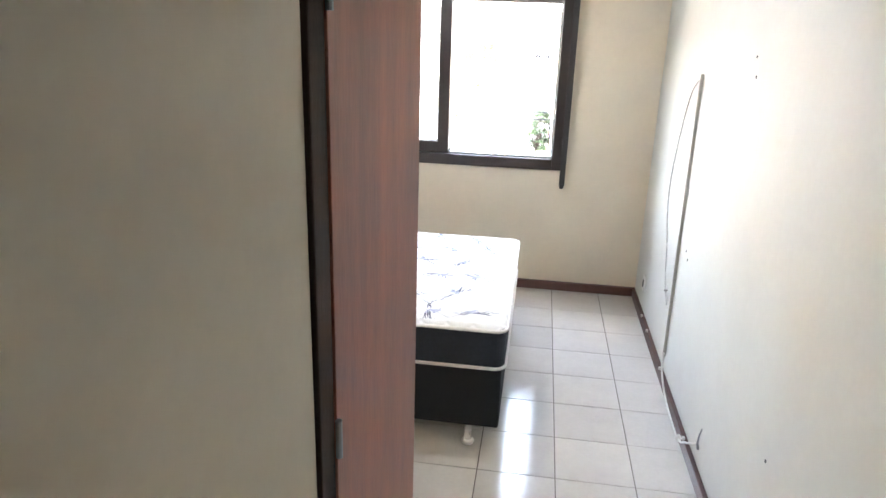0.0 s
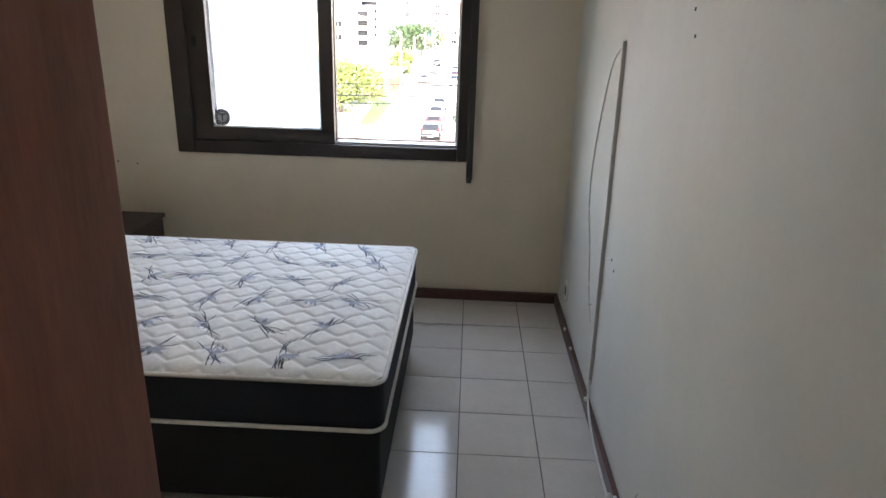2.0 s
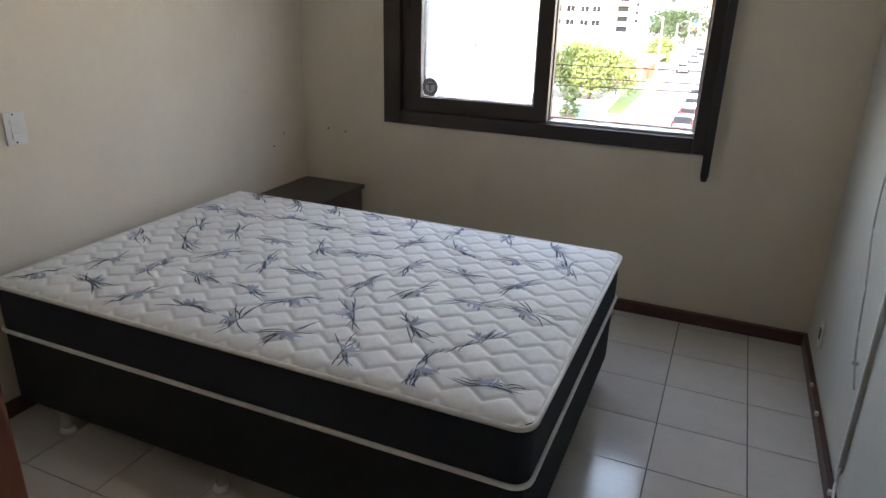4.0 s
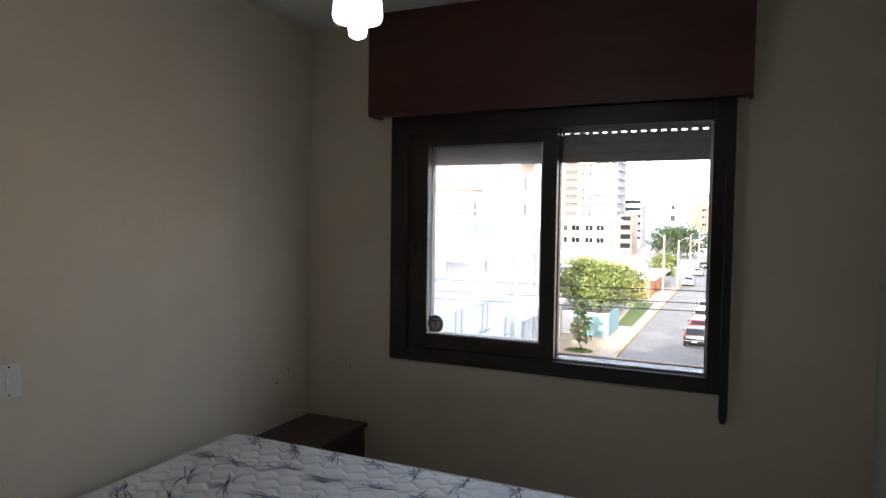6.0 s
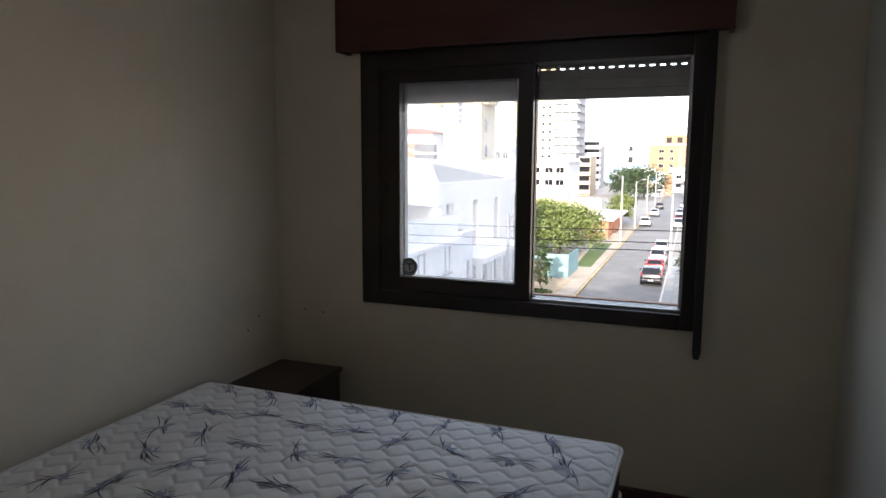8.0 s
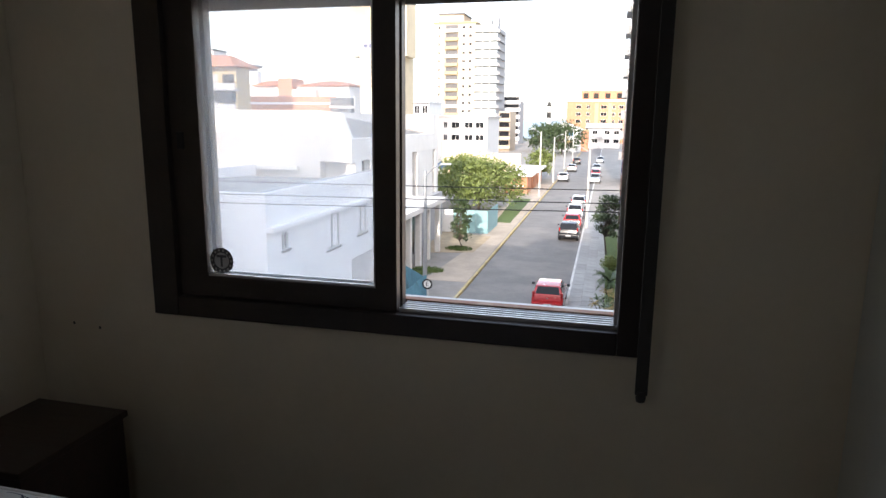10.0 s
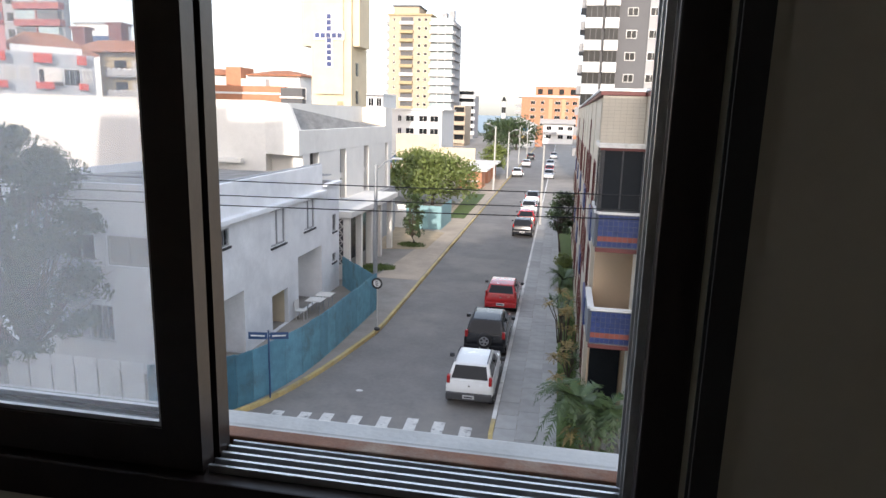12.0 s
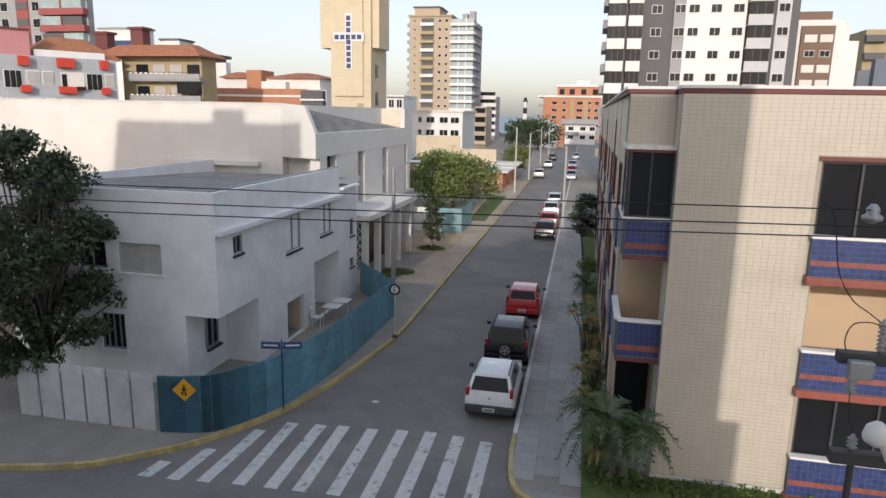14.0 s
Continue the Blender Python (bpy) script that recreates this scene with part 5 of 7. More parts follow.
# corner balconies, closed above, open below
for z0, z1, glazed in ((-2.0, -1.05, True), (-4.85, -3.85, False)):
    bal = part("balcony", boxes((0.2, RX - 0.005, 17.75, 17.87, z0, z1), (0.12, 0.24, 17.88, 20.2, z0, z1), (0.24, RX - 0.005, 17.88, 20.2, z0, z0 + 0.1)), M_BLUEJOINT, rb, "corner balcony")
    part("rail_cap", boxes((0.17, RX - 0.004, 17.72, 17.9, z1 + 0.002, z1 + 0.07), (0.09, 0.27, 17.901, 20.2, z1 + 0.002, z1 + 0.07)), M_WHITE, bal, "white rail cap")
    part("lower_edge", box(0.17, RX - 0.004, 17.72, 17.9, z0 - 0.12, z0 - 0.002), M_MAROON, bal, "maroon edge")
    n = 8
    tw = (RX - 0.215) / n
    for i in range(n):
        for j in range(6):
            za = z0 + 0.04 + j * (z1 - z0 - 0.06) / 6
            part("tile", box(0.21 + i * tw, 0.21 + (i + 1) * tw - 0.012, 17.738, 17.748, za, za + (z1 - z0 - 0.06) / 6 - 0.012), M_REDTILE if j == 1 else M_BLUETILE, bal)
    if glazed:
        fr = part("window", wall_y(0.2, RX - 0.004, 17.78, 17.83, z1 + 0.072, 0.78, [(0.25, 0.72, z1 + 0.12, 0.74), (0.76, RX - 0.05, z1 + 0.12, 0.74)]), M_CLAD, bal)
        for ya in (17.84, 19.0):
            part("post", box(0.13, 0.2, ya, ya + 0.06, z1 + 0.072, 0.78), M_CLAD, fr)
        part("pane", box(0.25, RX - 0.05, 17.80, 17.81, z1 + 0.08, 0.77), M_DARK, fr, "dark glazing")
        part("pane", box(0.155, 0.165, 17.91, 20.1, z1 + 0.08, 0.77), M_DARK, fr, "dark glazing")
        part("hood", box(0.08, RX - 0.004, 17.7, 20.2, 0.79, 0.9), M_SILLW, rb, "weathered white hood", 0.01)
        part("hood_edge", box(0.12, RX - 0.004, 17.72, 17.8, 0.72, 0.788), M_MAROON, bal, "maroon edge")
part("balcony_door", box(0.35, RX - 0.02, 19.85, 19.895, -7.9, -5.2), M_DARK, rb, "dark glazed door")
# wide balconies of the near front
for (x0, x1, zs0, zs1), (b0, b1) in zip(gaps, ((-2.15, -1.2), (-5.08, -4.1), (-8.05, -7.0))):
    bal = part("balcony", box(x0 - 0.05, 8.2, RY - 0.22, RY - 0.05, b0, b1), M_BLUEJOINT, rb, "wide tiled balcony front")
    part("rail_cap", box(x0 - 0.08, 8.2, RY - 0.26, RY - 0.02, b1 + 0.002, b1 + 0.07), M_WHITE, bal, "white rail cap")
    part("lower_edge", box(x0 - 0.1, 8.2, RY - 0.3, RY - 0.003, b0 - 0.2, b0 - 0.002), M_REDTILE, bal, "red-brown tiled edge", 0.01)
    cols, rows = 22, 7
    for i in range(cols):
        for j in range(rows):
            xa = x0 - 0.045 + i * 0.15
            za = b0 + 0.02 + j * (b1 - b0 - 0.03) / rows
            part("tile", box(xa, xa + 0.138, RY - 0.232, RY - 0.2215, za, za + (b1 - b0 - 0.03) / rows - 0.012), M_REDTILE if j == 2 else M_BLUETILE, bal)
    if zs0 > -2 or zs0 < -6:
        w = part("window", wall_y(x0, x1, RY + 0.05, RY + 0.1, zs0, zs1, [(xa + 0.06, xa + w_, zs0 + 0.05, zs1 - 0.06) for xa, w_ in ((x0, 0.9), (x0 + 0.9, 1.0), (x0 + 1.9, 1.1))]), M_CLAD, rb)
        part("pane", box(x0, x1, RY + 0.11, RY + 0.13, zs0, zs1), M_DARK, w, "dark glazing")
    part("lintel", box(x0 - 0.08, 8.2, RY - 0.06, RY - 0.003, zs1 + 0.0, zs1 + 0.1), M_MAROON, rb, "maroon lintel")
part("plinth", box(RX - 0.02, 7.8, RY - 0.03, RY - 0.003, K - 0.05, K + 0.12), M_SILLW, rb, "rough stone plinth")
# wall tiles of the near front: the upper courses one by one, the rest in one mesh
tw, th = 0.168, 0.1
bmt = box(-tw / 2 + 0.0035, tw / 2 - 0.0035, -0.008, 0, -th / 2 + 0.0035, th / 2 - 0.0035)
tm = bpy.data.meshes.new("wall_tile")
bmt.to_mesh(tm)
bmt.free()
tm.materials.append(M_RBTILE)
rv, rf, n_single = [], [], 0
nrow, ncol = int((RT - K) / th), int((7.8 - RX) / tw)
for j in range(nrow - 1, -1, -1):
    for i in range(ncol):
        x, z = RX + tw * (i + 0.5), K + 0.14 + th * (j + 0.5)
        if z > RT - th / 2 or any(h0 - tw / 2 < x < h1 + tw and h2 - 0.02 - th / 2 < z < h3 + 0.12 for h0, h1, h2, h3 in gaps):
            continue
        if n_single < 300:
            n_single += 1
            piece("wall_tile", tm, rb, (x, RY - 0.001, z))
        else:
            a = len(rv)
            c = rb.location
            for yy in (RY - 0.001, RY - 0.009):
                for dx, dz in ((-1, -1), (1, -1), (1, 1), (-1, 1)):
                    rv.append((x + dx * (tw / 2 - 0.0035) - c.x, yy - c.y, z + dz * (th / 2 - 0.0035) - c.z))
            rf += [(a + 4, a + 5, a + 6, a + 7)] + [(a + k, a + (k + 1) % 4, a + 4 + (k + 1) % 4, a + 4 + k) for k in range(4)]
for j in range(13):
    for i in range(7):
        x, z, a, c = 0.12 + tw * (i + 0.5), 0.9 + th * (j + 0.5), len(rv), rb.location
        for yy in (18.399, 18.391):
            for dx, dz in ((-1, -1), (1, -1), (1, 1), (-1, 1)):
                rv.append((x + dx * (tw / 2 - 0.0035) - c.x, yy - c.y, z + dz * (th / 2 - 0.0035) - c.z))
        rf += [(a + 4, a + 5, a + 6, a + 7)] + [(a + k, a + (k + 1) % 4, a + 4 + (k + 1) % 4, a + 4 + k) for k in range(4)]
tagged(raw("wall_tiles", rv, rf, M_RBTILE, rb, "cream wall tiles"), kind="stuff")

# grass strip and paving of the east side
structure("lawn", prism([(-0.52, 15.9), (6, 16.2), (9, 16.2), (9, 17.36), (RX - 0.03, 17.36), (0.1, 18.3), (0.05, 58), (-1.0, 58), (-0.62, 25)], K - 0.02, K + 0.02), M_GRASS, "short green lawn strip", "lawn")
pv = tagged(new("paving"), "grey square paving slabs of the footway", "paving", "", "structure")
sm = bpy.data.meshes.new("slab")
bms = box(-0.335, 0.335, -0.495, 0.495, -0.03, 0.0)
bms.to_mesh(sm)
bms.free()
sm.materials.append(M_SLAB)
y = 16.9
while y < 70:
    for i in range(3):
        piece("slab", sm, pv, (-2.18 + 0.68 * i + lean(y) + (0.02 if y < 30 else 0.0), y + (0.35 if i == 1 else 0), K - 0.0 + rng.uniform(-0.006, 0.0)), -0.009)
    y += 1.0
for i in range(12):
    for j in range(2):
        piece("slab", sm, pv, (-1.6 + 0.68 * i, 15.35 + 0.1 * 0 + j * 0.0 + 0.04, K - 0.004), 0) if j == 0 else None


# ---- plants ----
def leaf_cloud(name, clumps, n, size, material, parent, label="", seed=1, flat=0.5):
    """Many small folded leaves in uneven clumps: (centre, radius) each."""
    r = np.random.RandomState(seed)
    per = max(1, n // len(clumps))
    V, F = [], []
    o = np.array(place(parent))
    for c, rad in clumps:
        d = r.normal(size=(per, 3))
        d /= np.linalg.norm(d, axis=1)[:, None]
        p = np.array(c) - o + d * (np.array(rad) * (1.25 * r.rand(per) ** 0.45)[:, None])
        a = r.normal(size=(per, 3))
        a[:, 2] -= 0.4
        a /= np.linalg.norm(a, axis=1)[:, None]
        b = np.cross(a, d + 0.3 * r.normal(size=(per, 3)))
        b /= np.linalg.norm(b, axis=1)[:, None] + 1e-9
        s = size * (0.6 + 0.8 * r.rand(per))[:, None]
        k = len(V)
        quad = np.stack([p - a * s, p + b * s * flat, p + a * s, p - b * s * flat], axis=1).reshape(-1, 3)
        V.extend(quad.tolist())
        F.extend([(k + 4 * i, k + 4 * i + 1, k + 4 * i + 2, k + 4 * i + 3) for i in range(per)])
    return raw(name, V, F, material, parent, label)


def tree(name, x, y, z0, z_top, spread, label, leafm, n, size, seed, clump=0.34, trunk=0.16, bottom=0.35, nc=42):
    r = random.Random(seed)
    t = thing(name, (x, y, z0), label, "tree")
    h = z_top - z0
    bm = bmesh.new()
    fork = Vector((x + r.uniform(-0.2, 0.2), y, z0 + h * bottom))
    tube([(x, y, z0 - 0.05), (x + r.uniform(-0.1, 0.1), y, z0 + h * bottom * 0.5), fork], trunk, 9, bm, trunk * 0.7)
    clumps = []
    for k in range(nc):
        a, e = r.uniform(0, 6.28), r.uniform(0.05, 1.0)
        rr = spread * math.sqrt(max(0.05, 1 - (e - 0.42) ** 2 * 2.4)) * r.uniform(0.35, 1.0)
        c = Vector((x + rr * math.cos(a), y + rr * math.sin(a), z0 + h * (bottom + (0.95 - bottom) * e)))
        mid = (fork + c) / 2 + Vector((r.uniform(-0.2, 0.2), r.uniform(-0.2, 0.2), 0.1))
        tube([fork, mid, c], trunk * 0.4, 6, bm, 0.015)
        q = spread * clump * r.uniform(0.45, 1.1)
        clumps.append((c, (q, q, q * 0.7)))
    part("trunk", bm, M_BARK, t, "", smooth=True)
    leaf_cloud("crown", clumps, n, size, leafm, t, "uneven leafy crown", seed)
    return t


tree("street_tree", -18.7, 17.9, K, 1.15, 2.7, "dark green broadleaf tree beside the hoarding", M_LEAF, 30000, 0.085, 3, 0.30, 0.17, 0.12, 70)
tree("park_tree", -14.6, 68, K, -2.4, 4.6, "broad light green tree in the park", M_LEAFL, 9000, 0.17, 11, 0.36, 0.2, 0.2)
tree("park_tree", -17.5, 72, K, -2.9, 3.6, "broad light green tree in the park", M_LEAFL, 5000, 0.17, 15, 0.36, 0.2, 0.2)
tree("young_tree", -11.6, 46.2, K, -4.2, 0.75, "slender young tree on the pavement", M_LEAF, 1800, 0.10, 21, 0.45, 0.06, 0.15)
tree("shore_tree", -15, 190, K, 0.2, 6.5, "grey-green tree near the shore", M_LEAF, 3000, 0.35, 5, 0.4, 0.3, 0.2)
tree("shore_tree", -22, 205, K, 0.3, 6.0, "grey-green tree near the shore", M_LEAF, 3000, 0.35, 6, 0.4, 0.3, 0.2)
tree("roadside_tree", -12.2, 108, K, -3.4, 2.4, "small round street tree", M_LEAFL, 2500, 0.2, 8, 0.4, 0.15, 0.3)
tree("garden_tree", -0.55 + lean(48), 47, K, -3.7, 1.05, "dark clipped garden tree by the building", M_LEAF, 3000, 0.09, 31, 0.4, 0.08, 0.3)


def fronds(bm, c, n, length, rise, droop, seed, width=0.05, leaflets=22):
    """Feather leaves that arch out of one heart: a rib with narrow leaflets along both sides."""
    r = random.Random(seed)
    for k in range(n):
        a = 2 * math.pi * k / n + r.uniform(-0.25, 0.25)
        up = rise * r.uniform(0.2, 1.25)
        L = length * r.uniform(0.8, 1.1)
        prev = None
        for i in range(leaflets + 1):
            s = i / leaflets
            rad = L * s * (1 - 0.18 * s)
            z = up * L * s - droop * L * s * s * r.uniform(0.95, 1.05)
            p = Vector((c[0] + rad * math.cos(a), c[1] + rad * math.sin(a), c[2] + z))
            if prev is not None:
                d = (p - prev).normalized()
                side = Vector((-math.sin(a), math.cos(a), 0))
                for sg in (-1, 1):
                    tip = p + (side * sg * 0.85 + d * 0.55 + Vector((0, 0, -0.25 * s))) * (0.30 * math.sin(math.pi * min(1, 0.12 + s * 0.9)) + 0.05) * length / 1.5
                    w = d * width * 0.5
                    bm.faces.new([bm.verts.new(v) for v in (p - w, p + w, tip)])
                u = Vector((0, 0, 0.012))
                bm.faces.new([bm.verts.new(v) for v in (prev - side * 0.012, prev + side * 0.012, p + side * 0.012, p - side * 0.012)])
            prev = p
    return bm


palm = thing("date_palm", (0.42, 17.35, K), "low dark green feather palm on the lawn", "palm")
for hx, hy, hz, sd in ((0.0, 17.05, 1.75, 4), (0.75, 17.0, 1.55, 21)):
    part("trunk", tube([(0.42 + (hx - 0.4) * 0.3, 17.2, K), (0.42 + (hx - 0.4) * 0.7, 17.15, K + hz * 0.6), (hx, hy, K + hz + 0.08)], 0.15, 10, None, 0.11), M_BARK, palm)
    part("crown", fronds(bmesh.new(), (hx, hy, K + hz), 26, 1.5, 1.0, 1.15, sd, 0.075, 22), M_PALM, palm, "arching green fronds")
part("dry_crown", fronds(bmesh.new(), (-0.1, 16.8, K + 1.0), 8, 0.6, 0.35, 0.9, 9, 0.05, 14), M_DRYLEAF, palm, "dry yellow fronds")
cyc = thing("cycad", (-0.45, 37, K), "spiky dark green cycad on the lawn", "shrub")
part("fronds", fronds(bmesh.new(), (-0.45, 37, K + 0.4), 30, 1.3, 1.0, 0.7, 14, 0.07, 18), M_PALM, cyc)
part("trunk", lathe([(0.16, K - 0.02), (0.15, K + 0.45)], (-0.45, 37), 10), M_BARK, cyc)
for k, (x, y, h) in enumerate(((-0.35, 25.2, 1.9), (-0.1, 24.2, 1.5), (-0.55, 27.0, 2.1), (-0.2, 22.8, 1.2), (-0.5, 29.0, 1.7), (-0.15, 20.9, 0.9))):
    yu = thing("dragon_tree", (x, y, K), "thin-stemmed dragon tree with dry tufts", "shrub", "dragon trees")
    r = random.Random(40 + k)
    for i in range(5):
        tip = (x + r.uniform(-0.6, 0.5), y + r.uniform(-0.6, 0.6), K + h * r.uniform(0.55, 1.15))
        stem = part("stem", tube([(x + r.uniform(-0.1, 0.1), y, K - 0.02), (x + (tip[0] - x) * 0.4, y + (tip[1] - y) * 0.4, K + h * 0.5), tip], 0.03, 5, None, 0.018), M_BARK, yu)
        tuft = fronds(bmesh.new(), tip, 18, 0.42, 1.0, 0.7, r.randint(0, 999), 0.045, 6)
        if i % 2:
            part("green_tuft", tuft, M_PALM, stem)
        else:
            part("dry_tuft", tuft, M_DRYLEAF, stem, "dry brownish tuft")
bush = thing("round_bush", (-0.55, 42, K), "small round clipped bush", "shrub")
leaf_cloud("foliage", [((-0.55, 42, K + 0.45), (0.5, 0.5, 0.42)), ((-0.4, 42.2, K + 0.4), (0.45, 0.45, 0.36))], 1600, 0.06, M_LEAFL, bush, "", 3)
part("stem", lathe([(0.05, K - 0.02), (0.04, K + 0.3)], (-0.55, 42), 8), M_BARK, bush)
hedge = thing("hedge", (4.2, 16.9, K), "low uneven ground cover along the tiled wall", "hedge")
r = random.Random(77)
leaf_cloud("foliage", [((-0.2 + 0.26 * k, r.uniform(16.45, 17.2), K + 0.05), (0.32, 0.32, 0.13)) for k in range(30)] + [((r.uniform(-0.4, 0.1), 17.6 + 0.5 * k, K + 0.06), (0.3, 0.35, 0.16)) for k in range(26)], 9000, 0.05, M_GRASS, hedge, "", 5)
for k, (x, y) in enumerate(((-11.7, 46.0), (-12.6, 37.6), (-12.0, 38.4))):
    t = thing("grass_tuft", (x, y, K), "green grass tuft in the bare pavement", "grass", "grass tufts", "stuff")
    leaf_cloud("blades", [((x, y, K + 0.05), (0.9, 0.7, 0.12))], 900, 0.07, M_GRASS, t, "", 60 + k)
structure("verge", prism([(-11.4, 60), (-9.9, 60), (-10.3, 80), (-12.4, 80)], K - 0.02, K + 0.02), M_GRASS, "green grass verge by the park", "lawn")
structure("footway", prism([(-8.95, 36), (-9.35, 70), (-9.6, 100), (-12.6, 100), (-12.3, 70), (-11.0, 48), (-11.6, 36)], K - 0.02, K + 0.006), M_SANDYLIT, "sandy beige concrete footway beside the park, brightened for sun", "pavement")
structure("sand_patch", prism([(-14, 44), (-10.4, 45), (-10.3, 52), (-16, 54)], K - 0.02, K + 0.012), mat("pale_sand", (0.40, 0.31, 0.20), 0.95, var=0.2, scale=1.5, dirt=(0.30, 0.24, 0.16)), "pale sandy earth on the pavement", "sand")


# ---- vehicles ----
def car(name, label, W, L, HT_, paint, lower=None, rails=False, spare=False, roof=None):
    """A hatchback seen mostly from behind: its tail at y = 0, facing +y."""
    c = thing(name, (0, 0, 0), label, "car", "parked cars")
    hw = W / 2
    bm = bmesh.new()
    stations = [(0.0, 0.86, 0.42, 0.70), (0.06, 0.97, 0.30, 0.98), (0.5, 1.0, 0.20, 1.0), (L * 0.55, 1.0, 0.20, 0.98), (L * 0.80, 0.99, 0.20, 0.93), (L * 0.95, 0.92, 0.25, 0.80), (L, 0.74, 0.38, 0.64)]
    ringz = []
    for y, k, zb, zt in stations:
        ringz.append([bm.verts.new(p) for p in ((-hw * k * 0.9, y, zb), (-hw * k, y, zb + (zt - zb) * 0.3), (-hw * k, y, zb + (zt - zb) * 0.7), (-hw * k * 0.93, y, zt), (0, y, zt + 0.02),
                                                (hw * k * 0.93, y, zt), (hw * k, y, zb + (zt - zb) * 0.7), (hw * k, y, zb + (zt - zb) * 0.3), (hw * k * 0.9, y, zb), (0, y, zb))])
    for a, b in zip(ringz, ringz[1:]):
        for i in range(10):
            bm.faces.new((a[i], a[(i + 1) % 10], b[(i + 1) % 10], b[i]))
    bm.faces.new(ringz[0][::-1]), bm.faces.new(ringz[-1])
    body = part("body", bm, paint, c, "", 0.018, smooth=True)
    zb, zr = 0.95, HT_
    base_r, base_f, top_r, top_f = 0.08, L * 0.72, 0.42, L * 0.50
    bw, tw_ = hw * 0.92, hw * 0.74
    P = {"rl": (-bw, base_r, zb), "rr": (bw, base_r, zb), "fl": (-bw, base_f, zb), "fr": (bw, base_f, zb), "trl": (-tw_, top_r, zr - 0.04), "trr": (tw_, top_r, zr - 0.04), "tfl": (-tw_, top_f, zr - 0.03), "tfr": (tw_, top_f, zr - 0.03)}
    bm = bmesh.new()
    v = {k: bm.verts.new(p) for k, p in P.items()}
    m1, m2 = bm.verts.new((-tw_ * 0.97, (top_r + top_f) / 2, zr)), bm.verts.new((tw_ * 0.97, (top_r + top_f) / 2, zr))
    for q in (("rl", "rr", "trr", "trl"), ("fl", "tfl", "tfr", "fr"), ("rl", "fl", "fr", "rr")):
        bm.faces.new([v[k] for k in q])
    bm.faces.new((v["rl"], v["trl"], m1, v["tfl"], v["fl"])), bm.faces.new((v["rr"], v["fr"], v["tfr"], m2, v["trr"]))
    bm.faces.new((v["trl"], v["trr"], m2, m1)), bm.faces.new((m1, m2, v["tfr"], v["tfl"]))
    part("cabin", bm, roof or paint, c, "", 0.035, smooth=True)

    def panel(a, b, d, e, u0, u1, w0, w1, off, t=0.012):
        a, b, d, e = (Vector(P[k]) for k in (a, b, d, e))
        n = (b - a).cross(e - a).normalized()
        f = lambda u, w: (a * (1 - u) + b * u) * (1 - w) + (e * (1 - u) + d * u) * w
        bm = bmesh.new()
        lo = [bm.verts.new(f(u, w) + n * off) for u, w in ((u0, w0), (u1, w0), (u1, w1), (u0, w1))]
        hi = [bm.verts.new(x.co + n * t) for x in lo]
        bm.faces.new(lo[::-1]), bm.faces.new(hi)
        for i in range(4):
            bm.faces.new((lo[i], lo[(i + 1) % 4], hi[(i + 1) % 4], hi[i]))
        return bm
    part("rear_window", panel("rl", "rr", "trr", "trl", 0.08, 0.92, 0.14, 0.88, 0.002), M_DARK, c, "dark rear window")
    part("windscreen", panel("fr", "fl", "tfl", "tfr", 0.06, 0.94, 0.1, 0.92, 0.002), M_DARK, c, "dark windscreen")
    for s, q in (("l", ("fl", "rl", "trl", "tfl")), ("r", ("rr", "fr", "tfr", "trr"))):
        for u0, u1 in ((0.10, 0.47), (0.52, 0.86)):
            part("side_window", panel(*q, u0, u1, 0.14, 0.86, 0.004), M_DARK, c, "dark side window")
    for s in (-1, 1):
        part("tail_light", box(min(s * hw * 0.80, s * hw * 0.935), max(s * hw * 0.80, s * hw * 0.935), 0.03, 0.2, 0.86, 1.14), M_TAIL, c, "red tail lamp", 0.02)
        part("mirror", box(min(s * (hw + 0.02), s * (hw + 0.2)), max(s * (hw + 0.02), s * (hw + 0.2)), base_f - 0.62, base_f - 0.5, 0.98, 1.12), lower or M_CLAD, c, "", 0.03)
        part("headlight", box(min(s * hw * 0.5, s * hw * 0.85), max(s * hw * 0.5, s * hw * 0.85), L - 0.1, L - 0.01, 0.60, 0.75), M_PLASTIC, c, "", 0.02)
        if rails:
            part("roof_rail", tube([(s * tw_ * 0.92, top_r + 0.05, zr - 0.02), (s * tw_ * 0.92, top_r + 0.2, zr + 0.05), (s * tw_ * 0.92, top_f - 0.2, zr + 0.05), (s * tw_ * 0.92, top_f - 0.02, zr - 0.02)], 0.02, 6), M_CLAD, c, "dark roof rail")
        for y in (0.62, L - 0.72):
            x0 = s * (hw - 0.10)
            wh = part("wheel", turned_x(lathe([(0.10, -0.095), (0.285, -0.095), (0.305, -0.06), (0.305, 0.06), (0.285, 0.095), (0.10, 0.095)], (0, 0), 22), (x0, y, 0.305)), M_BLACK, c, "black tyre", smooth=False)
            part("rim", turned_x(lathe([(0.19, -0.1), (0.19, 0.1)], (0, 0), 16), (x0, y, 0.305)), M_ALU, wh, "alloy rim")
    part("rear_bumper", box(-hw * 0.95, hw * 0.95, -0.09, 0.1, 0.32, 0.58), lower or paint, c, "", 0.05)
    part("front_bumper", box(-hw * 0.8, hw * 0.8, L - 0.1, L + 0.05, 0.30, 0.55), lower or paint, c, "", 0.05)
    pl = part("number_plate", box(-0.2, 0.2, -0.105, -0.095, 0.42 if not lower else 0.40, 0.55 if not lower else 0.53), M_PLATE, c, "grey number plate")
    part("lettering_bar", box(-0.15, 0.15, -0.109, -0.1055, 0.455 if not lower else 0.435, 0.505 if not lower else 0.485), M_CLAD, pl)
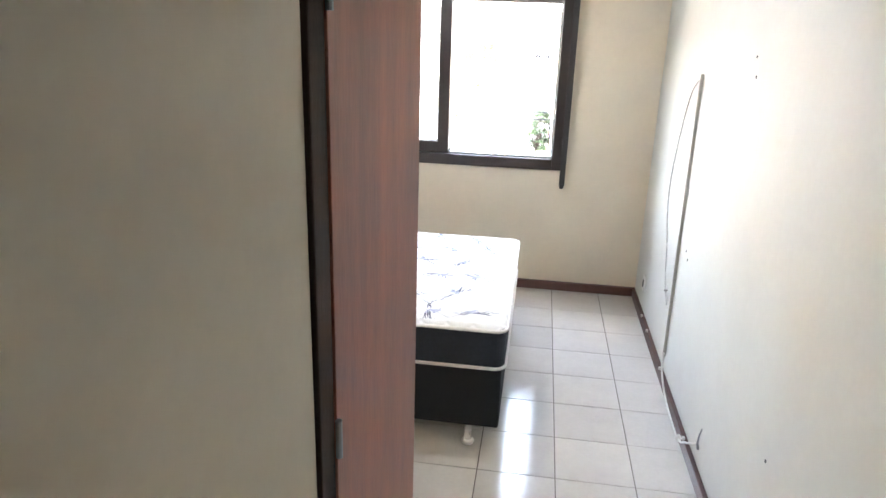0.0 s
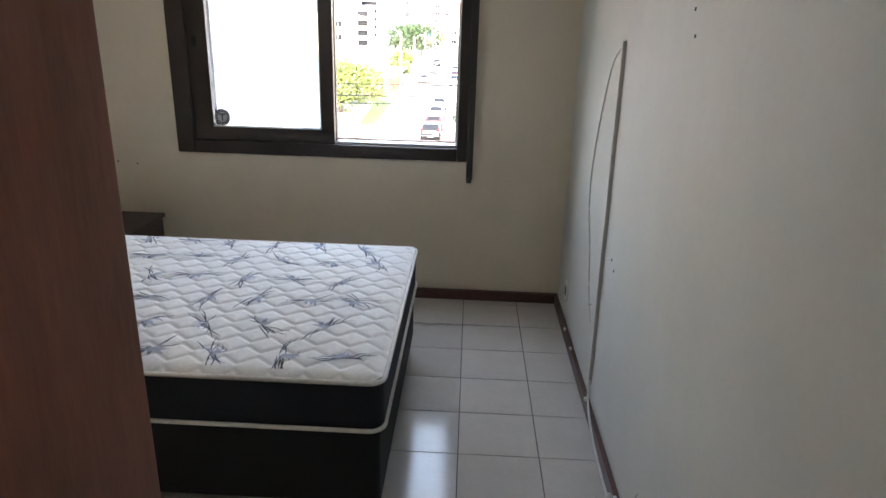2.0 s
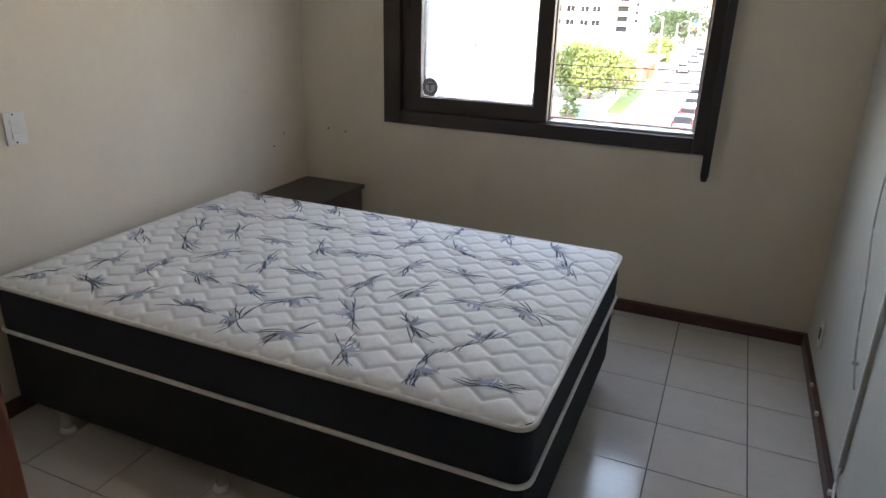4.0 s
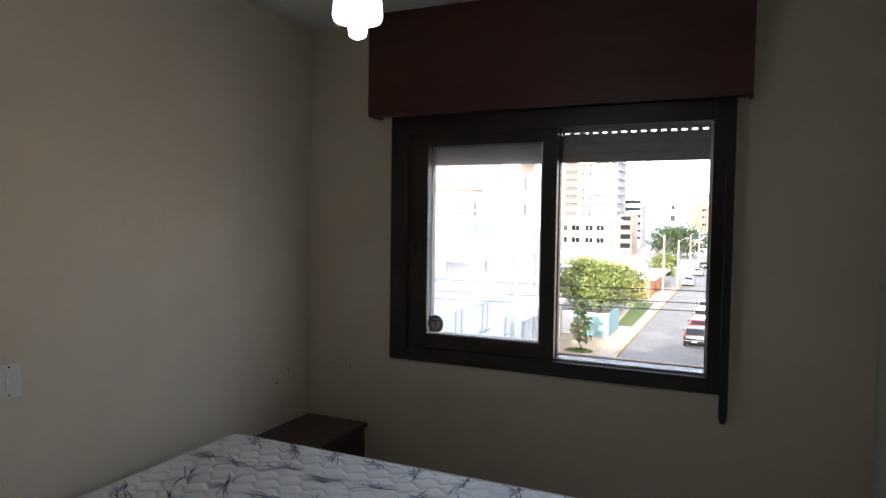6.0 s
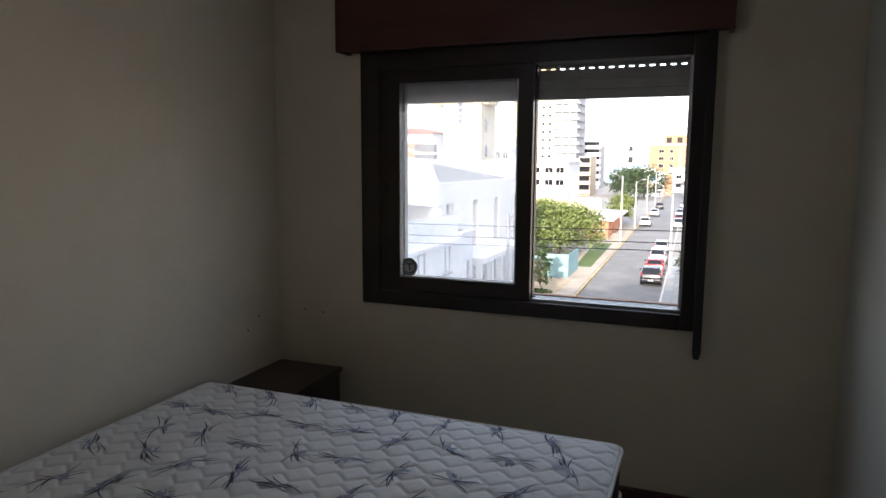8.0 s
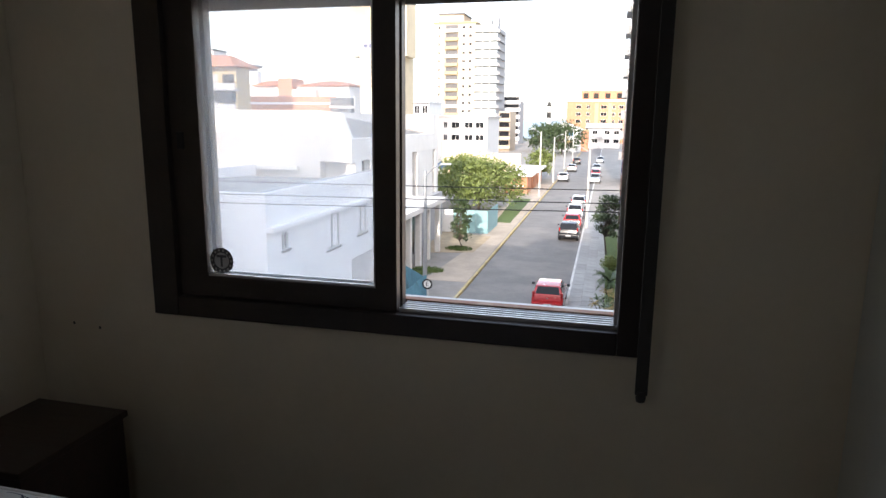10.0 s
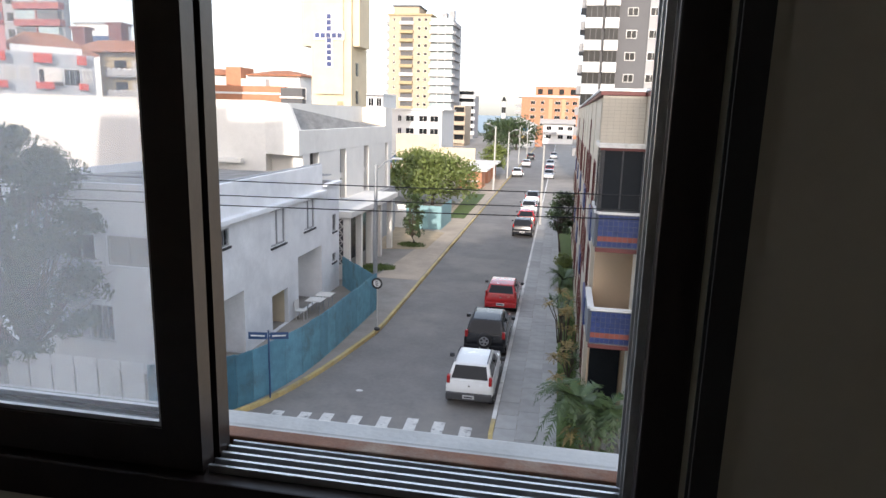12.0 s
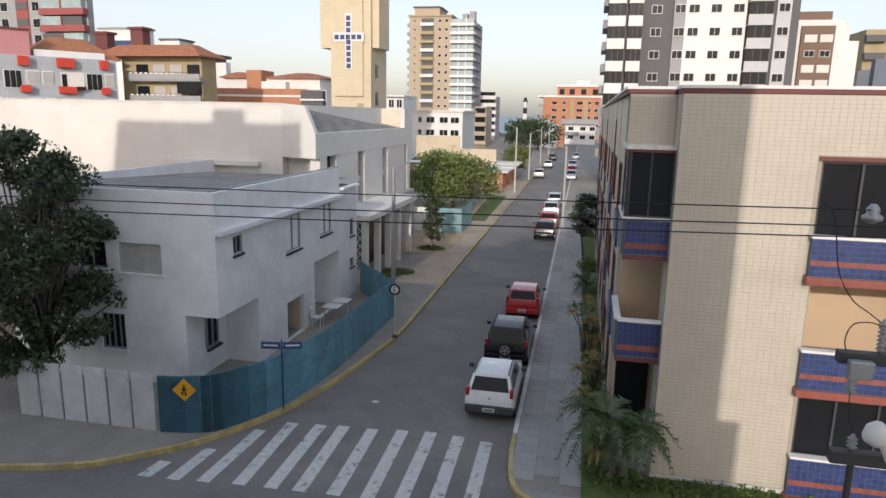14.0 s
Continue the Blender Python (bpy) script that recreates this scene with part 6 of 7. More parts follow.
    part("badge", lathe([(0.035, -0.004), (0.035, 0.004)], (0, 0), 12), M_CHROME, c).matrix_basis = Matrix.Translation((0, -0.0, 0.82)) @ Matrix.Rotation(radians(90), 4, "X")
    if lower:
        part("cladding", boxes((-hw - 0.012, -hw + 0.03, 0.3, L * 0.9, 0.24, 0.42), (hw - 0.03, hw + 0.012, 0.3, L * 0.9, 0.24, 0.42)), lower, c, "dark plastic cladding", 0.01)
    if spare:
        sp = part("spare_wheel", turned_z(lathe([(0.06, -0.09), (0.28, -0.09), (0.31, -0.05), (0.31, 0.06), (0.26, 0.09), (0.06, 0.09)], (0, 0), 26), (0.0, -0.12, 0.80)), M_BLACK, c, "spare wheel on the tailgate")
        part("spare_rim", turned_z(lathe([(0.07, 0.088), (0.2, 0.1), (0.2, 0.092)], (0, 0), 18), (0.0, -0.125, 0.80)), M_ALU, sp, "alloy rim")
        for k in range(5):
            a = 2 * math.pi * k / 5 + 0.3
            part("spoke_gap", turned_z(lathe([(0.045, 0.101), (0.045, 0.104)], (0.12 * math.cos(a), 0.12 * math.sin(a)), 10), (0.0, -0.125, 0.80)), M_BLACK, sp)
    return c


def turned_x(bm, at):
    bmesh.ops.rotate(bm, verts=bm.verts[:], cent=(0, 0, 0), matrix=Matrix.Rotation(radians(90), 3, "Y"))
    bmesh.ops.translate(bm, verts=bm.verts[:], vec=at)
    return bm


def turned_z(bm, at):
    bmesh.ops.rotate(bm, verts=bm.verts[:], cent=(0, 0, 0), matrix=Matrix.Rotation(radians(90), 3, "X"))
    bmesh.ops.translate(bm, verts=bm.verts[:], vec=at)
    return bm


def park(c, x, y, rz=0.5):
    c.matrix_basis = pose(x, y, G, 0, 0, rz)
    return c


park(car("hatchback", "white hatchback with dark cladding parked at the kerb", 1.66, 3.9, 1.52, M_CARW, M_CLAD, rails=True), -3.55, 19.85)
park(car("compact_suv", "black compact suv with a spare wheel on its tailgate", 1.77, 4.1, 1.58, M_CARB, M_CARB, rails=True, spare=True), -3.62, 24.75)
red = park(car("hatchback", "red hatchback parked at the kerb", 1.68, 3.9, 1.45, M_CARR), -3.6, 31.2)
far_b = park(car("hatchback", "black hatchback parked farther down the street", 1.7, 3.9, 1.5, M_CARB), -3.95, 52.6)
copy_thing(red, pose(-4.0, 58.2, G, 0, 0, 0.5))
sil = park(car("hatchback", "silver-white hatchback parked farther down the street", 1.72, 4.0, 1.5, M_CARS), -4.15, 65.2)
for x, y, rz in ((-4.2, 73.0, 0.5), (-8.4, 106.3, 0.5), (-3.3, 108.4, 180), (-8.3, 128, 0.5), (-3.7, 132, 180), (-3.6, 160, 180)):
    copy_thing(sil, pose(x, y, G, 0, 0, rz))
copy_thing(red, pose(-3.5, 118.5, G, 0, 0, 180))
copy_thing(far_b, pose(-8.6, 150, G, 0, 0, 0.5))


# ---- farther buildings ----
def hip(x0, x1, y0, y1, z, rise):
    """A low hipped roof with a short eaves edge."""
    bm = bmesh.new()
    e = min(x1 - x0, y1 - y0) * 0.38
    low = [bm.verts.new((x, y, z)) for x, y in ((x0, y0), (x1, y0), (x1, y1), (x0, y1))]
    eave = [bm.verts.new((v.co.x, v.co.y, z + 0.14)) for v in low]
    top = [bm.verts.new((x, y, z + rise)) for x, y in ((x0 + e, y0 + e), (x1 - e, y0 + e), (x1 - e, y1 - e), (x0 + e, y1 - e))]
    bm.faces.new(low[::-1]), bm.faces.new(top)
    for a, b in ((low, eave), (eave, top)):
        for i in range(4):
            bm.faces.new((a[i], a[(i + 1) % 4], b[(i + 1) % 4], b[i]))
    return bm


def block(name, label, x0, x1, y0, y1, z1, wallm, floors, cols, zf, wf=0.55, hf=0.5, side=None, side_cols=4, balcony=None, roofm=None, glassm=None, band=None, over=0.0):
    """A building of several storeys; its windows are set on its front (-y) and, where seen, on one flank."""
    b = thing(name, ((x0 + x1) / 2, (y0 + y1) / 2, K), label, "building")
    part("wall", box(x0, x1, y0, y1, K - 0.1, z1), wallm, b)
    part("roof", box(x0 - 0.15 - over, x1 + 0.15 + over, y0 - 0.15 - over, y1 + 0.15, z1 + 0.002, z1 + 0.35), roofm or wallm, b, "", 0.03)
    fh = (z1 - zf) / floors
    cw_ = (x1 - x0) / cols
    me = None
    for k in range(floors):
        z = zf + fh * k + fh * (1 - hf) * 0.6
        for i in range(cols):
            xa = x0 + cw_ * (i + 0.5 - wf / 2)
            if me is None:
                w = part("window", boxes((xa - 0.08, xa + cw_ * wf + 0.08, y0 - 0.10, y0 - 0.002, z - 0.1, z), (xa - 0.08, xa + cw_ * wf + 0.08, y0 - 0.10, y0 - 0.002, z + fh * hf, z + fh * hf + 0.08),
                                         (xa - 0.08, xa, y0 - 0.1, y0 - 0.002, z, z + fh * hf), (xa + cw_ * wf, xa + cw_ * wf + 0.08, y0 - 0.1, y0 - 0.002, z, z + fh * hf), (xa + cw_ * wf / 2 - 0.04, xa + cw_ * wf / 2 + 0.04, y0 - 0.1, y0 - 0.002, z, z + fh * hf)), M_WHITE, b)
                p = part("pane", box(xa, xa + cw_ * wf, y0 - 0.05, y0 - 0.003, z, z + fh * hf), glassm or M_DARK, w)
                me, at = (w.data, p.data), Vector((xa, 0, z))
            else:
                w = new("window", me[0])
                w.parent, w.location = b, Vector((xa - at.x, 0, z - at.z))
                p = new("pane", me[1])
                p.parent = w
    if side:
        xs_ = x1 if side > 0 else x0
        sw_ = (y1 - y0) / side_cols
        for k in range(floors):
            z = zf + fh * k + fh * (1 - hf) * 0.6
            for i in range(side_cols):
                ya = y0 + sw_ * (i + 0.5 - wf / 2)
                part("window", box(min(xs_, xs_ + side * 0.06), max(xs_, xs_ + side * 0.06), ya, ya + sw_ * wf, z, z + fh * hf), glassm or M_DARK, b)
    if balcony:
        bmat, cols_b, depth = balcony
        for k in range(floors):
            z = zf + fh * k
            for (xa, xb) in cols_b:
                bl = part("balcony", box(xa, xb, y0 - depth, y0 - 0.105, z - 0.12, z + 0.12), bmat, b)
                part("parapet", box(xa, xb, y0 - depth, y0 - depth + 0.12, z + 0.125, z + fh * 0.36), bmat, bl)
    if band:
        for k in range(floors + 1):
            part("band", box(x0 - 0.05, x1 + 0.05, y0 - 0.11, y0 - 0.103, zf + fh * k - 0.25, zf + fh * k + 0.1), band, b)
    return b


def slab(name, parent, material, x0, x1, y0, y1, z0, z1, label=""):
    return part(name, box(x0, x1, y0, y1, z0, z1), material, parent, label)


def casement(parent, x, z, w, h, y, glassm=None, leaves=2):
    """A white-framed window that stands a little proud of a far front."""
    f = slab("window", parent, M_WHITE, x - w / 2, x + w / 2, y - 0.10, y - 0.002, z - h / 2, z + h / 2)
    lw = (w - 0.1) / leaves
    for k in range(leaves):
        xa = x - w / 2 + 0.08 + k * lw
        slab("pane", f, glassm or M_DARK, xa, xa + lw - 0.06, y - 0.14, y - 0.102, z - h / 2 + 0.08, z + h / 2 - 0.08)
    return f


# tan tower: loggias up its middle, glazed balconies round its street corner
tb = thing("apartment_tower", (-54, 245, K), "tall tan apartment tower with stacked balconies", "building")
slab("wall", tb, M_TAN, -65.2, -50.0, 235, 255, K - 0.1, 34.7)
slab("corner_wall", tb, M_GREYM, -49.99, -42.4, 236, 255, K - 0.1, 33.6, "blue grey corner")
slab("roof", tb, M_OCHRE, -65.6, -49.6, 234.6, 255.4, 34.703, 35.3)
slab("penthouse", tb, M_TAN, -64.2, -55, 238, 250, 35.303, 38.1)
slab("penthouse_roof", tb, M_GREYD, -64.6, -54.6, 237.6, 250.4, 38.103, 38.6)
for x in (-47.2, -44.6):
    slab("water_tank", tb, M_GREYM, x, x + 1.9, 240, 243, 33.603, 36.4 + (x + 47) * 0.3)
for k in range(13):
    z = -3.2 + 2.9 * k
    slab("balcony", tb, M_OCHRE if k % 3 else M_WHITE, -61.0, -56.2, 233.8, 234.99, z, z + 1.05, "brown balcony front")
    # flat dark sheet above each balcony front, painted as the loggia's shade
    slab("loggia", tb, M_GREYD, -60.8, -56.4, 234.9, 234.996, z + 1.08, z + 2.55, "shaded loggia")
    for x in (-63.2, -54.2, -51.8):
        casement(tb, x, z + 1.7, 1.1 if x > -60 else 0.7, 1.0, 235, leaves=1)
    slab("side_balcony", tb, M_GREYM, -66.3, -65.21, 236, 240, z, z + 1.1)
    slab("corner_balcony", tb, M_WHITE, -50.4, -42.0, 234.6, 235.99, z, z + 0.95, "pale balcony front")
    slab("balcony_glazing", tb, M_PALEGLASS, -50.1, -42.3, 235.0, 235.98, z + 1.0, z + 2.35, "blue green balcony glazing")
    # grey where the corner fronts are white: the east side's shade as colour
    slab("flank_balcony", tb, M_GREYM, -42.39, -41.6, 237, 250, z, z + 1.0)
    for x in (-47.4, -44.8):
        slab("balcony_post", tb, M_WHITE, x - 0.12, x + 0.12, 234.7, 235.0, z + 0.96, z + 2.85)

vi = thing("white_villa", (-26, 116, K), "white low building with dark windows behind the park", "building")
slab("wall", vi, M_WHITE, -30.4, -21.7, 110, 122, K - 0.1, 1.9)
slab("roof", vi, M_WHITE, -30.7, -21.4, 109.7, 122.3, 1.903, 2.15)
for z in (0.55, -1.55):
    for x, w in ((-29.0, 0.7), (-27.2, 1.5), (-24.9, 1.5), (-23.0, 1.5)):
        casement(vi, x, z, w, 1.05, 110)
gw = thing("garden_wall", (-20, 100, K), "cream garden wall of the park", "wall")
part("wall", box(-27, -20.2, 100, 100.4, K - 0.1, -1.75), M_TOWERC, gw, "", 0.03)
part("low_wall", box(-20.19, -14.5, 100, 100.4, K - 0.1, -3.6), M_TOWERC, gw, "", 0.03)

sb = thing("shore_block", (-41, 268, K), "white apartment block with long balconies by the shore", "building")
slab("wall", sb, M_GREYM, -45.5, -37.6, 261, 276, K - 0.1, 8.6)
slab("stair_head", sb, M_WHITE, -42, -38.5, 263, 270, 8.603, 10.3)
for k in range(6):
    slab("balcony", sb, M_WHITE, -46.0, -37.0, 259.6, 260.99, -6.6 + 2.8 * k, -5.2 + 2.8 * k, "long white balcony front")
    slab("glazing", sb, M_DARK, -45.4, -37.7, 260.9, 260.996, -5.15 + 2.8 * k, -3.85 + 2.8 * k)
sb2 = thing("shore_block", (-33, 208, K), "tan apartment block near the shore", "building")
slab("wall", sb2, M_TAN, -35.2, -31.8, 201, 214, K - 0.1, 3.9)
for k in range(4):
    slab("balcony", sb2, M_TAN, -35.4, -31.5, 199.8, 200.99, -7.4 + 2.75 * k, -6.3 + 2.75 * k, "tan balcony front")
    slab("glazing", sb2, M_DARK, -35.0, -32.0, 200.9, 200.996, -6.25 + 2.75 * k, -4.8 + 2.75 * k)

# the street's end: orange block, grey house, mural house, lighthouse
ob = thing("orange_brick_building", (-10, 310, K), "orange brick apartment building with a set-back white top floor", "building")
slab("wall", ob, M_ORANGE, -21.6, 3.2, 300, 320, K - 0.1, 9.6)
slab("cornice", ob, M_WHITE, -24.2, 3.4, 299.6, 320, 9.603, 10.3, "white cornice")
slab("top_floor", ob, M_ORANGE, -15.8, 3.0, 303, 318, 10.303, 14.2)
slab("top_roof", ob, M_WHITE, -16.4, 3.4, 302.4, 318.6, 14.203, 15.1, "white roof edge")
slab("stair_head", ob, M_WHITE, -7.5, -2.0, 305, 312, 15.103, 17.0)
for x in (-14.9, -10.5, -5.5, -0.5):
    slab("terrace_window", ob, M_DARK, x, x + 2.2, 302.8, 302.99, 10.9, 13.2)
for k in range(5):
    z = 7.2 - 3.1 * k
    for x, w in ((-16.6, 2.2), (-12.4, 1.6), (-5.8, 2.6), (-1.6, 1.2), (1.6, 2.0)):
        casement(ob, x, z, w, 1.5, 300)
    for x in (-9.6, -3.9):
        slab("plaster_stripe", ob, M_OCHRE, x, x + 1.5, 299.85, 299.995, z - 1.5, z + 1.6)
    slab("balcony", ob, M_GREYM, -24.2, -21.61, 299.0, 304, z - 1.9, z - 0.7, "grey corner balcony")
gs = thing("grey_shop", (-4.5, 248, K), "grey and white low house at the street's end", "building")
slab("wall", gs, M_WHITE, -9.8, 1.2, 241, 256, K - 0.1, -1.2)
slab("roof", gs, M_GREYM, -10.6, 1.8, 239.6, 257, -1.197, 0.4, "grey roof slab")
for z in (-2.7, -5.7):
    for x in (-7.4, -3.2, 0.0):
        casement(gs, x, z, 1.9, 1.4, 241)
slab("gallery", gs, M_GREYM, -9.9, -4.6, 239.9, 240.99, -4.9, -3.9)
ort = thing("orange_shed", (-10, 219, K), "narrow orange wall beside the painted house", "building")
slab("wall", ort, M_ORANGE, -11.3, -8.7, 215.8, 222, K - 0.1, -1.75)
slab("coping", ort, M_OCHRE, -11.4, -8.6, 215.7, 222.1, -1.747, -1.5)
mural = thing("painted_gable_house", (-15.5, 205, K), "white gabled house with a blue and yellow mural", "house")
slab("wall", mural, M_WHITE, -20.2, -10.9, 205, 215, K - 0.1, -1.45)
bm = bmesh.new()
pts = [(-21.0, -1.45), (-15.6, 0.9), (-10.2, -1.45)]
lo, hi = [bm.verts.new((x, 204.6, z)) for x, z in pts], [bm.verts.new((x, 215.4, z)) for x, z in pts]
bm.faces.new(lo), bm.faces.new(hi[::-1])
for i in range(3):
    bm.faces.new((lo[i], hi[i], hi[(i + 1) % 3], lo[(i + 1) % 3]))
part("roof", bm, M_WHITE, mural)
for x0, x1, z0, z1, m_ in ((-20.0, -18.2, -3.4, -2.2, M_KERBY), (-17.9, -16.2, -3.0, -1.7, M_BLUEPAINT), (-14.3, -12.6, -3.2, -1.9, M_BLUEPAINT), (-16.0, -14.6, -4.2, -2.6, M_KERBY), (-15.4, -13.2, -5.6, -4.5, M_KERBY), (-18.9, -17.2, -5.0, -4.0, M_TEAL)):
    slab("mural_patch", mural, m_, x0, x1, 204.9, 204.997, z0, z1)
lh = thing("lighthouse", (-29.5, 300, K), "black and white banded lighthouse by the sea", "lighthouse")
for k in range(6):
    part("band", lathe([(1.0 - 0.03 * k, K + 2.6 * k), (0.98 - 0.03 * k, K + 2.6 * k + 2.59)], (-29.5, 300), 16), M_WHITE if k % 2 else M_BLACKP, lh)
part("lantern", lathe([(1.25, K + 15.6), (1.25, K + 15.9), (0.7, K + 15.92), (0.7, K + 17.0), (0.1, K + 17.6)], (-29.5, 300), 14), M_BLACKP, lh)

# behind the church: orange terrace with white attics
ol = thing("orange_terrace", (-46, 94, K), "orange brick and white apartment terrace with tiled attics", "building")
slab("wall", ol, M_ORANGE, -55.5, -40.0, 88, 100, K - 0.1, 4.6)
slab("end_wall", ol, M_WHITE, -39.99, -37.1, 88.6, 91.5, K - 0.1, 4.5, "white end wall")
for z in (1.35, 3.45):
    slab("string_course", ol, M_WHITE, -55.6, -40.0, 87.9, 87.996, z, z + 0.28, "white band")
for k in range(2):
    slab("glazed_balcony", ol, M_GREYD, -40.4, -37.2, 87.4, 88.59, 1.7 + 1.5 * k, 2.9 + 1.5 * k, "dark glazed balcony")
    slab("balcony_rail", ol, M_WHITE, -40.5, -37.0, 87.3, 87.39, 1.5 + 1.5 * k, 1.75 + 1.5 * k)
slab("attic", ol, M_WHITE, -53.6, -49.5, 90, 99, 4.603, 6.1)
slab("attic", ol, M_WHITE, -46.8, -38.6, 90, 99, 4.603, 6.1)
slab("stair_head", ol, M_ORANGE, -49.4, -47.1, 89, 93, 4.603, 7.2)
part("attic_roof", hip(-54, -49.45, 89.4, 99.4, 6.103, 0.9), M_ROOFT, ol, "clay tiled roof")
part("attic_roof", hip(-46.5, -38.2, 89.4, 99.4, 6.103, 0.9), M_ROOFT, ol, "clay tiled roof")
slab("dormer", ol, M_WHITE, -46.9, -43.2, 88.6, 89.99, 4.603, 5.6, "white terrace wall")
wf = block("white_far_block", "white and grey low block", -41, -36.2, 125, 135, 4.6, M_WHITE, 3, 3, -4, 0.6, 0.5, band=M_GREYD)
pf = block("pale_far_block", "pale pinkish apartment block far behind the terrace", -55, -49, 130, 140, 7.2, M_CHURCH, 4, 4, -4, 0.5, 0.45)

# ochre building with long grey balconies and a hipped clay roof
br = thing("ochre_balcony_building", (-51, 78, K), "ochre building with long grey balconies and a tiled roof", "building")
slab("wall", br, M_OCHRE, -57.2, -46.4, 72.9, 76.0, K - 0.1, 7.6)
part("roof", hip(-60.0, -45.6, 71.2, 77.2, 7.603, 1.5), M_ROOFT, br, "clay tiled roof")
for z, zr in ((4.75, 5.8), (2.2, 3.3), (-0.4, 0.7)):
    bal = slab("balcony", br, M_GREYM, -55.5, -45.9, 71.6, 72.89, z, z + 0.2, "long grey balcony")
    slab("parapet", bal, M_GREYM, -55.5, -45.9, 71.5, 71.7, z + 0.203, zr - 0.2)
    slab("rail", bal, M_JAMB, -55.5, -45.9, 71.55, 71.65, zr - 0.05, zr, "dark wooden rail")
    for k in range(9):
        slab("rail_post", bal, M_WHITE, -55.3 + k * 0.7, -54.95 + k * 0.7, 71.56, 71.64, zr - 0.2, zr - 0.052)
    for k in range(4):
        slab("glass_door", br, M_DARK if k in (0, 3) else M_SHUT, -55.2 + k * 2.3, -53.6 + k * 2.3, 72.8, 72.896, z + 0.25, z + 2.0)
slab("end_glazing", br, M_DARK, -49.2, -46.5, 71.9, 72.79, 3.35, 4.7, "dark glazed balcony end")
for x in (-61.2, -56.2):
    slab("chimney", br, M_MAROON, x, x + 1.7, 73.5, 74.9, 7.9, 10.9 if x > -60 else 10.4)
    slab("chimney_cap", br, M_MAROON, x - 0.25, x + 1.95, 73.3, 75.1, 10.903 if x > -60 else 10.403, 11.2 if x > -60 else 10.7)

# grey building with red balcony boxes, turned to the side street
wr = thing("red_balcony_building", (0, 0, 0), "pale grey building with small red balcony boxes", "building")
slab("wall", wr, M_PALEGREY, -2.0, 11.4, 0, 10, K - 0.1, 6.9)
for z in (3.5, 0.6):
    for x0, x1, blind in ((-1.9, -0.2, True), (0.15, 1.75, False), (2.25, 3.4, True), (3.75, 4.75, True), (8.1, 9.75, False), (10.1, 11.0, True)):
        h = 1.75 if not blind else 1.3
        w = slab("window", wr, M_WHITE, x0 - 0.06, x1 + 0.06, -0.08, -0.002, z + (0.0 if not blind else 0.45) - 0.06, z + h + 0.5 * blind + 0.06)
        if blind:
            for k in range(6):
                slab("slat", w, M_SHUT, x0, x1, -0.115, -0.082, z + 0.45 + k * 0.22, z + 0.65 + k * 0.22)
        else:
            for k in range(3):
                xa = x0 + (x1 - x0) * k / 3
                slab("pane", w, M_DARK, xa + 0.03, xa + (x1 - x0) / 3 - 0.03, -0.115, -0.082, z, z + h)
    slab("recess", wr, M_CHURCH, 5.5, 7.85, -0.06, -0.002, z - 0.1, z + 1.85, "pale balcony recess")
    slab("recess_door", wr, M_DARK, 5.6, 6.1, -0.09, -0.062, z - 0.1, z + 1.6)
    slab("balcony_rail", wr, M_JAMB, 6.9, 7.9, -0.5, -0.4, z - 0.1, z + 0.3)
for z, d in ((5.8, 1.0), (3.0, 0.75), (0.2, 0.75)):
    for x0, x1 in ((1.5, 2.5), (5.2, 6.9), (9.55, 10.4)):
        part("red_box", box(x0, x1, -0.7, -0.003, z, z + d), M_RED, wr, "red balcony box", 0.04)
slab("parapet_wall", wr, M_WHITE, 3.4, 10.6, 1.4, 1.6, 6.903, 7.7)
part("roof", hip(2.6, 12.5, 1.7, 10, 7.0, 2.4), M_ROOFT, wr, "clay tiled roof")
slab("pink_tank", wr, M_PINK, 0.2, 3.0, 1.0, 3.6, 6.903, 9.5)
slab("tank_cap", wr, M_MAROON, 0.1, 3.1, 0.9, 3.7, 9.503, 9.75)
slab("pink_tank", wr, M_PINK, -2.0, 0.0, 1.4, 3.6, 6.903, 9.2)
wr.matrix_basis = pose(-61.8, 60, 0, 0, 0, 54.5)

rt = thing("red_tower", (-100, 118, K), "tall grey apartment tower with red balcony bands", "building")
slab("wall", rt, M_GREYM, -116, -92.2, 110, 111.5, K - 0.1, 32)
slab("red_strip", rt, M_REDPAINT, -107.6, -104.9, 109.8, 109.996, K, 32, "red facade strip")
for k in range(11):
    z = -2.6 + 2.95 * k
    slab("red_band", rt, M_REDPAINT, -101.6, -92.0, 108.6, 109.99, z, z + 1.15, "red balcony band")
    for x in (-101.3, -96.8):
        slab("glazing", rt, M_PALEGLASS if (k + int(x)) % 3 else M_GREYD, x, x + 4.2, 108.9, 109.98, z + 1.18, z + 2.7, "pale balcony glazing")
    slab("pier", rt, M_REDPAINT, -97.05, -96.82, 108.7, 109.99, z + 1.18, z + 2.7)
    slab("strip_glazing", rt, M_GREYD, -107.5, -105.0, 109.7, 109.797, z + 1.2, z + 2.5)
    for x in (-110.3, -103.3):
        casement(rt, x, z + 1.7, 1.6, 1.7, 110)

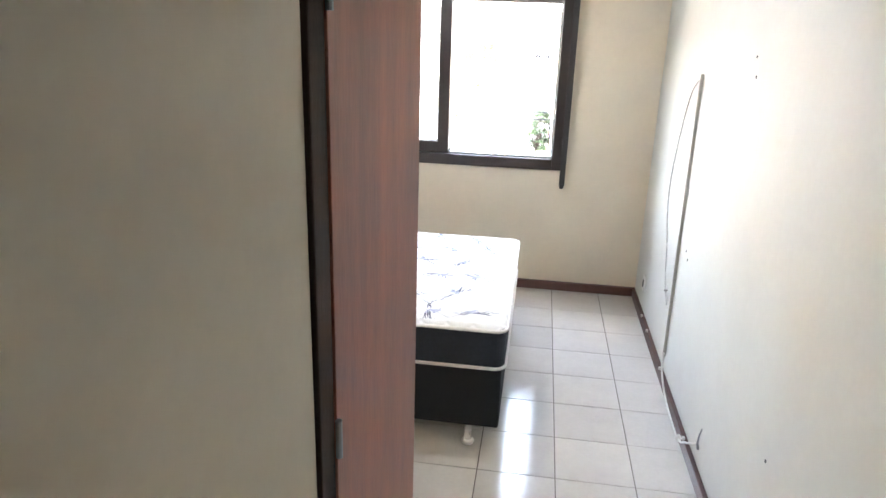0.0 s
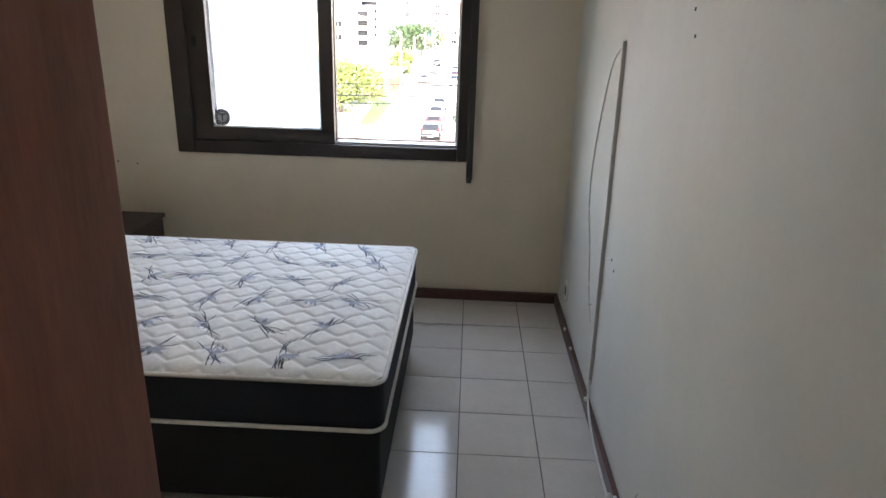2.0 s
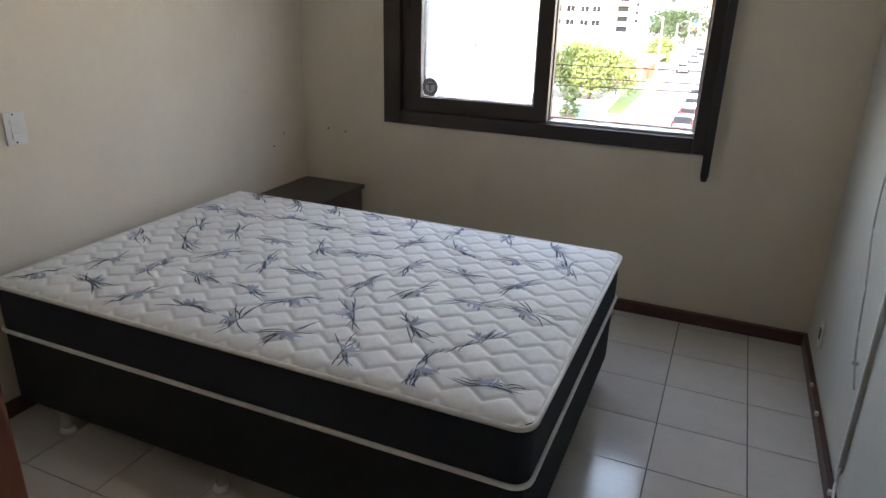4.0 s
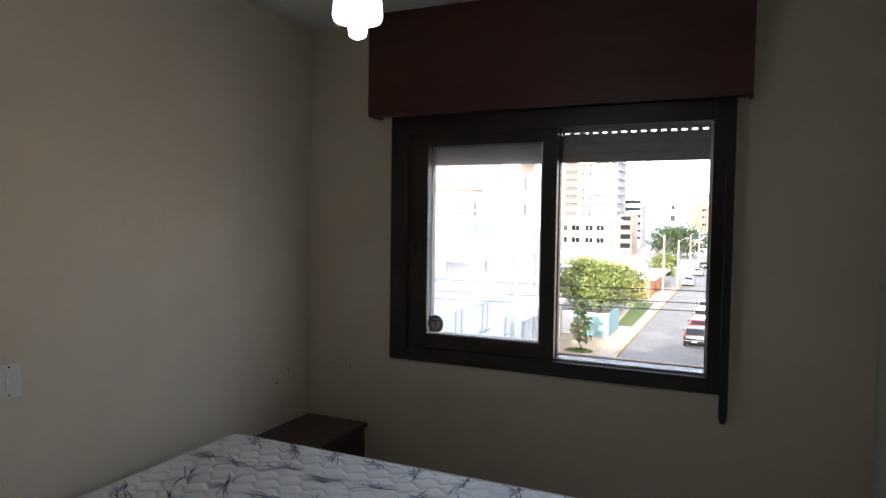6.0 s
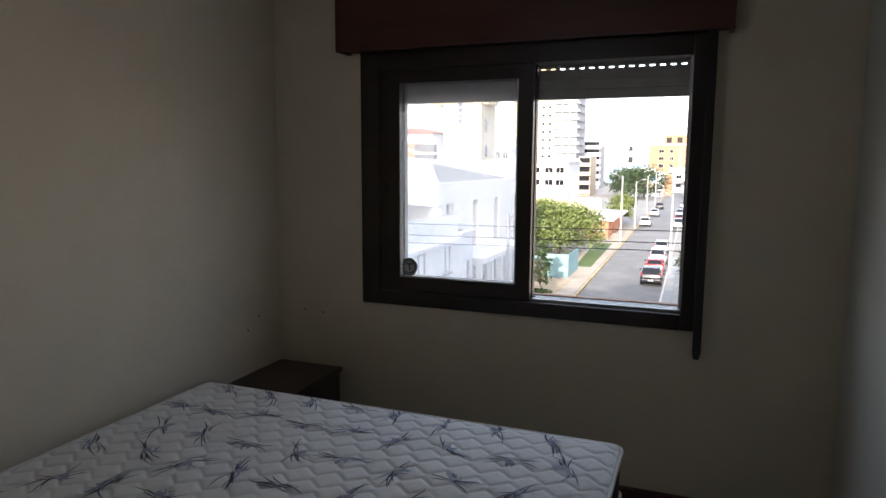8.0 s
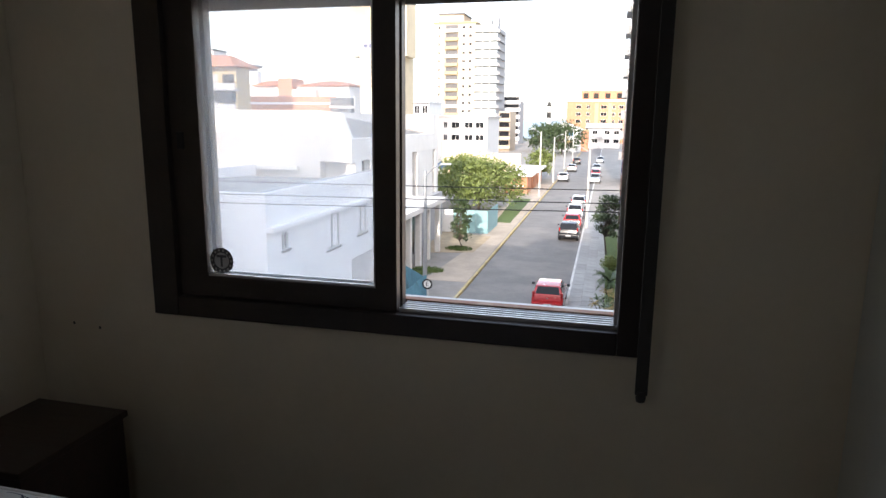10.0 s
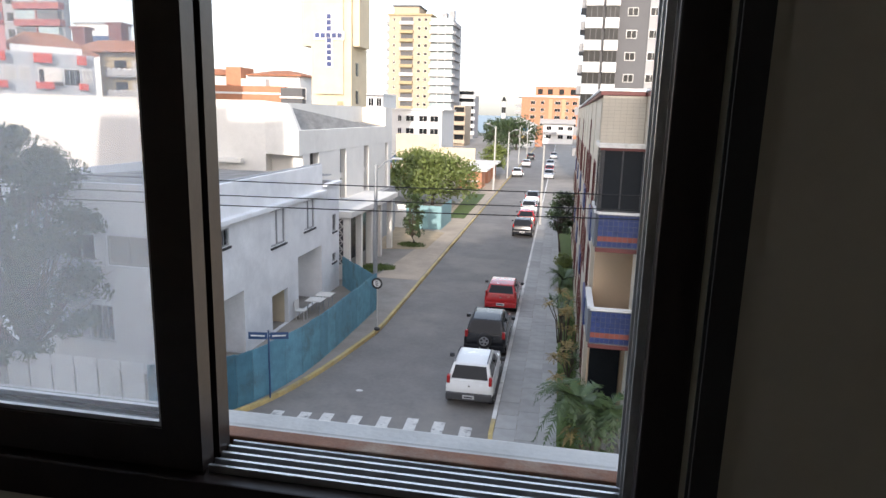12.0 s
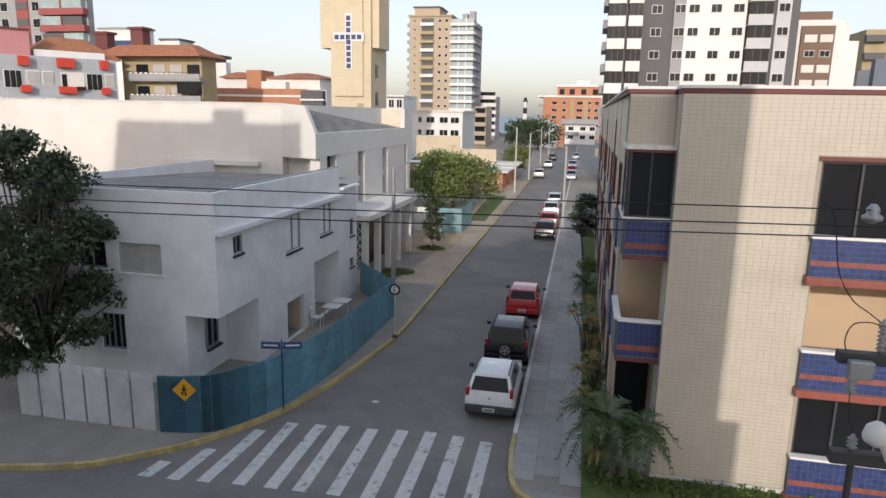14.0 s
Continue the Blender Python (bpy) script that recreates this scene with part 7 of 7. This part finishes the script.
wb = thing("white_blue_block", (-78, 106, K), "white flat-roofed block with a blue band", "building")
slab("wall", wb, M_WHITE, -82, -73.9, 100, 103, K - 0.1, 14.3)
slab("band", wb, M_BSIGN, -82.05, -73.85, 99.9, 99.996, 11.6, 12.5, "blue band")
slab("roof", wb, M_GREYM, -82.3, -73.6, 99.8, 103.2, 14.303, 14.6)
gb = thing("grey_roof_block", (-66, 106, K), "blue grey apartment block with roof tanks", "building")
slab("wall", gb, M_SLATE, -72.5, -62.6, 101.2, 106.5, K - 0.1, 10.0)
slab("flat_roof", gb, M_GREYD, -72.9, -61.8, 100.6, 106.9, 10.003, 10.5)
slab("roof_house", gb, M_WHITE, -72, -68.4, 102, 106, 10.503, 12.7)
slab("roof_house_cap", gb, M_GREYD, -72.2, -68.2, 101.8, 106.2, 12.703, 13.0)
for x in (-71.6, -66.9, -65.3):
    part("water_tank", lathe([(0.55, 10.503), (0.6, 11.0), (0.55, 11.5), (0.3, 11.65)], (x, 101.6), 14), M_GREYD, gb, "", smooth=True)
for z in (8.0, 5.2):
    for x in (-67.2, -65.4, -63.6):
        casement(gb, x, z, 1.2, 1.1, 101.2)
slab("white_end", gb, M_WHITE, -62.59, -60.4, 102.5, 104, K - 0.1, 9.2, "white end bay")

pk = thing("plaster_house", (-27, 22, K), "weathered pinkish plaster house behind the tree", "house")
part("wall", box(-34, -22.2, 21.5, 32, K - 0.1, -2.6), mat("faded_pink_plaster", (0.36, 0.28, 0.24), 0.9, var=0.15, scale=1.5, dirt=(0.25, 0.2, 0.17)), pk)
part("roof", box(-34.3, -22.0, 21.2, 32.3, -2.597, -2.35), M_ROOFT, pk)

# dark and white tower behind the tiled building
tt = thing("dark_white_tower", (13, 108, K), "tall dark grey and white apartment tower", "building")
slab("wall", tt, M_GREYD, 0.9, 25.5, 100, 116, K - 0.1, 34)
slab("white_panel", tt, M_WHITE, 11.02, 18.85, 99.7, 99.996, K, 34, "white facade panel")
slab("grey_panel", tt, M_GREYM, 9.52, 11.0, 99.75, 99.996, K, 34, "grey facade panel")
slab("grey_panel", tt, M_GREYL, 22.6, 24.4, 99.75, 99.996, K, 34, "pale facade panel")
for k in range(-4, 9):
    z = 7.9 + 3.03 * k
    for x0, x1, m_ in ((0.7, 3.07, M_WHITE), (3.45, 5.37, M_WHITE), (18.95, 22.0, M_GREYL)):
        bal = slab("balcony", tt, m_, x0, x1, 98.7, 98.9, z, z + 1.4, "pale balcony front")
        slab("slab_edge", bal, m_, x0, x1, 98.91, 99.99, z, z + 0.2)
        slab("balcony_glazing", tt, M_DARK, x0 + 0.05, x1 - 0.05, 98.95, 99.0, z + 1.42, z + 3.0, "dark glazing")
        for j in range(1, 3):
            slab("glazing_bar", bal, M_GREYD, x0 + (x1 - x0) * j / 3 - 0.04, x0 + (x1 - x0) * j / 3 + 0.04, 98.92, 98.948, z + 1.42, z + 3.0)
    slab("flank_balcony", tt, M_GREYM, 0.1, 0.89, 101, 108, z, z + 1.2)
    for x, y in ((7.25, 100), (10.3, 99.75), (12.1, 99.7), (14.95, 99.7), (17.8, 99.7), (23.5, 99.75)):
        casement(tt, x, z - 0.7, 1.45, 1.15, y)

bw_ = thing("brown_white_block", (33, 118, K), "brown and white apartment block", "building")
slab("wall", bw_, M_WHITE, 27.8, 34.6, 110.5, 124, K - 0.1, 16.1)
slab("top_band", bw_, M_BROWN, 27.8, 33.0, 111.5, 123, 16.103, 17.4, "brown roof storey")
slab("brown_panel", bw_, M_BROWN, 28.7, 33.2, 110, 110.496, K, 15.2, "brown facade panel")
for k in range(6):
    z = 13.4 - 2.15 * k
    for x in (30.0, 32.1):
        if (k == 1):
            casement(bw_, x, z, 1.4, 0.95, 110)
        else:
            w = slab("window", bw_, M_WHITE, x - 0.85, x + 0.85, 109.9, 109.996, z - 0.55, z + 0.55)
            slab("shutter", w, M_CHURCH, x - 0.78, x + 0.78, 109.86, 109.897, z - 0.48, z + 0.48, "closed pale shutter")
slab("white_wing", bw_, M_WHITE, 34.61, 37.0, 111.5, 124, K - 0.1, 13.2)
slab("stair_tower", bw_, M_CHURCH, 34.8, 36.1, 113, 118, 13.203, 15.3)
fe = thing("far_east_block", (43, 134, K), "ochre apartment block with dark balconies", "building")
slab("wall", fe, M_OCHRE, 44.2, 50.5, 130, 142, K - 0.1, 17.0)
for k in range(7):
    slab("balcony", fe, M_GREYD, 44.0, 47.2, 128.8, 129.99, -2.5 + 2.9 * k, -1.4 + 2.9 * k, "dark balcony front")
lw = thing("low_red_roof_block", (45, 116, K), "white block with a red water tank on its roof", "building")
slab("wall", lw, M_WHITE, 41.0, 50, 112, 122, K - 0.1, 9.6)
slab("dark_storey", lw, M_SLATE, 39.2, 42.6, 110.5, 111.99, K - 0.1, 10.6)
part("red_tank", lathe([(0.9, 9.603), (1.0, 10.4), (0.9, 11.3), (0.3, 11.8)], (43.6, 112.8), 16), M_RED, lw, "red water tank", smooth=True)

# ---- park side: teal hoarding, kiosks, play area ----
tc = thing("teal_hoarding", (-12.6, 55, K), "faded teal sheet metal enclosure on the pavement", "fence")
for k in range(7):
    part("panel", box(-17.9 + k * 1.0, -16.93 + k * 1.0, 53.3, 53.36, K, K + 2.0), M_TEAL if k > 3 else M_WHITE, tc)
for k in range(5):
    part("panel", box(-10.93, -10.87, 53.4 + k * 1.0, 54.37 + k * 1.0, K, K + 2.0), M_TEAL, tc)
for k in range(3):
    y = 86 + 7 * k
    ki = thing("kiosk", (-13, y, K), "small brick kiosk with a flat pale roof", "kiosk", "park kiosks")
    part("wall", box(-14.6, -11.6, y, y + 4, K - 0.1, K + 2.3), M_ORANGE, ki)
    part("roof", box(-15.2, -10.9, y - 0.6, y + 4.6, K + 2.303, K + 2.55), M_CHURCH, ki, "", 0.03)
    part("counter", box(-14.2, -12, y - 0.3, y - 0.003, K + 0.9, K + 1.05), M_WHITE, ki)
for k, (x, m_) in enumerate(((-24, M_BSIGN), (-22, M_YSIGN), (-20.3, M_BSIGN))):
    p = thing("play_tower", (x, 88, K), "small coloured playground tower", "playground", "play towers")
    part("platform", box(x - 0.8, x + 0.8, 87.4, 88.6, K + 1.3, K + 1.45), M_YSIGN, p)
    part("roof", lathe([(1.3, K + 2.9), (0.1, K + 3.9)], (x, 88), 8), m_, p)
    for dx in (-0.7, 0.7):
        for dy in (-0.5, 0.5):
            part("post", box(x + dx - 0.06, x + dx + 0.06, 88 + dy - 0.06, 88 + dy + 0.06, K, K + 2.95), M_ORANGE, p)
